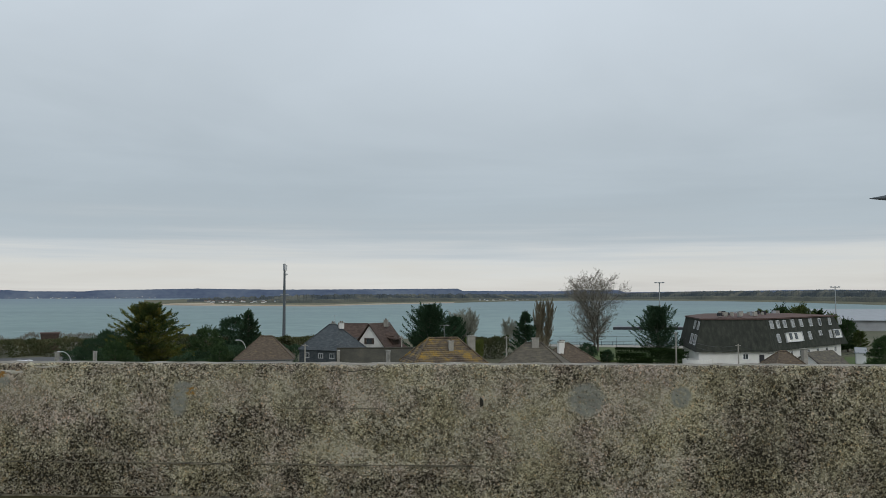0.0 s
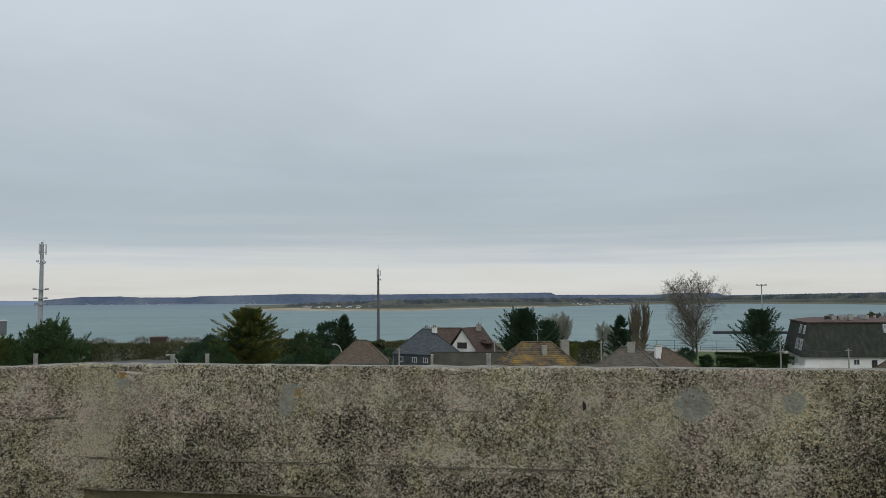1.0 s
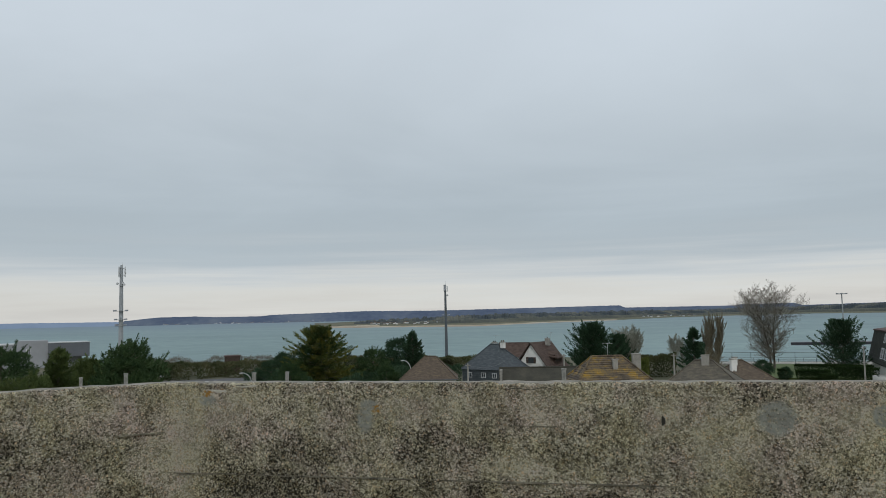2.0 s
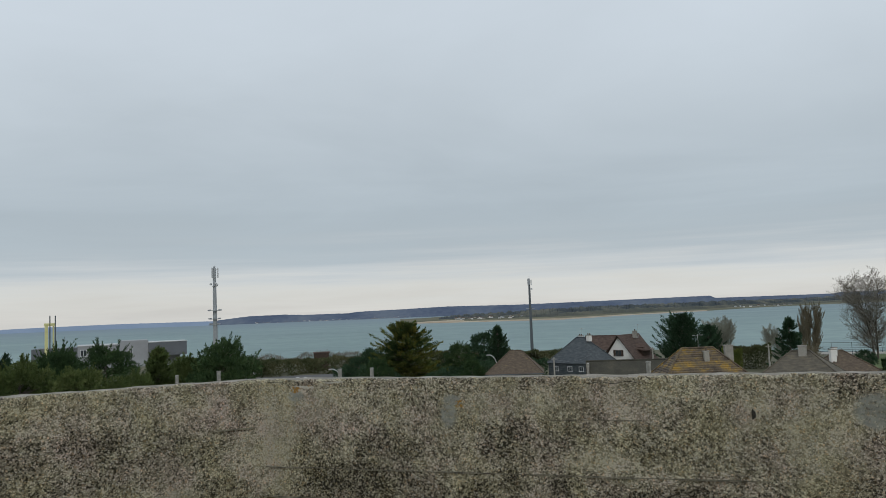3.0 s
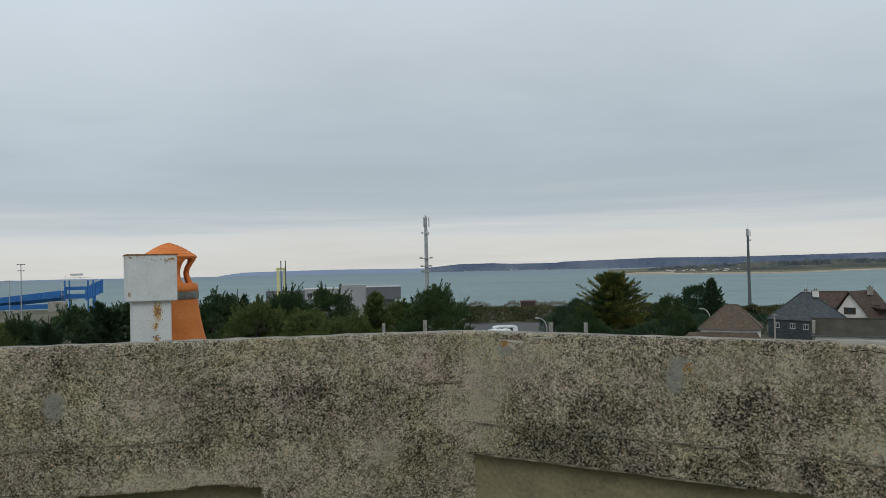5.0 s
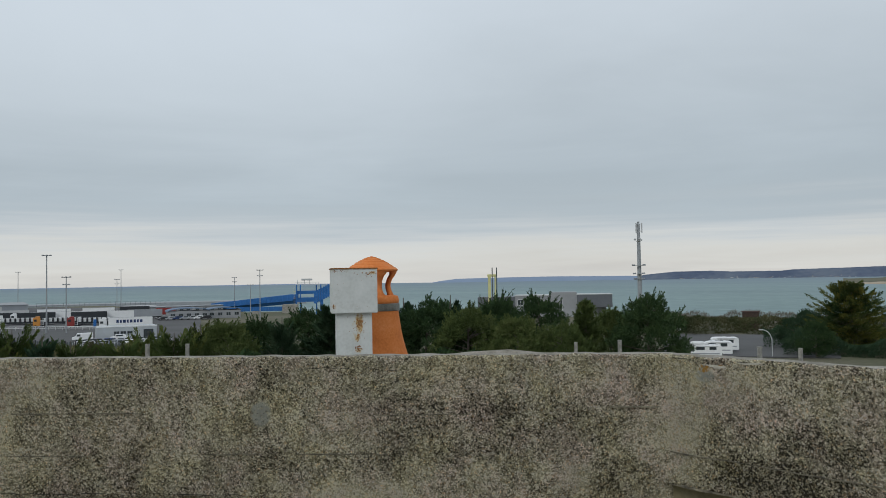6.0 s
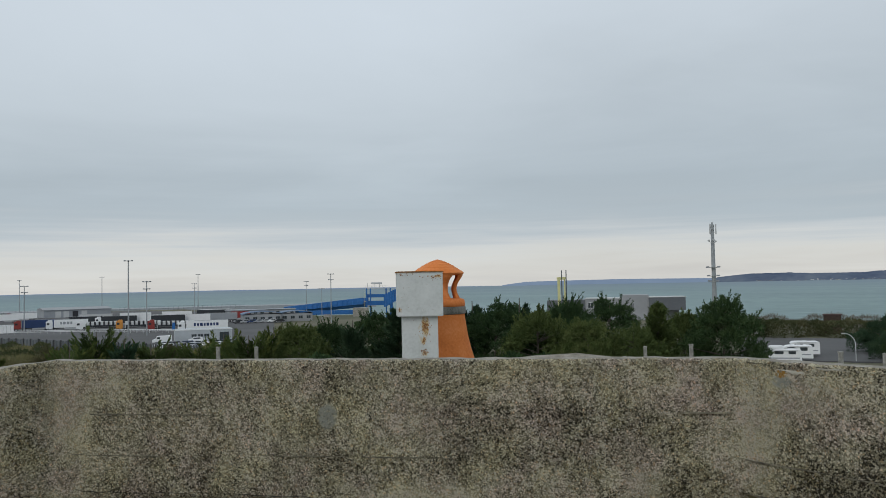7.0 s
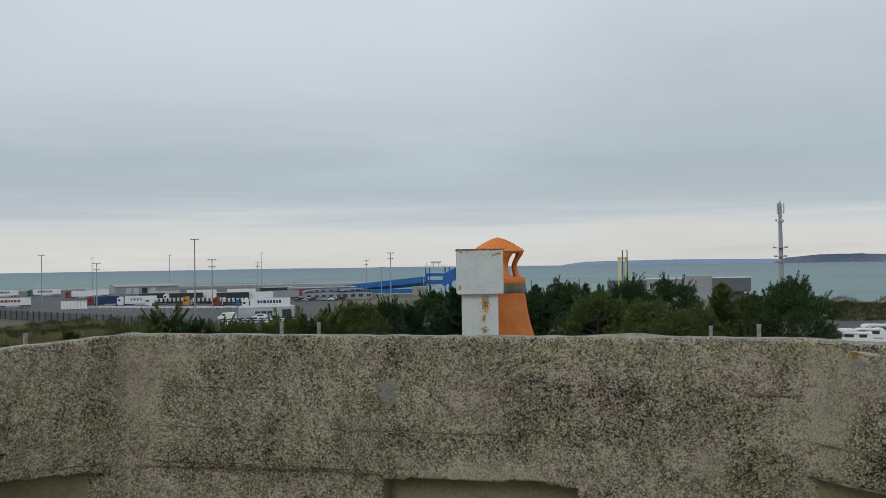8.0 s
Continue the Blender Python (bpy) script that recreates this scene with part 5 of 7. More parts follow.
# trees of the town
evergreen("cypress_tree", P(19.85, 165), 12.6, 7.6, L_CYPG, "shelf", 21, "broad golden-green cypress beside the car park", dens=1.45)
evergreen("pine_tree", P(16.2, 175), 7.6, 3.4, L_PINE, "round", 22, "rounded dark green pine")
evergreen("pine_tree", P(14.4, 190), 9.3, 4.3, L_DARK, "round", 23, "dark green pine near the houses")
evergreen("conifer_tree", P(13.45, 178), 11.2, 4.4, L_DARK, "spire", 24, "pointed dark conifer near the houses")
evergreen("pine_tree", P(22.3, 180), 7.0, 3.6, L_DARK, "round", 25, "rounded dark green pine")
for az, d, h in ((21.9, 150, 6.4), (15.3, 154, 5.2)):
    evergreen("pine_tree", P(az, d), 7.6, 3.4, L_PINE, "round", 22, "rounded dark green pine", turn=az * 53 % 360, scale=h / 7.6)
evergreen("pine_tree", P(23.2, 166), 6.2, 3.2, L_DARK, "round", 22, "rounded dark green pine")
evergreen("cedar_tree", P(0.95, 170), 11.7, 5.4, L_DARK, "cedar", 26, "spreading dark cedar behind the houses", dens=1.6)
evergreen("cedar_tree", P(-0.75, 178), 9.4, 3.8, L_DARK, "cedar", 27, "dark feathery cypress behind the houses")
evergreen("conifer_tree", P(-5.75, 165), 11.0, 4.2, L_DARK, "spire", 28, "pointed blue-green conifer in a garden")
evergreen("stone_pine", P(-14.75, 190), 11.4, 5.2, L_DARK, "cedar", 29, "spreading dark pine beside the hedges")
for i, (az, d, h) in enumerate(((-21.4, 236, 11.0), (-22.5, 240, 10.8), (-23.6, 234, 11.4), (-24.7, 238, 11.2), (-25.6, 230, 11.2), (-26.4, 226, 10.2), (-27.1, 220, 7.6))):
    evergreen("cypress_tree", P(az, d), 13.8, 4.2, L_PINE if i % 2 else L_PINE2, "round" if i % 3 else "fan", 31 + i % 2, "tall dense evergreen behind the apartment block", "evergreens behind the block", turn=60 * i, scale=h / 13.8)
evergreen("pine_tree", P(-28.4, 165), 9.4, 3.6, L_PINE, "round", 1, "dense dark green pine", turn=40, scale=0.72)
evergreen("pine_tree", P(-27.6, 150), 6.6, 3.0, L_PINE, "round", 3, "dense dark green pine", turn=80, scale=0.5)
evergreen("round_bush", P(-10.0, 172), 5.6, 3.0, L_DARK, "round", 25, "dark evergreen bush beside the lawn", turn=50, scale=0.75)
evergreen("round_bush", P(-11.4, 176), 5.6, 3.0, L_DARK, "round", 25, "dark evergreen bush beside the lawn", turn=150, scale=0.62)
bare_tree(P(-10.65, 205), 21.0, 0.56, 52, "large leafless tree with a fine twiggy crown", M_TWIG, trunks=2, twig=0.030)
bare_tree(P(-7.05, 190), 13.8, 0.2, 42, "slender brown leafless poplar tree", M_TWIG_B, "poplar_tree", True, 6, trunks=2, twig=0.035)
bare_tree(P(-6.6, 194), 12.4, 0.2, 43, "slender brown leafless poplar tree", M_TWIG_B, "poplar_tree", True, 6)
bare_tree(P(-1.55, 182), 11.6, 0.30, 44, "pale leafless birch tree", M_TWIG_P, "birch_tree", False, 6, trunks=3, twig=0.04)
bare_tree(P(-4.45, 196), 9.2, 0.26, 45, "small pale leafless tree", M_TWIG_P, "birch_tree", False, 5)
bare_tree(P(-5.0, 198), 8.6, 0.24, 46, "small pale leafless tree", M_TWIG_P, "birch_tree", False, 5)
bare_tree(P(-6.9, 142), 7.6, 0.35, 47, "small brown leafless tree", M_TWIG_B, "bare_tree", False, 5)

# shrubs and hedges
shrub_row("coast_shrubs", [P(a, 212 + 6 * math.sin(a)) for a in np.arange(8, 36, 1.0)], 3.6, 9, L_SHRUB, "bank of coastal shrubs along the car park", 51, 40000, 0.55, 0.18, "shrubs")
shrub_row("coast_scrub", [P(a, 228) for a in np.arange(21, 34, 1.0)], 4.0, 6, M_TWIG, "brownish leafless scrub above the shore", 52, 11000, 0.9, 0.06, "scrub")
shrub_row("garden_shrubs", [P(a, 185) for a in np.arange(-4.6, -0.8, 0.6)], 4.2, 8, L_SHRUB, "mixed garden shrubs behind the houses", 53, 9000, 0.45, 0.15, "shrubs")
shrub_row("garden_shrubs", [P(a, 168) for a in np.arange(-2.8, -1.4, 0.4)], 4.6, 5, L_FRESH, "fresh green garden bush", 54, 4000, 0.4, 0.12, "shrubs")
shrub_row("belt_undergrowth", [P(a, 88) for a in np.arange(32.5, 68, 1.5)], 5.6, 6, L_PINE, "dense dark undergrowth beneath the pines", 55, 30000, 0.5, 0.16, "undergrowth")
shrub_row("town_shrubs", [P(a, 172) for a in np.arange(10, 26, 1.0)], 3.4, 7, L_DARK, "dark shrubs between the houses and the car park", 56, 18000, 0.5, 0.12, "shrubs", 0.6)
shrub_row("car_park_shrubs", [P(a, 157) for a in np.arange(13.8, 24.5, 1.0)], 2.6, 6, L_DARK, "dark shrubs at the edge of the car park", 59, 16000, 0.45, 0.11, "shrubs", 1.1)
shrub_row("dry_scrub", [P(a, 152) for a in np.arange(64, 98, 1.5)], 3.0, 26, M_DRY, "dry yellowish grass and scrub below the port fence", 57, 42000, 0.9, 0.06, "scrub", 0.5)
shrub_row("brown_scrub", [P(a, 196) for a in np.arange(78, 98, 1.5)], 1.5, 44, M_DRY, "dry brownish scrub along the port fence", 60, 22000, 0.9, 0.09, "scrub", 0.7)
shrub_row("rough_scrub", [P(a, 205) for a in np.arange(77, 98, 1.5)], 1.9, 36, L_SHRUB, "rough green bushes along the port fence", 66, 15000, 0.7, 0.14, "scrub", 0.9)
shrub_row("green_scrub", [P(a, 170) for a in np.arange(74, 98, 1.5)], 2.8, 14, L_SHRUB, "low green scrub below the port fence", 58, 12000, 0.6, 0.15, "scrub", 0.6)


def clipped(az0, d0, az1, d1, h, w, seed, n=9000):
    a, b = P(az0, d0), P(az1, d1)
    shrub_row("clipped_hedge", [a, a.lerp(b, 0.5), b], h, w, L_HEDGE, "tall clipped dark green hedge", seed, n, 0.25, 0.1, "hedge", 0.04, True)


clipped(-12.0, 186, -16.4, 182, 2.4, 2.0, 61, 16000)
clipped(-12.1, 172, -13.9, 170, 2.2, 2.0, 62)
clipped(-13.4, 166, -14.3, 165, 1.8, 2.0, 63)
clipped(-14.4, 176, -16.6, 172, 2.6, 2.0, 64)
clipped(-10.9, 176, -11.6, 176, 2.0, 1.6, 65, 2000)


# ---------------------------------------------------------------- houses
def roof_solid(pts_low, ridge, thick=0.18):
    """A hipped or gabled roof: four eaves corners in order and the two ends of the ridge (a over side 0-3, b over side 1-2)."""
    bm = bmesh.new()
    lo = [bm.verts.new(p) for p in pts_low]
    un = [bm.verts.new((p[0], p[1], p[2] - thick)) for p in pts_low]
    a, b = (bm.verts.new(p) for p in ridge)
    for f in ((lo[0], lo[1], b, a), (lo[2], lo[3], a, b), (lo[3], lo[0], a), (lo[1], lo[2], b), un[::-1]):
        bm.faces.new(f)
    for i in range(4):
        bm.faces.new((lo[i], un[i], un[(i + 1) % 4], lo[(i + 1) % 4]))
    bmesh.ops.recalc_face_normals(bm, faces=bm.faces)
    return bm


def window(parent, c, w, h, frame_mat, out=(0, -1), name="window"):
    """A framed window with glass set back, on an upright wall that looks along out."""
    o = Vector((out[0], out[1], 0)).normalized()
    turn = math.degrees(math.atan2(o.x, -o.y))
    f = 0.09
    bm = bmesh.new()
    M = Matrix.Translation(c) @ Matrix.Rotation(radians(turn), 4, "Z")
    for p, s in (((0, 0, h / 2 - f / 2), (w, 0.12, f)), ((0, 0, -h / 2 + f / 2), (w + 0.1, 0.18, f)), ((-w / 2 + f / 2, 0, 0), (f, 0.12, h - 2 * f)), ((w / 2 - f / 2, 0, 0), (f, 0.12, h - 2 * f)), ((0, 0, 0), (f * 0.8, 0.1, h - 2 * f))):
        bmesh.ops.create_cube(bm, size=1, matrix=M @ Matrix.Translation(p) @ Matrix.Diagonal((*s, 1)))
    fr = part(name, bm, frame_mat, parent)
    bm = bmesh.new()
    bmesh.ops.create_cube(bm, size=1, matrix=M @ Matrix.Translation((0, 0.02, 0)) @ Matrix.Diagonal((w - 2 * f, 0.08, h - 2 * f, 1)))
    part("pane", bm, M_GLASS, fr)
    return fr


def chimney(parent, c, s, mat, pots=1):
    x, y, z0 = c
    st = part("chimney", block((x, y, z0 + s[2] / 2), s, bevel=0.02), mat, parent)
    part("capstone", block((x, y, z0 + s[2] + 0.06), (s[0] + 0.16, s[1] + 0.16, 0.12), bevel=0.02), M_STONE_C, st)
    for i in range(pots):
        xx = x + (i - (pots - 1) / 2) * 0.45
        part("chimney_pot", tube((xx, y, z0 + s[2] + 0.1), (xx, y, z0 + s[2] + 0.45), 0.14, 0.11, 10), M_RED_T, st)
    return st


def aerial(parent, c, h):
    bm = tube(c, (c[0], c[1], c[2] + h), 0.03, seg=6)
    rod(bm, (c[0] - 0.7, c[1], c[2] + h * 0.92), (c[0] + 0.7, c[1], c[2] + h * 0.95), 0.02, seg=5)
    for k in range(6):
        x = c[0] - 0.6 + 0.24 * k
        rod(bm, (x, c[1] - 0.2, c[2] + h * 0.93), (x, c[1] + 0.2, c[2] + h * 0.93), 0.012, seg=4)
    part("aerial", bm, M_GALV, parent)


def hip_house(name, at, turn, L, W, eave, ridge, roofm, label, hip0=0.5, hip1=0.5, over=0.4, wallm=None):
    """L along its own x, W along y; the ridge runs along x; hip: run of the hip over half the width (0: gable)."""
    t = thing(name, at, label, "house", turn=turn)
    body = part("wall", prism([(-L / 2, -W / 2), (L / 2, -W / 2), (L / 2, W / 2), (-L / 2, W / 2)], -0.3, eave), wallm or M_WHITE_R, t)
    l, w = L / 2 + over, W / 2 + over
    rx0, rx1 = -l + hip0 * w, l - hip1 * w
    part("roof", roof_solid([(-l, -w, eave), (l, -w, eave), (l, w, eave), (-l, w, eave)], [(rx0, 0, ridge), (rx1, 0, ridge)]), roofm, t)
    for a, b in ((rx0, rx1),):
        part("ridge_tiles", tube((a, 0, ridge + 0.02), (b, 0, ridge + 0.02), 0.13, seg=8), roofm, t)
    for sx, rx in ((-1, rx0), (1, rx1)):
        if abs(rx) < l - 0.05:
            for sy in (-1, 1):
                part("hip_tiles", tube((sx * l, sy * w, eave + 0.02), (rx, 0, ridge + 0.02), 0.11, seg=6), roofm, t)
        else:
            bm = bmesh.new()
            vs = [bm.verts.new((sx * (L / 2 - 0.02), -W / 2, eave - 0.1)), bm.verts.new((sx * (L / 2 - 0.02), W / 2, eave - 0.1)), bm.verts.new((sx * (L / 2 - 0.02), 0, ridge - 0.22))]
            bm.faces.new(vs)
    for sx in (-0.3, 0.05, 0.33) if eave > 2 else ():
        window(t, (sx * L, -W / 2 - 0.01, eave - 1.2), 1.1, 1.0, M_LGREY)
    part("gutter", tube((-l, -w - 0.06, eave - 0.1), (l, -w - 0.06, eave - 0.1), 0.07, seg=6), M_MAST_D, t)
    return t


# red-brown hipped house with a lower wing
h1 = hip_house("tiled_house", P(12.3, 150), 10, 9.6, 8.5, 2.9, 6.75, M_RED_T, "house with a weathered brown hipped tile roof", 0.95, 0.85)
part("wing_roof", roof_solid([(-7.4, -7.6, 0.0), (4.9, -7.6, 0.0), (4.9, -3.2, 1.6), (-7.4, -3.2, 1.6)], [(-6.6, -4.4, 2.35), (4.2, -4.4, 2.35)]), M_RED_T, h1)
part("wing_wall", prism([(-7.1, -6.9), (4.6, -6.9), (4.6, -3.5), (-7.1, -3.5)], -0.3, 0.05), M_WHITE_R, h1)
for x in (2.0, 2.9, 3.8):
    part("porch_post", block((x, -7.2, 0.0), (0.18, 0.18, 0.4)), M_WHITE, h1)

# slate house with a hipped gable
h2 = hip_house("slate_house", P(7.7, 165), -30, 9.8, 8.8, 3.5, 8.2, M_SLATE, "house with dark slate roof and slate-hung upper walls", 0.9, 0.9, 0.15, M_SLATE)
chimney(h2, (-0.3, 0.5, 7.3), (0.9, 0.7, 1.15), M_WHITE_R, 2)
chimney(h2, (1.9, 0.3, 7.4), (0.9, 0.7, 1.15), M_WHITE_R, 2)
aerial(h2, (0.2, 0.3, 7.9), 2.2)

# white gabled house with a brown roof and timber
h3 = thing("gabled_house", P(4.4, 186), "white rendered gabled house with a brown tile roof", "house", turn=-24)
part("wall", prism([(-3.9, -4.5), (3.4, -4.5), (3.4, 4.5), (-3.9, 4.5)], -0.3, 3.2), M_WHITE_R, h3)
bm = bmesh.new()
g = [(-4.3, 2.6), (3.8, 2.6), (-0.25, 7.75)]
lo, hi = [bm.verts.new((x * 0.93, -4.5, z - 0.25)) for x, z in g], [bm.verts.new((x * 0.93, 4.5, z - 0.25)) for x, z in g]
bm.faces.new(lo)
bm.faces.new(hi[::-1])
for i in range(3):
    bm.faces.new((lo[i], hi[i], hi[(i + 1) % 3], lo[(i + 1) % 3]))
bmesh.ops.recalc_face_normals(bm, faces=bm.faces)
part("gable", bm, M_WHITE_R, h3)
for s in (-1, 1):
    bm = bmesh.new()
    q = [(-0.25, -5.0, 7.85), (-0.25, 5.0, 7.85), (-0.25 + s * 4.55, 5.0, 2.2), (-0.25 + s * 4.55, -5.0, 2.2)]
    a = [bm.verts.new(p) for p in q]
    b = [bm.verts.new((p[0], p[1], p[2] - 0.22)) for p in q]
    bm.faces.new(a)
    bm.faces.new(b[::-1])
    for i in range(4):
        bm.faces.new((a[i], b[i], b[(i + 1) % 4], a[(i + 1) % 4]))
    bmesh.ops.recalc_face_normals(bm, faces=bm.faces)
    part("roof", bm, M_BROWN_T, h3)
    part("bargeboard", tube((-0.25, -5.03, 7.7), (-0.25 + s * 4.5, -5.03, 2.1), 0.1, seg=4), M_TIMBER, h3)
window(h3, (-0.35, -4.52, 3.9), 1.5, 1.3, M_TIMBER)
for x in (-1.35, 0.65):
    part("shutter", block((x, -4.56, 3.9), (0.42, 0.06, 1.35)), M_TIMBER, h3)
chimney(h3, (0.8, 1.2, 6.9), (0.9, 0.7, 1.5), M_STONE_C, 1)
aerial(h3, (1.6, 1.2, 7.0), 3.0)
part("dormer", block((2.6, 0.6, 4.1), (2.4, 3.2, 1.8)), M_TIMBER, h3)
part("dormer_roof", roof_solid([(1.0, -1.4, 4.9), (4.5, -1.4, 4.3), (4.5, 2.6, 4.3), (1.0, 2.6, 4.9)], [(1.2, 0.4, 5.9), (3.6, 0.4, 5.6)]), M_BROWN_T, h3)
hip_house("brown_roofed_house", P(6.3, 196), 0, 6.5, 6, 4.2, 7.3, M_BROWN_T, "low house with a dark brown tile roof", 0.0, 0.0)

# long low roof
h5 = hip_house("long_low_house", P(4.75, 122), 5, 10.6, 5.0, 4.2, 6.2, M_MOSSY_T, "long low house with a mossy dark tile roof", 0.0, 0.0)
part("gable_wall", block((-5.35, 0, 4.4), (0.35, 5.2, 3.2)), M_STONE_C, h5)

# lichen-covered tile house, laid course by course
def course_roof(t, L, W, eave, ridge, hip, mat, rows=13):
    """Hipped roof built of overlapping courses on each slope."""
    l, w = L / 2, W / 2
    part("roof_deck", roof_solid([(-l, -w, eave), (l, -w, eave), (l, w, eave), (-l, w, eave)], [(-l + hip, 0, ridge), (l - hip, 0, ridge)]), M_GREY_T, t)
    for side in range(4):
        for i in range(rows):
            f0, f1 = i / rows, min(1.0, (i + 1.12) / rows)
            q = []
            for f, lift in ((f0, 0.13), (f1, 0.03)):
                xl, yw = l - hip * f, w * (1 - f)
                z = eave + (ridge - eave) * f + lift
                e = {0: ((-xl, -yw), (xl, -yw)), 1: ((xl, -yw), (xl, yw)), 2: ((xl, yw), (-xl, yw)), 3: ((-xl, yw), (-xl, -yw))}[side]
                q.append([(x, y, z) for x, y in e])
            pts = [q[0][0], q[0][1], q[1][1], q[1][0]]
            bm = bmesh.new()
            a = [bm.verts.new(p) for p in pts]
            b = [bm.verts.new((p[0], p[1], p[2] - 0.11)) for p in pts]
            bm.faces.new(a)
            bm.faces.new(b[::-1])
            for k in range(4):
                bm.faces.new((a[k], b[k], b[(k + 1) % 4], a[(k + 1) % 4]))
            bmesh.ops.recalc_face_normals(bm, faces=bm.faces)
            part("tile_course", bm, mat, t)
    for sx in (-1, 1):
        for sy in (-1, 1):
            part("hip_tiles", tube((sx * l, sy * w, eave + 0.1), (sx * (l - hip), 0, ridge + 0.1), 0.14, seg=6), M_LICHEN_T, t)
    part("ridge_tiles", tube((-l + hip, 0, ridge + 0.1), (l - hip, 0, ridge + 0.1), 0.15, seg=8), M_LICHEN_T, t)


h6 = thing("lichen_roofed_house", P(0.0, 110), "house with a tile roof overgrown with orange lichen", "house", turn=14)
part("wall", prism([(-4.6, -4.0), (4.6, -4.0), (4.6, 4.0), (-4.6, 4.0)], -0.3, 5.2), M_WHITE_R, h6)
course_roof(h6, 10.2, 9.0, 5.0, 8.25, 3.1, M_LICHEN_T)
chimney(h6, (0.6, -1.9, 6.4), (0.62, 0.6, 1.55), M_STONE_C, 1)
chimney(h6, (4.1, 0.6, 5.4), (1.05, 0.7, 3.05), M_STONE_C, 0)
aerial(h6, (0.2, 0.2, 8.2), 1.9)

h7 = hip_house("grey_roofed_house", P(-6.35, 120), -12, 9.4, 8.0, 4.0, 7.15, M_GREY_T, "house with a grey-brown hipped tile roof", 0.9, 0.9)
chimney(h7, (0.3, -0.6, 6.1), (1.0, 0.7, 1.7), M_STONE_C, 0)
h8 = hip_house("brown_tiled_house", P(-8.65, 128), 20, 6.6, 6.4, 3.9, 6.65, M_RED_T, "small house with a brown hipped tile roof", 0.95, 0.95)
chimney(h8, (-2.0, -1.6, 4.6), (0.8, 0.6, 2.3), M_WHITE_R, 0)
chimney(h8, (-1.2, -0.6, 5.2), (0.6, 0.6, 1.9), M_WHITE_R, 0)
h9 = hip_house("small_tiled_house", P(-22.6, 132), 12, 7.0, 6.2, 2.4, 5.75, M_RED_T, "small house with a red-brown tile roof", 0.95, 0.95)
chimney(h9, (3.2, -0.6, 3.4), (0.7, 0.7, 2.6), M_STONE_C, 0)
h10 = thing("white_gabled_house", P(-24.75, 146) - Vector((0, 0, 1.35)), "small white gabled house with dark tiles", "house", turn=-52)
part("wall", prism([(-2.6, -4), (2.6, -4), (2.6, 4), (-2.6, 4)], -0.3, 4.3), M_WHITE_R, h10)
for s in (-1, 1):
    bm2 = bmesh.new()
    q = [(0, -4.4, 6.4), (0, 4.4, 6.4), (s * 3.1, 4.4, 4.0), (s * 3.1, -4.4, 4.0)]
    a = [bm2.verts.new(p) for p in q]
    b = [bm2.verts.new((p[0], p[1], p[2] - 0.2)) for p in q]
    bm2.faces.new(a)
    bm2.faces.new(b[::-1])
    for i in range(4):
        bm2.faces.new((a[i], b[i], b[(i + 1) % 4], a[(i + 1) % 4]))
    bmesh.ops.recalc_face_normals(bm2, faces=bm2.faces)
    part("roof", bm2, M_GREY_T, h10)
bm = bmesh.new()
lo = [bm.verts.new((x, -4.05, z)) for x, z in ((-2.6, 4.2), (2.6, 4.2), (0, 6.15))]
hi = [bm.verts.new((x, 4.05, z)) for x, z in ((-2.6, 4.2), (2.6, 4.2), (0, 6.15))]
bm.faces.new(lo)
bm.faces.new(hi[::-1])
for i in range(3):
    bm.faces.new((lo[i], hi[i], hi[(i + 1) % 3], lo[(i + 1) % 3]))
bmesh.ops.recalc_face_normals(bm, faces=bm.faces)
part("gable", bm, M_WHITE_R, h10)


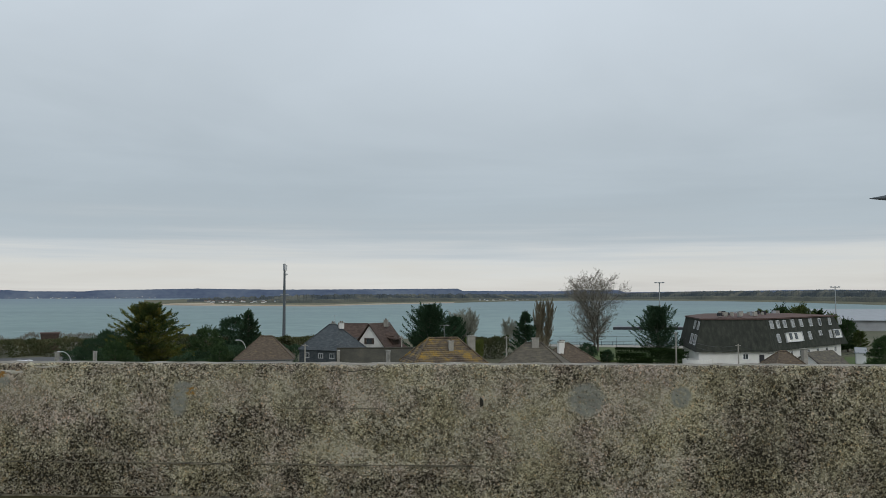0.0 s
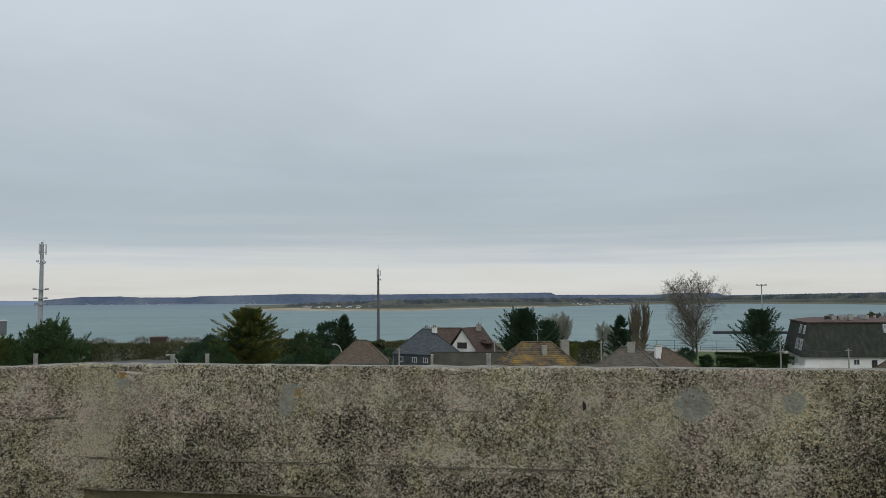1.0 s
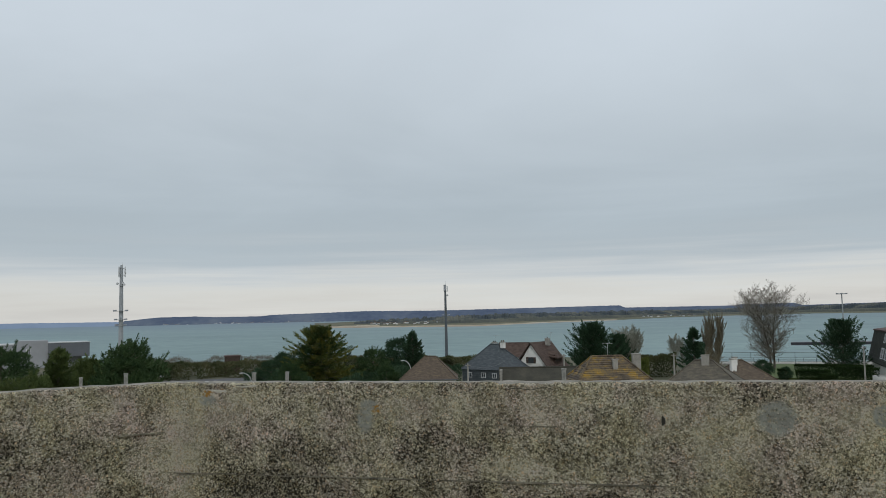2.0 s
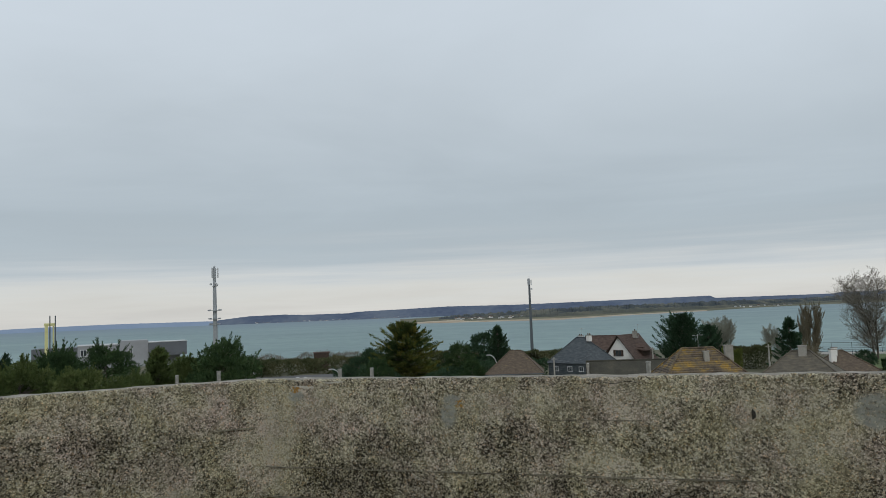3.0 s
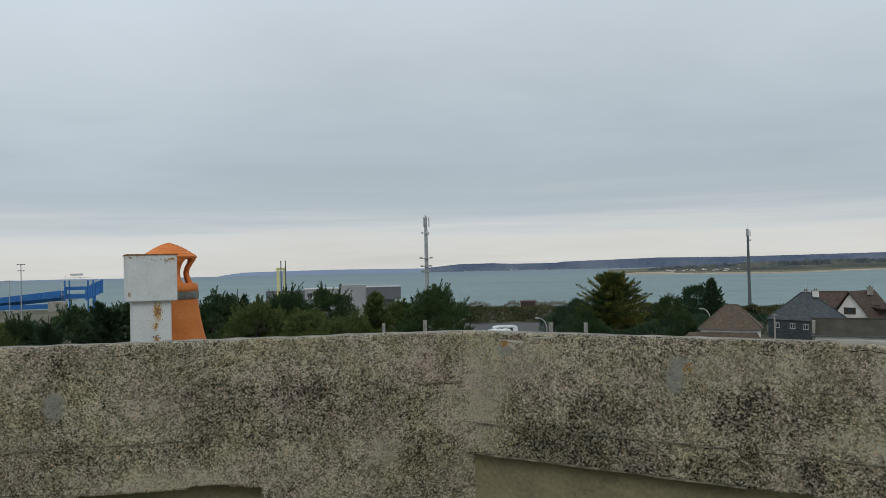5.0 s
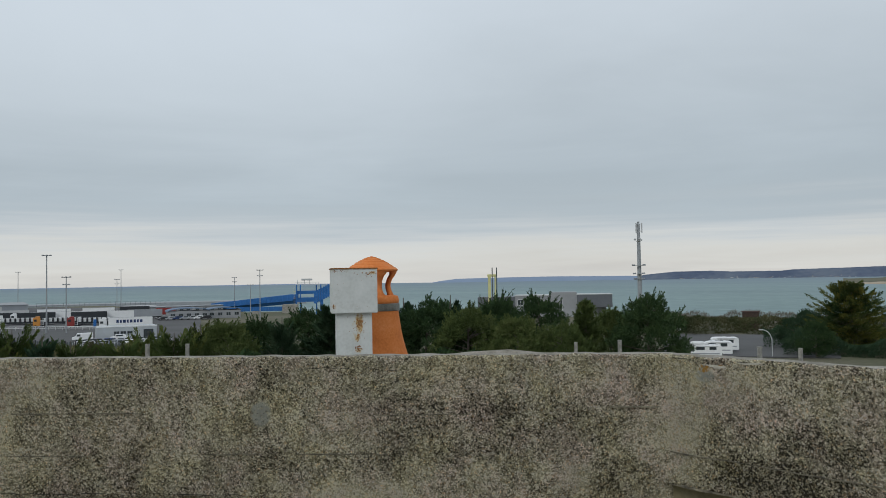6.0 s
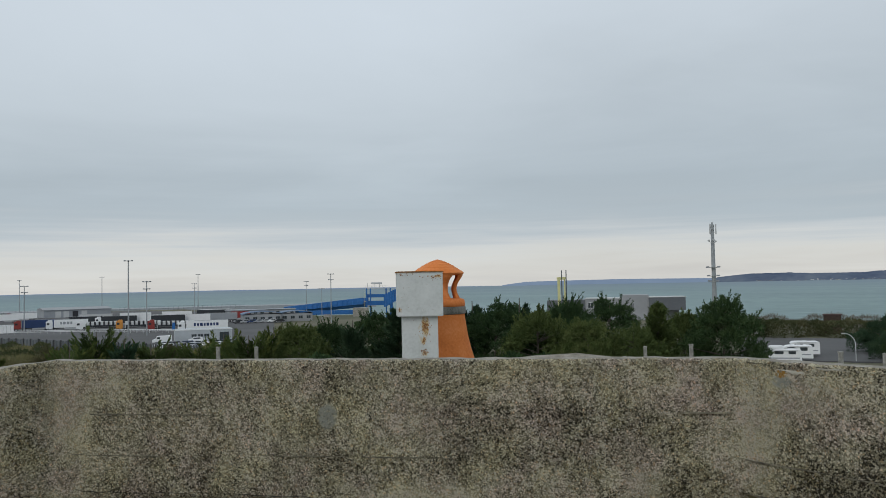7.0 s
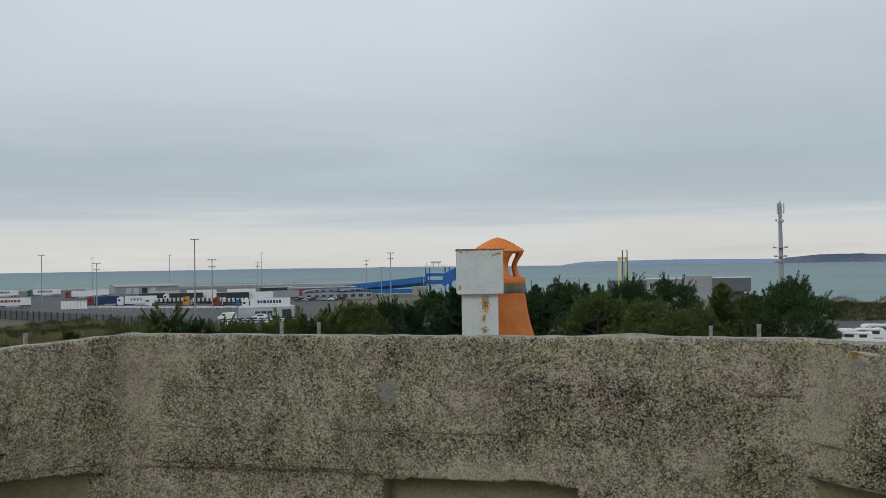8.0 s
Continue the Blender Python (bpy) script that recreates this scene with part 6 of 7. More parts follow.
# ---------------------------------------------------------------- apartment block with a mansard
def apartment():
    c1, c2, e = P(-17.2, 170, 0), P(-22.0, 177, 0), P(-26.4, 214, 0)
    f = P(-16.15, 196, 0)
    foot = [Vector((v.x, v.y)) for v in (c1, c2, e, f)]
    cen = sum(foot, Vector((0, 0))) / 4
    t = thing("apartment_block", (cen.x, cen.y, G), "white apartment block with a tall dark green mansard roof", "apartment building")
    pl = [v - cen for v in foot]

    def offset(pts, d):
        """Plan drawn in by d."""
        n, res = len(pts), []
        for i in range(n):
            a, b, c = pts[i - 1], pts[i], pts[(i + 1) % n]
            n1 = Vector((-(b - a).y, (b - a).x)).normalized()
            n2 = Vector((-(c - b).y, (c - b).x)).normalized()
            k = (n1 + n2).normalized()
            res.append(b + k * d / max(0.3, k.dot(n1)))
        return res

    area = sum(pl[i - 1].x * pl[i].y - pl[i].x * pl[i - 1].y for i in range(4))
    sg = 1 if area > 0 else -1
    low, hi_, base = pl, offset(pl, sg * 1.45), offset(pl, sg * 0.75)
    Z0, Z1, Z2 = 3.0, 9.15, 9.15
    part("wall", prism([tuple(v) for v in base], -0.3, Z0), M_WHITE_R, t)
    bm = bmesh.new()
    a = [bm.verts.new((*v, Z0 - 0.25)) for v in low]
    b = [bm.verts.new((*v, Z0)) for v in low]
    c = [bm.verts.new((*v, Z1)) for v in hi_]
    for i in range(4):
        j = (i + 1) % 4
        bm.faces.new((a[i], a[j], b[j], b[i]))
        bm.faces.new((b[i], b[j], c[j], c[i]))
    bm.faces.new(c)
    bm.faces.new(a[::-1])
    bmesh.ops.recalc_face_normals(bm, faces=bm.faces)
    part("mansard", bm, M_MANSARD, t, "dark green shingled mansard")
    lip = offset(pl, sg * 1.2)
    bm = prism([tuple(v) for v in lip], Z1, Z1 + 0.22)
    roof = part("flat_roof", bm, M_FLATROOF, t, "red-brown flat roof")
    inner = [v * 0.72 for v in lip]
    part("roof_deck", roof_solid([(*lip[0], Z1 + 0.24), (*lip[1], Z1 + 0.24), (*lip[2], Z1 + 0.24), (*lip[3], Z1 + 0.24)], [tuple(((lip[0] + lip[3]) / 2).lerp((lip[1] + lip[2]) / 2, 0.12)) + (Z1 + 1.0,), tuple(((lip[0] + lip[3]) / 2).lerp((lip[1] + lip[2]) / 2, 0.88)) + (Z1 + 1.0,)]), M_FLATROOF, t)

    def slope_window(i, s, f, w, h, glass=M_GLASS, depth=0.32, name="dormer_window"):
        """A box window in slope i, s metres along it, its middle at the share f of its height."""
        p0, p1 = low[i], low[(i + 1) % 4]
        q0, q1 = hi_[i], hi_[(i + 1) % 4]
        d = (p1 - p0).normalized()
        out = Vector((d.y, -d.x)) * sg
        o = p0 + d * s
        z = Z0 + (Z1 - Z0) * f
        back = -out * (1.45 * f)
        c = o + back
        ang = math.atan2(d.y, d.x)
        m = Matrix.Translation((c.x, c.y, z)) @ Matrix.Rotation(ang, 4, "Z")
        tilt = math.atan2(1.45, Z1 - Z0) * sg
        m = m @ Matrix.Rotation(-tilt if sg > 0 else tilt, 4, "X")
        y = -0.02 * sg
        bm = bmesh.new()
        fr = 0.13
        for p, sz in (((0, y, h / 2), (w + fr, depth, fr)), ((0, y, -h / 2), (w + fr, depth, fr)), ((-w / 2, y, 0), (fr, depth, h)), ((w / 2, y, 0), (fr, depth, h))):
            bmesh.ops.create_cube(bm, size=1, matrix=m @ Matrix.Translation(p) @ Matrix.Diagonal((*sz, 1)))
        wn_ = part(name, bm, M_LGREY, t, "white framed window in the mansard")
        bm = bmesh.new()
        bmesh.ops.create_cube(bm, size=1, matrix=m @ Matrix.Translation((0, y, 0)) @ Matrix.Diagonal((w - 0.05, depth * 0.4, h - 0.05, 1)))
        part("pane", bm, glass, wn_)
        return m, wn_

    curtain = surface("net_curtain_pane", [(0.36, (0.10, 0.11, 0.11)), (0.5, (0.27, 0.28, 0.275)), (0.62, (0.42, 0.43, 0.42))], 0.9, 5, 0.25, bump=0.0)
    # window front: from c2 (index 1) to e (index 2)
    Lf = (low[2] - low[1]).length
    r = random.Random(3)
    for k, s in enumerate((2.2, 5.2, 8.4, 12.4, 16.6, 21.6, 26.6, 32.2, 38.4)):
        if s < Lf - 1:
            slope_window(1, s, 0.82, 1.3, 1.55, curtain if k != 6 else M_GLASS)
    slope_window(1, 4.0, 0.36, 1.2, 1.7, curtain)
    slope_window(1, 19.6, 0.37, 1.3, 1.6, curtain)
    slope_window(1, 25.5, 0.43, 1.2, 1.0, curtain)
    slope_window(1, 31.0, 0.37, 1.4, 1.7, curtain)

    def loggia(s, w):
        m, fr = slope_window(1, s, 0.36, w, 1.9, M_WHITE_R, 0.5, "loggia")
        for x in (-w * 0.22, w * 0.1):
            bm = bmesh.new()
            bmesh.ops.create_cube(bm, size=1, matrix=m @ Matrix.Translation((x, -0.18 * sg, 0.2)) @ Matrix.Diagonal((1.0, 0.2, 1.3, 1)))
            part("pane", bm, M_GLASS, fr)

    loggia(11.5, 8.2)
    loggia(35.0, 4.0)
    # return side: index 3 (f to c1)
    Lr = (low[0] - low[3]).length
    for s in (3.0, 8.0):
        slope_window(3, Lr - s, 0.80, 1.5, 1.6, curtain)
        slope_window(3, Lr - s - 0.3, 0.33, 2.6, 2.0, curtain)
    # ground floor windows
    for i, ss in ((0, (9.8,)), (1, (6.0, 10.5, 15.0, 19.0, 24.0, 29.0, 34.0))):
        p0, p1 = base[i], base[(i + 1) % 4]
        d = (p1 - p0).normalized()
        o = Vector((d.y, -d.x)) * sg
        for s in ss:
            c = p0 + d * s + o * 0.02
            window(t, (c.x, c.y, 1.75), 1.2, 1.15, M_WHITE, (o.x, o.y))
    p0, d = base[0], (base[1] - base[0]).normalized()
    o = Vector((d.y, -d.x)) * sg
    c = p0 + d * 13.2 + o * 0.06
    part("door", block((c.x, c.y, 1.05), (1.0, 0.1, 2.1), math.degrees(math.atan2(d.y, d.x))), M_BLACK_P, t)
    # chimneys and vents on the roof
    for k in range(24):
        f = r.uniform(0.06, 0.92) if k > 6 else 0.04 + 0.05 * k
        g = r.uniform(0.25, 0.75)
        p = (lip[0].lerp(lip[3], f)).lerp(lip[1].lerp(lip[2], f), g)
        s = r.uniform(0.4, 1.1)
        part("roof_stack", block((p.x, p.y, Z1 + 1.05), (s, r.uniform(0.4, 0.8), r.uniform(0.5, 1.1)), r.uniform(0, 90), 0.03), r.choice([M_STONE_C, M_GREY_R, M_BLACK_P, M_STONE_C]), t)
    # curved balcony at the corner
    q = base[0]
    bm = lathe([(2.6, 0.15), (2.8, 0.2), (2.8, 1.1), (2.65, 1.1), (2.65, 0.25)], 28)
    bmesh.ops.translate(bm, verts=bm.verts, vec=(q.x - 0.2, q.y + 0.6, 0.2))
    part("balcony", bm, M_WHITE_R, t)


apartment()

# lawn, promenade railing, jetty
def pad(name, pts, z, mat, label, cat):
    tagged(part(name, prism([(p.x, p.y) for p in pts], G - 0.2, z), mat), label, cat, kind="structure")


pad("lawn", [P(-10.4, 178), P(-10.4, 222), P(-16.6, 222), P(-16.9, 178)], G + 0.22, M_GRASS, "mown green lawn", "lawn")
pad("lawn", [P(-26.2, 150), P(-26.2, 205), P(-31, 205), P(-31, 150)], G + 0.22, M_GRASS, "mown green lawn", "lawn")
pad("promenade", [P(-5, 224), P(-5, 233), P(-17, 233), P(-17, 224)], G + 0.25, M_STONE_C, "pale paved promenade along the water", "promenade")
pad("car_park", [P(20.5, 150), P(20.5, 205), P(31.0, 205), P(31.5, 150)], G + 0.25, M_ASPHALT, "grey asphalt car park", "car park")
pad("port_yard", [P(63, 208), P(63, 460), P(72, 580), P(93, 560), P(97, 330), P(84, 318), P(77, 226), P(72, 190), P(68, 175)], G + 0.25, M_ASPHALT, "wide asphalt lorry yard of the port", "port yard")


def railing(name, pts, h, gap, label, mat, bars=3, thick=0.05):
    base = pts[0]
    t = thing(name, base, label, "fence")
    for a, b in zip(pts, pts[1:]):
        n = max(1, int((b - a).length / gap))
        for i in range(n):
            p = a.lerp(b, i / n) - base
            part("post", tube((p.x, p.y, 0), (p.x, p.y, h), thick, seg=5), mat, t)
        for k in range(bars):
            z = h * (0.35 + 0.62 * k / max(1, bars - 1))
            part("rail", tube(a - base + Vector((0, 0, z)), b - base + Vector((0, 0, z)), thick * 0.7, seg=5), mat, t)


railing("promenade_railing", [P(a, 228, G + 0.2) for a in (-4.8, -8, -11, -14, -17)], 1.3, 2.6, "thin grey metal railing along the promenade", M_MAST_D)
railing("court_fence", [P(a, 214, G + 0.2) for a in (-3.6, -7, -10.5, -13.5)], 3.4, 4.2, "tall thin wire-mesh court fence", M_MAST_D, 2)
tagged(part("jetty", prism([(p.x, p.y) for p in (P(-11.8, 412), P(-11.8, 420), P(-18, 430), P(-18, 420))], SEA - 2, SEA + 1.3), M_BLACK_P), "dark low stone jetty in the water", "jetty", kind="structure")
for az, d, l in ((-27.6, 460, 30), (-29.5, 380, 36)):
    t = thing("large_shed", P(az, d), "large grey low-pitched shed", "shed", turn=az + 20)
    part("wall", prism([(-l, -14), (l, -14), (l, 14), (-l, 14)], -0.3, 4.2), M_HALL_L, t)
    part("roof", roof_solid([(-l - 1, -15, 4.2), (l + 1, -15, 4.2), (l + 1, 15, 4.2), (-l - 1, 15, 4.2)], [(-l - 1, 0, 7.0), (l + 1, 0, 7.0)]), M_GREY_R, t)
t = thing("white_hut", P(-27.1, 186), "small white hut with a pitched roof", "hut", turn=-20)
part("wall", prism([(-0.9, -1.0), (0.9, -1.0), (0.9, 1.0), (-0.9, 1.0)], -0.2, 2.5), M_LGREY, t)
part("roof", roof_solid([(-1.1, -1.2, 2.5), (1.1, -1.2, 2.5), (1.1, 1.2, 2.5), (-1.1, 1.2, 2.5)], [(-1.1, 0, 3.5), (1.1, 0, 3.5)]), M_GREY_R, t)
t = thing("brown_hut", P(25.75, 224), "small dark brown timber hut in the shrubs", "hut", turn=25)
part("wall", prism([(-2.0, -1.4), (2.0, -1.4), (2.0, 1.4), (-2.0, 1.4)], -0.2, 4.7), M_TIMBER, t)
part("roof", block((0, 0, 4.8), (4.4, 3.2, 0.25)), M_FLATROOF, t)


# ---------------------------------------------------------------- masts and lamps
def antenna_mast():
    p = P(32.82, 240)
    t = thing("antenna_mast", p, "tall grey tapered mast with antennas and floodlights", "mast")
    H = 29.4
    part("pole", tube((0, 0, 0), (0, 0, H), 0.75, 0.42, 14), M_MAST, t)
    part("top_section", tube((0, 0, H - 0.1), (0, 0, H + 0.6), 0.3, 0.3, 10), M_MAST, t)
    for k in range(3):
        a = 2.1 * k + 0.4
        x, y = 0.95 * math.cos(a), 0.95 * math.sin(a)
        an = part("panel_antenna", block((x, y, H - 1.3), (0.34, 0.34, 2.9), math.degrees(a), 0.05), M_LGREY, t)
        part("bracket", tube((0, 0, H - 0.4), (x, y, H - 0.4), 0.06, seg=5), M_GALV, an)
        part("bracket", tube((0, 0, H - 2.2), (x, y, H - 2.2), 0.06, seg=5), M_GALV, an)
    part("spike", tube((0.3, 0, H), (0.3, 0, H + 1.3), 0.05, 0.02, 5), M_GALV, t)
    for x in (0.75, -0.9, 1.15):
        part("dish", tube((x, -0.35, H - 3.6 - abs(x)), (x, -0.7, H - 3.6 - abs(x)), 0.32, 0.3, 12), M_LGREY, t)
    for z, w in ((H - 5.2, 0.9), (17.3, 1.75), (14.9, 1.5), (13.4, 1.3)):
        part("platform", tube((0, 0, z), (0, 0, z + 0.14), w * 0.8, w * 0.8, 12), M_GALV, t)
        if z < 20:
            for s in (-1, 1):
                fl = part("floodlight", block((s * w, -0.2, z + 0.2), (0.8, 0.6, 0.42), 12 * s, 0.05), M_GREY_R, t)
                part("arm", tube((0, 0, z + 0.05), (s * w, -0.2, z + 0.05), 0.07, seg=5), M_GALV, fl)


antenna_mast()


def pole_mast():
    p = P(11.05, 250)
    t = thing("antenna_pole", p, "tall dark slender pole with a sensor head", "mast")
    H = 22.0
    part("pole", tube((0, 0, 0), (0, 0, H), 0.52, 0.30, 12), M_MAST_D, t)
    part("sensor_head", block((-0.1, 0, H + 0.6), (0.75, 0.6, 2.1), 15, 0.08), M_GREY_R, t)
    part("panel_antenna", block((0.62, 0, H + 0.4), (0.3, 0.3, 1.7), 0, 0.04), M_LGREY, t)
    part("spike", tube((0.1, 0, H + 1.5), (0.1, 0, H + 3.0), 0.05, 0.02, 5), M_GALV, t)
    part("dish", tube((0.7, -0.2, H - 1.6), (0.7, -0.6, H - 1.6), 0.3, 0.28, 12), M_LGREY, t)
    for s in (-0.8, 0.9):
        part("floodlight", block((s, 0, 14.4), (0.7, 0.4, 0.3), 0, 0.04), M_GREY_R, t)
    part("arm", tube((-0.8, 0, 14.3), (0.9, 0, 14.3), 0.06, seg=5), M_GALV, t)


pole_mast()


def lamp_mast(az, d, top, heads=4, two_tier=False, mat=None, label="tall grey lamp mast over the port yard", group="lamp masts of the port"):
    t = thing("lamp_mast", P(az, d), label, "lamp mast", group, turn=az)
    H = top - G
    part("pole", tube((0, 0, 0), (0, 0, H), 0.009 * H + 0.06, 0.005 * H + 0.05, 10), mat or M_MAST, t)
    for z in ((H, H - 2.2) if two_tier else (H,)):
        w = 1.05 if z == H else 0.8
        part("crossbar", tube((-w, 0, z), (w, 0, z), 0.11, seg=6), M_MAST, t)
        for i in range(heads):
            x = -w + 2 * w * i / (heads - 1)
            part("lamp_head", block((x, -0.25, z + 0.05), (0.6, 0.75, 0.34), 0, 0.06), M_GREY_R, t)
    return t


for az, d, el, tt in ((81.72, 400, 0.94, False), (78.80, 560, 0.74, False), (78.50, 318, 0.37, True), (74.03, 500, 0.88, False), (72.40, 266, 1.93, False), (71.27, 264, 0.54, True), (68.28, 430, 0.35, True), (68.04, 520, 0.97, False), (60.82, 440, 0.37, True), (59.11, 320, 0.86, True), (59.75, 340, -0.15, False)):
    lamp_mast(az, d, EYE + d * math.tan(radians(el)), 3, tt)
lamp_mast(-14.92, 230, EYE + 230 * math.tan(radians(0.84)), 3, False, label="tall floodlight mast beside the sports court", group="floodlights of the sports ground")
lamp_mast(-25.77, 262, EYE + 262 * math.tan(radians(0.5)), 3, False, label="tall floodlight mast behind the evergreens", group="floodlights of the sports ground")


def street_lamp(az, d, top, reach, side):
    t = thing("street_lamp", P(az, d), "white curved street lamp by the car park", "street lamp", "street lamps", turn=az)
    H = top - G
    bm = bmesh.new()
    pts = [Vector((0, 0, 0)), Vector((0, 0, H * 0.6))] + [Vector((side * reach * (1 - math.cos(a)) * 0.9, 0, H * 0.6 + H * 0.4 * math.sin(a))) for a in np.linspace(0.15, 1.5, 9)]
    for a, b in zip(pts, pts[1:]):
        rod(bm, a, b, 0.06, 0.055, 8)
    part("pole", bm, M_LGREY, t)
    e = pts[-1]
    part("lamp_head", block((e.x + side * 0.3, 0, e.z + 0.02), (0.75, 0.3, 0.16), 0, 0.05), M_LGREY, t)
    return t


street_lamp(24.5, 150, 9.25, 1.7, -1)
street_lamp(13.55, 152, 10.5, 1.5, -1)
lamp = thing("lantern_lamp", P(30.3, 150), "thin dark post lamp with a round head", "street lamp")
part("pole", tube((0, 0, 0), (0, 0, 4.6), 0.06, 0.05, 8), M_MAST_D, lamp)
part("lamp_head", lathe([(0.1, 4.55), (0.36, 4.75), (0.34, 4.85), (0.05, 5.0)], 14), M_LGREY, lamp)


def utility_pole(az, d, top, label="grey concrete utility pole among the houses"):
    t = thing("utility_pole", P(az, d), label, "utility pole", "utility poles", turn=az)
    part("pole", tube((0, 0, 0), (0, 0, top - G), 0.16, 0.11, 8), M_STONE_C, t)
    part("crossarm", block((0, 0, top - G - 0.3), (0.9, 0.12, 0.12)), M_STONE_C, t)
    return P(az, d, top - 0.3)


w0 = utility_pole(-15.95, 168, 11.4)
w1 = utility_pole(-19.9, 150, 10.2)
utility_pole(-4.45, 140, 11.6)
w3 = utility_pole(9.6, 140, 10.4)
utility_pole(2.9, 150, 11.2)


def cable(a, b, sag):
    bm = bmesh.new()
    prev = a
    for i in range(1, 11):
        f = i / 10
        p = a.lerp(b, f) - Vector((0, 0, sag * 4 * f * (1 - f)))
        rod(bm, prev, p, 0.022, seg=4)
        prev = p
    tagged(part("overhead_cable", bm, M_BLACK_P), "thin black overhead cable between poles", "cable", "overhead cables")


cable(w0, w1, 1.2)
cable(w0 - Vector((0, 0, 0.5)), w1 - Vector((0, 0, 0.6)), 1.5)
cable(w1, P(-27, 150, 9.2), 1.3)
cable(w3, P(7.0, 160, 9.6), 0.8)


# ---------------------------------------------------------------- grey hall with yellow pylon
def hall():
    d = 300
    c = P(39.3, d)
    t = thing("grey_hall", c, "modern grey and white building with a projecting box", "building", turn=39.3)
    k = lambda az: -math.tan(radians(az - 39.3)) * d

    def slab(name, a0, a1, z0, z1, y0, y1, mat, label=""):
        x0, x1 = k(a0), k(a1)
        return part(name, block(((x0 + x1) / 2, (y0 + y1) / 2, (z0 + z1) / 2 - G), (abs(x1 - x0), y1 - y0, z1 - z0), 0, 0.05), mat, t, label)

    slab("wing", 44.0, 41.3, G, 11.9, 0, 14, M_HALL)
    slab("main_block", 41.35, 38.8, G, 12.2, -1, 14, M_HALL_L)
    slab("roof_edge", 41.4, 38.75, 12.2, 12.5, -1.3, 14.2, M_LGREY)
    slab("tower_block", 38.85, 37.1, G, 13.45, -2, 14, M_HALL_L, "taller light grey block")
    slab("cantilever_box", 37.1, 34.72, 7.9, 12.5, -3, 10, M_HALL, "projecting dark grey box")
    slab("roof_edge", 37.15, 34.68, 12.5, 12.75, -3.2, 10.2, M_LGREY)
    slab("undercroft", 37.1, 35.1, G - 0.2, 7.9, 1, 10, M_HALL_L)
    for a in (41.0, 40.3, 39.6):
        window(t, (k(a), -1.02, 9.9 - G), 2.0, 2.2, M_WHITE)
    window(t, (k(38.2), -2.02, 9.0 - G), 1.1, 3.6, M_WHITE)
    for i in range(9):
        x = k(37.05) + (k(34.75) - k(37.05)) * (i + 0.5) / 9
        part("cladding_rib", block((x, -3.06, 10.2 - G), (0.10, 0.10, 4.4)), M_HALL, t)
    y = thing("yellow_pylon", P(43.15, 296), "pale yellow pylon with two dark poles", "pylon", turn=43)
    part("column", block((0, 0, 7.9), (1.0, 1.0, 15.8), 0, 0.05), M_YELLOW, y)
    part("head", block((0.9, 0, 15.4), (3.2, 0.8, 0.9), 0, 0.05), M_YELLOW, y)
    part("column", block((2.1, 0.2, 7.6), (0.5, 0.7, 15.2), 0, 0.05), M_YELLOW, y)
    for x in (1.05, 2.65):
        part("pole", tube((x, -0.3, 0), (x, -0.3, 18.3), 0.2, 0.18, 8), M_MAST_D, y)


hall()


# ---------------------------------------------------------------- vehicles
def wheel(parent, x, y, r=0.5):
    w = part("wheel", tube((x, y - 0.14, r), (x, y + 0.14, r), r, seg=14), M_TYRE, parent)
    part("rim", tube((x, y - 0.16, r), (x, y + 0.16, r), r * 0.55, seg=10), M_SILVER, w)


def trailer(t, L, mat, x0=0.0, bars=None, seed=0, bar_mat=None):
    body = part("trailer_box", block((x0, 0, 2.55), (L, 2.5, 2.8), 0, 0.06), mat, t)
    part("roof_rail", block((x0, -1.22, 3.97), (L, 0.08, 0.08)), M_SILVER, body)
    part("chassis", block((x0, 0, 1.0), (L * 0.96, 1.0, 0.25)), M_BLACK_P, t)
    part("side_skirt", block((x0, -1.18, 0.85), (L * 0.4, 0.06, 0.5)), M_SILVER, t)
    for x in (x0 + L * 0.22, x0 + L * 0.32, x0 + L * 0.42):
        wheel(t, x, -1.1)
    part("landing_leg", block((x0 - L * 0.22, -0.9, 0.6), (0.15, 0.15, 1.0)), M_BLACK_P, t)
    if bars:
        r = random.Random(seed)
        x = x0 - L * 0.32
        for i in range(bars):
            w = r.uniform(0.5, 1.0)
            part("bar_marking", block((x + w / 2, -1.262, 2.75), (w, 0.02, 0.9)), bar_mat or M_NAVY, body)
            x += w + 0.3


def cab(t, x, mat):
    c = part("cab", block((x, 0, 2.1), (2.2, 2.45, 2.7), 0, 0.18), mat, t)
    part("windscreen", block((x - 1.06, 0, 2.55), (0.12, 2.1, 0.9), 0, 0.03), M_GLASS, c)
    part("side_window", block((x - 0.35, -1.2, 2.55), (0.9, 0.1, 0.75), 0, 0.03), M_GLASS, c)
    part("roof_spoiler", block((x + 0.3, 0, 3.6), (1.5, 2.2, 0.5), 0, 0.15), mat, c)
    part("bumper", block((x - 1.0, 0, 0.7), (0.5, 2.4, 0.5), 0, 0.06), M_BLACK_P, c)
    wheel(t, x - 0.4, -1.1)
    wheel(t, x + 2.0, -1.1)
    part("tractor_chassis", block((x + 1.4, 0, 0.95), (3.4, 0.9, 0.3)), M_BLACK_P, t)


def lorry(az, d, L, tm, cm, label, bars=None, seed=0, turn=0.0, bar_mat=None):
    t = thing("lorry" if cm else "lorry_trailer", P(az, d, G + 0.25), label, "lorry", "lorries in the port yard", turn=az + turn)
    trailer(t, L, tm, 1.5, bars, seed, bar_mat)
    if cm:
        cab(t, 1.5 - L / 2 - 1.5, cm)
    return t


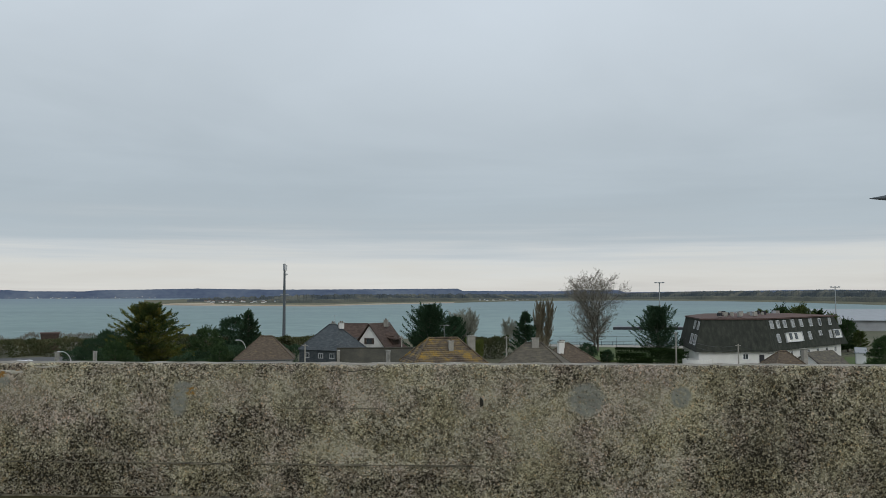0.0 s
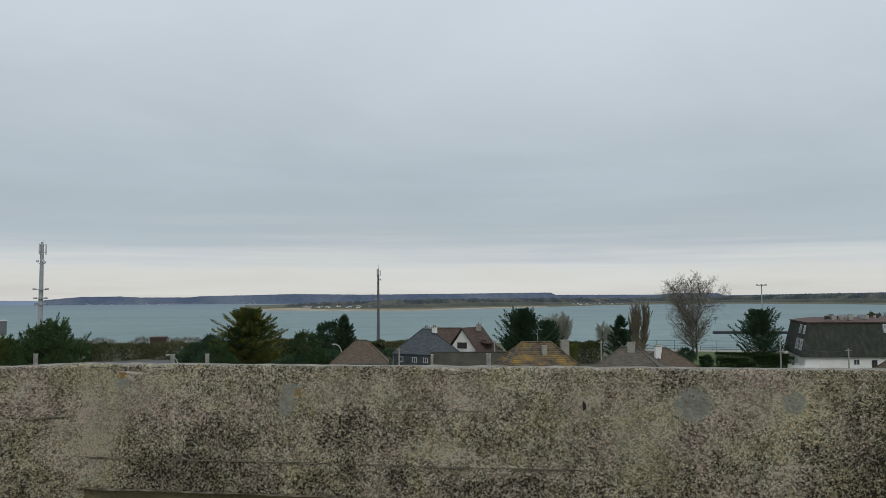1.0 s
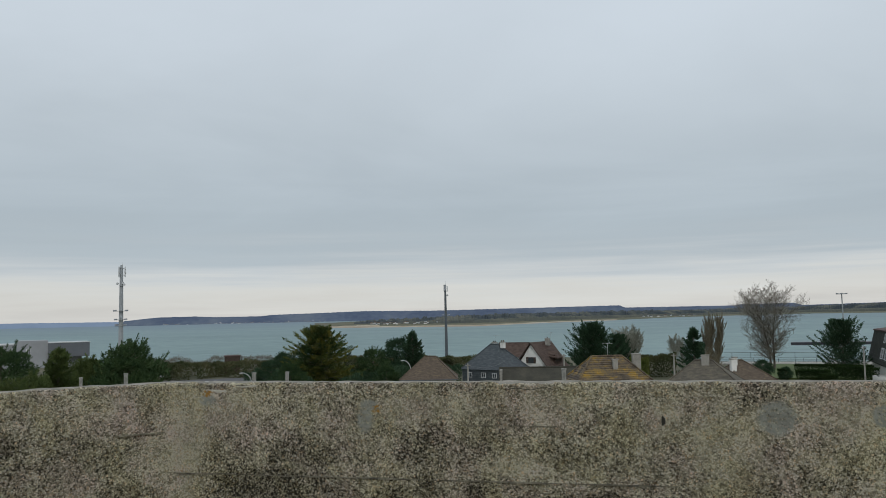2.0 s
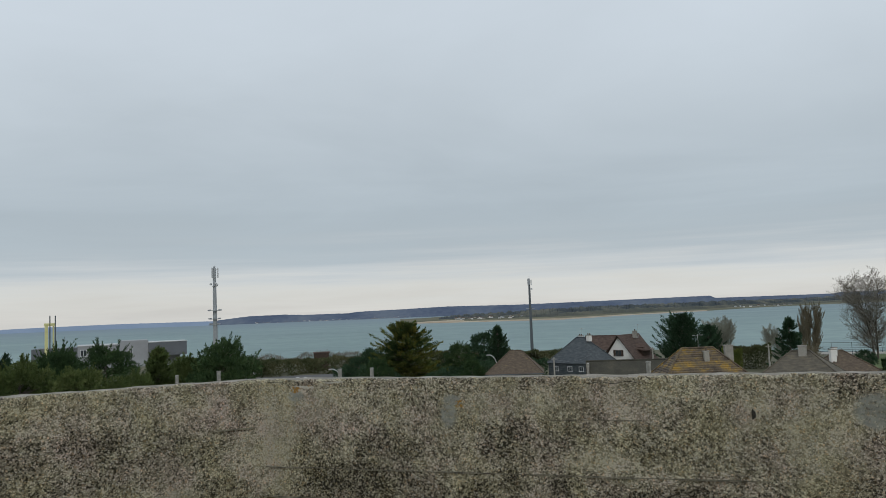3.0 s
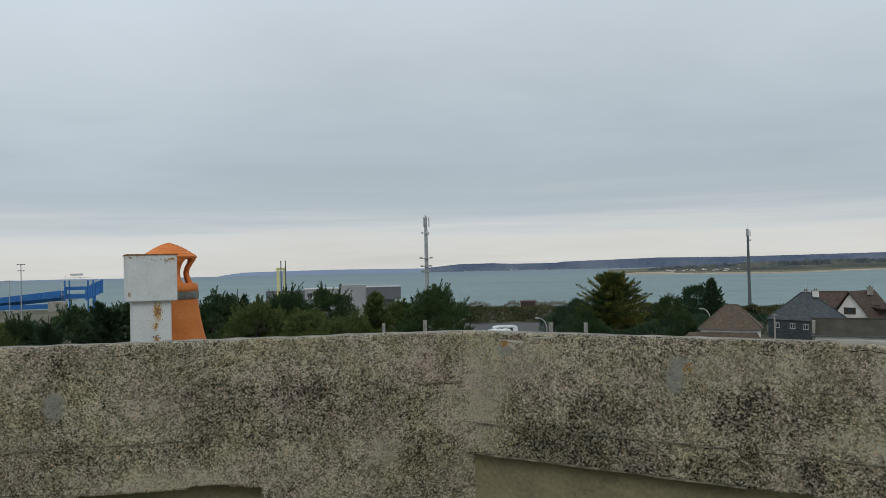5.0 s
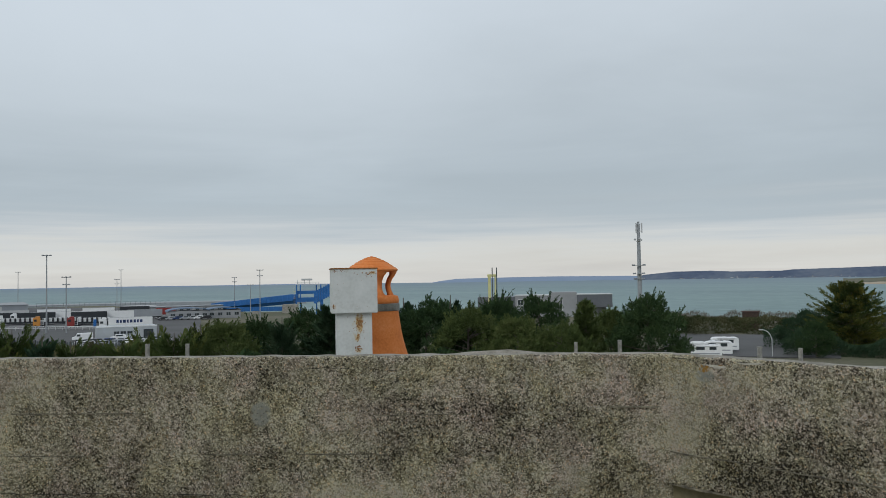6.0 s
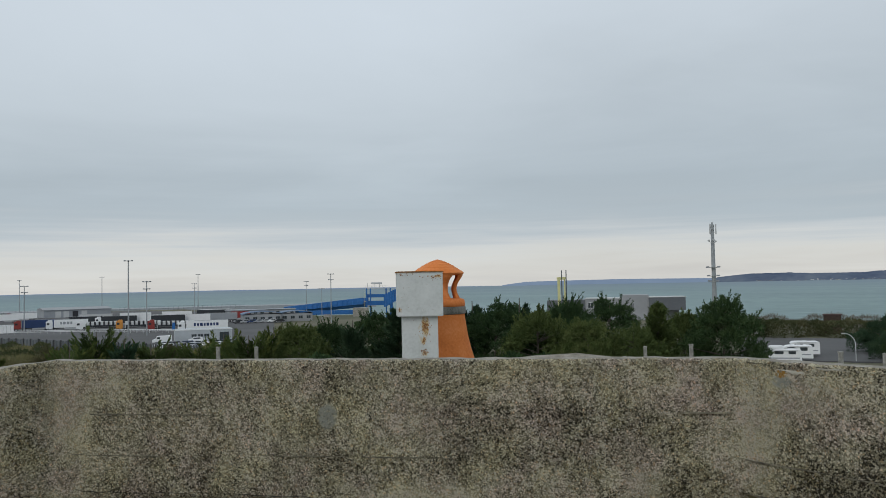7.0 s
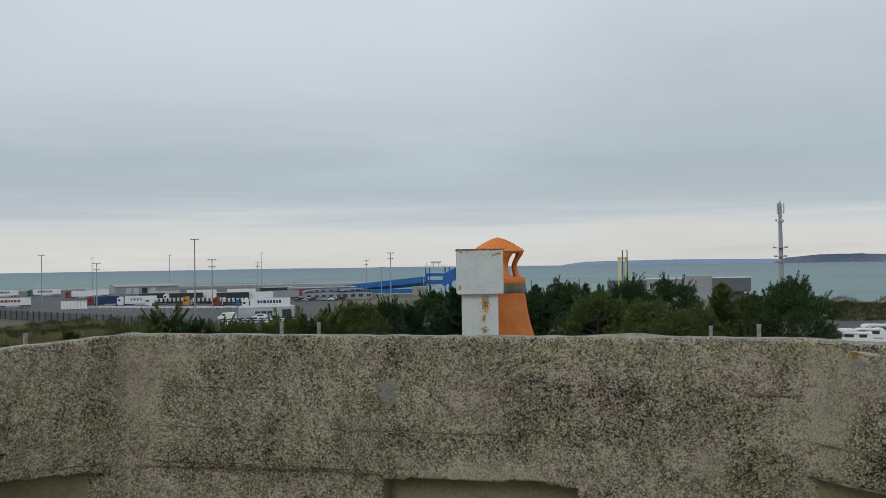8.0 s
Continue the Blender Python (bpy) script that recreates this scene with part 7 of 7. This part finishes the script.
lorry(77.95, 326, 10.5, M_NAVY, M_RED, "navy blue curtain-sided lorry with a red cab")
lorry(76.1, 318, 11.0, M_WHITE, M_WHITE, "plain white box lorry", 4, 1, bar_mat=M_GREY_R)
lorry(83.6, 335, 12.0, M_WHITE, M_RED, "white lorry with red markings", 6, 2, bar_mat=M_RED)
lorry(84.0, 470, 13.0, M_WHITE, M_GREEN_P, "long white lorry with a green cab", 7, 3)
lorry(81.6, 470, 13.0, M_WHITE, M_GREEN_P, "long white lorry with dark markings", 7, 4)
lorry(78.7, 440, 11.0, M_WHITE, M_RED, "white lorry with a red cab")
lorry(79.6, 420, 9.0, M_WHITE, M_RED, "white lorry with a red cab in the yard")
lorry(75.2, 348, 12.0, M_DARKTARP, None, "dark tarpaulin lorry trailer in the yard")
lorry(73.2, 342, 12.5, M_DARKTARP, M_WHITE, "dark tarpaulin lorry with a white cab")
lorry(71.6, 345, 12.5, M_WHITE, None, "plain white lorry trailer in the yard")
lorry(70.2, 335, 12.5, M_DARKTARP, None, "dark tarpaulin lorry trailer in the yard")
lorry(68.6, 338, 13.0, M_WHITE, M_WHITE, "white lorry with a white cab")
lorry(66.8, 345, 13.0, M_GREY_R, None, "plain grey lorry trailer in the yard")
lorry(65.5, 362, 8.0, M_RED, None, "red lorry trailer near the terminal")
lorry(74.6, 380, 13.0, M_LGREY, None, "light grey lorry trailer in the yard")
lorry(72.2, 385, 13.0, M_WHITE, None, "plain white lorry trailer in the yard")
lorry(69.6, 390, 13.0, M_WHITE, None, "plain white lorry trailer in the yard")
lorry(67.4, 400, 13.0, M_DARKTARP, None, "dark tarpaulin lorry trailer in the yard")
lorry(67.75, 268, 12.6, M_WHITE, M_WHITE, "tall white lorry with dark bar markings", 8, 7, bar_mat=M_NAVY)


def load_lorry(az, d, cm, label, seed):
    """A flat lorry with a row of pale drums."""
    t = thing("flatbed_lorry", P(az, d, G + 0.25), label, "lorry", "lorries in the port yard", turn=az)
    part("flatbed", block((1.2, 0, 1.2), (11.5, 2.4, 0.3), 0, 0.03), M_BLACK_P, t)
    part("sideboard", block((1.2, -1.2, 1.75), (11.5, 0.08, 0.6), 0, 0.02), M_DARKTARP, t)
    for i in range(8):
        x = -3.9 + i * 1.45
        part("drum", tube((x, 0, 1.4), (x, 0, 3.3), 0.62, 0.55, 14), M_WHITE, t)
    for i in range(7):
        part("tarpaulin", block((-3.2 + i * 1.45, -0.2, 2.5), (0.5, 1.4, 1.5), 0, 0.1), M_BLACK_P, t)
    part("headboard", block((-4.7, 0, 2.2), (0.15, 2.4, 2.2)), M_WHITE, t)
    cab(t, -6.6, cm)
    for x in (3.4, 4.6, 5.8):
        wheel(t, x, -1.1)


load_lorry(74.1, 306, M_WHITE, "flatbed lorry with white drums and a white cab", 1)
load_lorry(71.7, 300, M_ORANGE_P, "flatbed lorry with white drums and an orange cab", 2)
load_lorry(69.7, 290, M_RED, "flatbed lorry with white drums and a red cab", 3)

t = thing("bus_shelter", P(79.85, 314, G + 0.25), "white framed shelter in the lorry yard", "shelter", turn=79)
part("roof", block((0, 0, 2.75), (8.6, 2.6, 0.16), 0, 0.03), M_WHITE, t)
for i in range(8):
    part("panel", block((-3.7 + i * 1.06, -1.2, 1.35), (0.98, 0.06, 2.5)), M_WHITE, t)
    part("post", block((-4.2 + i * 1.2, 1.2, 1.35), (0.08, 0.08, 2.7)), M_GALV, t)


def car(az, d, mat, label, turn=0.0, van=False):
    t = thing("van" if van else "car", P(az, d, G + 0.25), label, "van" if van else "car", "parked cars", turn=az + turn)
    L, Wd, h = (4.9, 1.9, 2.0) if van else (4.3, 1.75, 0.75)
    bm = bmesh.new()
    prof = [(-2.15, 0.35), (-2.15, 0.75), (-1.2, 0.95), (-0.6, 1.45), (1.2, 1.45), (1.95, 0.95), (2.15, 0.85), (2.15, 0.35)]
    if van:
        prof = [(-2.4, 0.4), (-2.4, 1.0), (-1.7, 1.2), (-1.2, 1.95), (2.35, 2.05), (2.45, 0.4)]
    a = [bm.verts.new((x, -Wd / 2, z)) for x, z in prof]
    b = [bm.verts.new((x, Wd / 2, z)) for x, z in prof]
    bm.faces.new(a)
    bm.faces.new(b[::-1])
    n = len(prof)
    for i in range(n):
        bm.faces.new((a[i], b[i], b[(i + 1) % n], a[(i + 1) % n]))
    bmesh.ops.recalc_face_normals(bm, faces=bm.faces)
    bmesh.ops.bevel(bm, geom=list(bm.edges), offset=0.05, segments=1, affect="EDGES")
    body = part("body", bm, mat, t)
    if van:
        part("side_window", block((-0.9, -Wd / 2, 1.5), (0.8, 0.04, 0.5)), M_GLASS, body)
        part("windscreen", block((-1.5, 0, 1.6), (0.1, 1.6, 0.6)), M_GLASS, body)
    else:
        part("side_window", block((0.2, -Wd / 2, 1.17), (1.7, 0.04, 0.36)), M_GLASS, body)
        part("windscreen", block((-0.92, 0, 1.18), (0.16, 1.45, 0.4)), M_GLASS, body)
    part("headlight", block((-L / 2 + 0.03, -0.55, 0.72), (0.08, 0.3, 0.14)), M_LGREY, body)
    for x in (-1.35, 1.35):
        for y in (-Wd / 2 + 0.08, Wd / 2 - 0.08):
            wheel(t, x, y, 0.32)
    return t


COLS = [(M_SILVER, "silver"), (M_WHITE, "white"), (M_BLACK_P, "black"), (M_SILVER, "silver"), (M_NAVY, "dark blue"), (M_GREY_R, "grey")]
car(68.15, 221, M_WHITE, "white pickup parked beside the port office")
car(70.3, 222, M_WHITE, "white van parked beside the port office", van=True)
for i in range(13):
    m, n = COLS[i % 6]
    car(70.4 - i * 0.42, 206 - (i % 2) * 7, m, f"{n} car in the fenced port car park", turn=60)
for i in range(7):
    m, n = COLS[(i + 2) % 6]
    car(65.4 - i * 0.45, 330, m, f"{n} car near the port terminal", turn=20)


def motorhome(az, d, L, h, label, dome=False, turn=0.0):
    t = thing("motorhome", P(az, d, G + 0.25), label, "motorhome", "motorhomes in the car park", turn=az + turn)
    prof = [(-L / 2, 0.45), (-L / 2, 1.15), (-L / 2 + 0.9, 1.35), (-L / 2 + 1.3, 2.0), (-L / 2 + 0.9, 2.3), (-L / 2 + 1.2, h - 0.1), (-L / 2 + 1.9, h), (L / 2 - 0.2, h - 0.05), (L / 2, h - 0.3), (L / 2, 0.45)]
    bm = bmesh.new()
    a = [bm.verts.new((x, -1.12, z)) for x, z in prof]
    b = [bm.verts.new((x, 1.12, z)) for x, z in prof]
    bm.faces.new(a)
    bm.faces.new(b[::-1])
    for i in range(len(prof)):
        j = (i + 1) % len(prof)
        bm.faces.new((a[i], b[i], b[j], a[j]))
    bmesh.ops.recalc_face_normals(bm, faces=bm.faces)
    bmesh.ops.bevel(bm, geom=list(bm.edges), offset=0.07, segments=2, affect="EDGES")
    body = part("body", bm, M_WHITE, t)
    part("windscreen", block((-L / 2 + 1.0, 0, 1.72), (0.2, 1.9, 0.62)), M_GLASS, body)
    for x, w in ((-0.5, 1.0), (1.3, 1.1), (-L / 2 + 1.75, 0.7)):
        part("side_window", block((x, -1.13, 2.0), (w, 0.05, 0.55), 0, 0.02), M_GLASS, body)
    part("stripe", block((0.2, -1.125, 1.1), (L * 0.8, 0.03, 0.18)), M_GREY_R, body)
    part("awning_box", block((0.6, -1.16, h - 0.22), (L * 0.55, 0.14, 0.16), 0, 0.03), M_LGREY, t)
    part("roof_vent", block((0.5, 0, h + 0.06), (0.6, 0.6, 0.16), 0, 0.03), M_LGREY, t)
    part("roof_vent", block((2.0, 0.1, h + 0.05), (0.5, 0.5, 0.14), 0, 0.03), M_LGREY, t)
    if dome:
        part("roof_box", block((-1.0, 0, h + 0.28), (2.2, 1.3, 0.5), 0, 0.2), M_WHITE, t)
        part("satellite_dome", lathe([(0.3, h), (0.34, h + 0.25), (0.2, h + 0.45), (0.02, h + 0.5)], 14), M_WHITE, t)
    for x in (-L / 2 + 1.0, L / 2 - 1.9):
        for y in (-1.0, 1.0):
            wheel(t, x, y, 0.34)


motorhome(28.75, 142, 5.5, 2.5, "white motorhome with a rounded roof box", True, 8)
motorhome(28.0, 149, 5.4, 2.6, "white coachbuilt motorhome in the car park", False, 4)
motorhome(27.6, 157, 5.6, 2.7, "white coachbuilt motorhome at the back", False, 10)


# ---------------------------------------------------------------- port buildings
t = thing("port_shed", P(75.65, 490), "grey metal warehouse with a low pitched roof", "warehouse", turn=75.65 + 12)
part("wall", prism([(-17, -9), (17, -9), (17, 9), (-17, 9)], -0.3, 4.4), M_GREY_R, t)
part("roof", roof_solid([(-17.4, -9.4, 4.4), (17.4, -9.4, 4.4), (17.4, 9.4, 4.4), (-17.4, 9.4, 4.4)], [(-17.4, 0, 5.6), (17.4, 0, 5.6)]), M_HALL_L, t)
for x in (-10, -6, -1.5, 3):
    part("roller_door", block((x, -9.03, 1.9), (2.8, 0.1, 3.4)), M_BLACK_P if x == -1.5 else M_LGREY, t)

t = thing("port_office", P(67.7, 228), "low port office, wall shade painted pale grey, with a white fascia", "office building", turn=67.7 + 4)
part("wall", block((0, 0, 1.7), (14.5, 7, 3.6), 0, 0.04), M_OFFICE, t)
part("fascia", block((0, -3.52, 3.45), (14.6, 0.1, 0.3)), M_WHITE, t, "white fascia")
part("sign_board", block((-7.6, -3.6, 4.6), (0.7, 0.2, 1.8)), M_BLUE, t, "blue sign board")
for x in (-2.5, -0.9, 0.7):
    window(t, (x, -3.53, 1.9), 1.4, 0.8, M_GREY_R)
part("door", block((5.2, -3.54, 1.4), (2.4, 0.1, 2.4)), M_GLASS, t)


def terminal(az, d, L, W, h, roofm, curved, label):
    t = thing("terminal_building", P(az, d), label, "terminal building", "terminal buildings", turn=az + 8)
    part("wall", block((0, 0, h / 2), (L, W, h), 0, 0.05), M_HALL_L, t)
    if curved:
        bm = bmesh.new()
        prev = None
        for i in range(13):
            a = math.pi * i / 12
            x, z = -math.cos(a) * L / 2 * 1.04, h + math.sin(a) * 1.2
            r_ = [bm.verts.new((x, -W / 2 - 0.5, z)), bm.verts.new((x, W / 2 + 0.5, z)), bm.verts.new((x, W / 2 + 0.5, z - 0.25)), bm.verts.new((x, -W / 2 - 0.5, z - 0.25))]
            if prev:
                for k in range(4):
                    bm.faces.new((prev[k], prev[(k + 1) % 4], r_[(k + 1) % 4], r_[k]))
            prev = r_
        bmesh.ops.recalc_face_normals(bm, faces=bm.faces)
        part("curved_roof", bm, roofm, t)
    else:
        part("flat_roof", block((0, 0, h + 0.12), (L + 0.8, W + 0.8, 0.25)), roofm, t)
    n = int(L / 3)
    for i in range(n):
        window(t, (-L / 2 + (i + 0.5) * L / n, -W / 2 - 0.02, h * 0.55), 1.8, 1.3, M_GREY_R)


M_ROOFBLUE = surface("blue_grey_roofing", two((0.13, 0.185, 0.265), 0.2), 0.3, 5, 0.75, bump=0.05)
terminal(63.9, 338, 15, 10, 3.5, M_ROOFBLUE, True, "low terminal building with a curved blue-grey roof")
terminal(61.6, 345, 13, 10, 3.3, M_ROOFBLUE, True, "low terminal building with a curved blue-grey roof")
terminal(65.0, 400, 18, 10, 3.6, M_GREY_R, False, "flat-roofed grey terminal building")
terminal(62.6, 420, 14, 8, 3.2, M_GREY_R, False, "flat-roofed grey terminal building")
terminal(66.9, 430, 14, 8, 3.4, M_LGREY, False, "pale flat-roofed terminal building")


def linkspan():
    a, b = P(62.15, 452, 0), P(56.7, 418, 0)
    L = (b - a).length
    ang = math.degrees(math.atan2(b.y - a.y, b.x - a.x))
    za, zb = 6.6 - G, 10.9 - G
    t = thing("ferry_ramp", (a.x, a.y, G), "long blue steel ferry loading ramp", "ferry ramp", turn=ang)
    for s in (-2.2, 2.2):
        bm = bmesh.new()
        q = [(0, s, za - 1.1), (L, s, zb - 1.5), (L, s, zb + 1.5), (0, s, za + 1.1)]
        v0 = [bm.verts.new((x, y - 0.12, z)) for x, y, z in q]
        v1 = [bm.verts.new((x, y + 0.12, z)) for x, y, z in q]
        bm.faces.new(v0)
        bm.faces.new(v1[::-1])
        for i in range(4):
            j = (i + 1) % 4
            bm.faces.new((v0[i], v1[i], v1[j], v0[j]))
        bmesh.ops.recalc_face_normals(bm, faces=bm.faces)
        gd = part("girder", bm, M_BLUE, t)
        n = 16
        for i in range(n + 1):
            f = i / n
            part("stiffener", block((L * f, s - 0.2, za + (zb - za) * f), (0.22, 0.25, 2.3 + 0.7 * f)), M_BLUE, gd)
        for e in (-1, 1):
            part("flange", tube((0, s, za + e * 1.12), (L, s, zb + e * 1.5), 0.22, seg=4), M_BLUE, gd)
    bm = bmesh.new()
    part("deck", tube((0, 0, za - 0.9), (L, 0, zb - 1.2), 1.9, seg=4), M_BLUE, t)
    part("abutment", block((-2, 0, 0.9), (5, 7, 2.4), 0, 0.1), M_STONE_C, t)
    # lifting gantry
    g = thing("ramp_gantry", P(56.1, 416, SEA - 1), "blue lifting gantry of the ferry ramp", "gantry", turn=56)
    H = 18.2 - SEA
    for x in (-3.9, -2.0, 6.0, 8.2):
        part("leg", block((x, 0.4 * x, H / 2), (0.65, 0.65, H), 0, 0.05), M_BLUE, g)
    part("crossbeam", block((2.0, 0, H - 3.8), (12.5, 1.2, 1.6), 0, 0.05), M_BLUE, g)
    part("crossbeam", block((2.0, 0, H - 7.5), (12.5, 1.2, 2.2), 0, 0.05), M_BLUE, g)
    part("top_walkway", block((1.5, 0, H), (12, 1.6, 0.25)), M_LGREY, g)
    for i in range(9):
        part("handrail_post", tube((-4.2 + i * 1.4, -0.7, H), (-4.2 + i * 1.4, -0.7, H + 1.2), 0.06, seg=4), M_LGREY, g)
    part("handrail", tube((-4.4, -0.7, H + 1.2), (7.2, -0.7, H + 1.2), 0.06, seg=4), M_LGREY, g)
    part("machine_house", block((1.2, 0, H + 2.6), (5.5, 1.5, 0.9), 0, 0.1), M_LGREY, g)
    for x in (-3.4, 0.0, 2.6):
        part("winch_post", tube((x, 0, H), (x, 0, H + 2.6), 0.14, seg=6), M_LGREY, g)
    for z in (H * 0.35, H * 0.6, H * 0.8):
        part("ladder_stage", block((-4.8, -0.6, z), (1.1, 1.1, 0.15)), M_YELLOW, g)
    part("ladder", block((-5.2, -0.6, H * 0.55), (0.12, 0.5, H * 0.8)), M_YELLOW, g)
    s = thing("blue_ramp_flap", P(54.95, 410, SEA - 1), "raised blue ribbed ramp flap", "ramp flap", turn=50)
    for i in range(7):
        part("rib", block((-3.0 + i * 1.1, 0, 10.4 + 0.55 * i), (1.02, 2.4, 6.2), 0, 0.08), M_BLUE, s)
    part("flap_frame", block((0.3, 0.4, 4.5), (1.2, 1.6, 12)), M_BLUE, s)
    low = thing("lower_ramp", P(59.4, 380, SEA + 0.5), "lower blue steel ferry ramp", "ferry ramp", turn=52)
    part("girder", block((0, 0, 4.6), (26, 0.4, 2.0), 0, 0.05), M_BLUE, low)
    for i in range(12):
        part("stiffener", block((-12.4 + i * 2.25, -0.25, 4.6), (0.2, 0.2, 2.0)), M_BLUE, low)
    part("pier", block((0, 0.4, 1.6), (3, 2, 4.2)), M_STONE_C, low)
    part("quay_block", block((15.5, 1.4, 3.2), (7, 5, 6.6), 0, 0.1), M_STONE_C, low)


linkspan()
tagged(part("breakwater", prism([(p.x, p.y) for p in [P(a, 655 - 20 * (a > 75)) for a in (56, 60, 66, 72, 80, 92)] + [P(a, 690) for a in (92, 80, 72, 66, 60, 56)]], SEA - 2, 4.6), M_HALL_L), "long dark stone breakwater of the port", "breakwater", kind="structure")


def palisade(pts, h, gap):
    base = pts[0]
    t = thing("palisade_fence", base, "dark steel palisade fence round the port", "fence")
    pale = block((0, 0, h / 2), (0.34, 0.06, h))
    me = mesh_of("pale", pale)
    me.materials.append(M_MAST_D)
    post = mesh_of("post", block((0, 0, h / 2 + 0.1), (0.22, 0.22, h + 0.2)))
    post.materials.append(M_BLACK_P)
    for a, b in zip(pts, pts[1:]):
        n = int((b - a).length / gap)
        ang = math.atan2((b - a).y, (b - a).x)
        for i in range(n):
            q = a.lerp(b, i / n) - base
            ob = part("post" if i % 5 == 0 else "pale", post if i % 5 == 0 else me, None, t)
            ob.location = q
            ob.rotation_euler.z = ang
        for z in (0.4, h * 0.85):
            part("rail", tube(a - base + Vector((0, 0, z)), b - base + Vector((0, 0, z)), 0.05, seg=4), M_MAST_D, t)


palisade([P(97, 300), P(90, 292), P(84, 272), P(77.6, 222), P(73.0, 194), P(69.7, 180), P(64, 172)], 2.5, 0.62)


def barrier(pts):
    base = pts[0]
    t = thing("safety_barrier", base, "low white metal barrier along the lorry yard", "barrier")
    for a, b in zip(pts, pts[1:]):
        n = int((b - a).length / 2.2)
        for i in range(n):
            q = a.lerp(b, i / n) - base
            part("post", block((q.x, q.y, 0.55), (0.12, 0.12, 1.1)), M_LGREY, t)
        for z in (0.65, 1.05):
            part("rail", tube(a - base + Vector((0, 0, z)), b - base + Vector((0, 0, z)), 0.09, seg=5), M_WHITE, t)


barrier([P(79.4, 306, G + 0.25), P(74.5, 292, G + 0.25), P(69.5, 274, G + 0.25)])
railing("quay_fence", [P(a, 560, G) for a in (84, 79, 74)], 2.6, 3.2, "thin dark fence along the quay", M_MAST_D, 2, 0.07)
railing("quay_fence", [P(a, 600, G) for a in (73, 69, 65)], 2.6, 3.2, "thin dark fence along the quay", M_MAST_D, 2, 0.07)
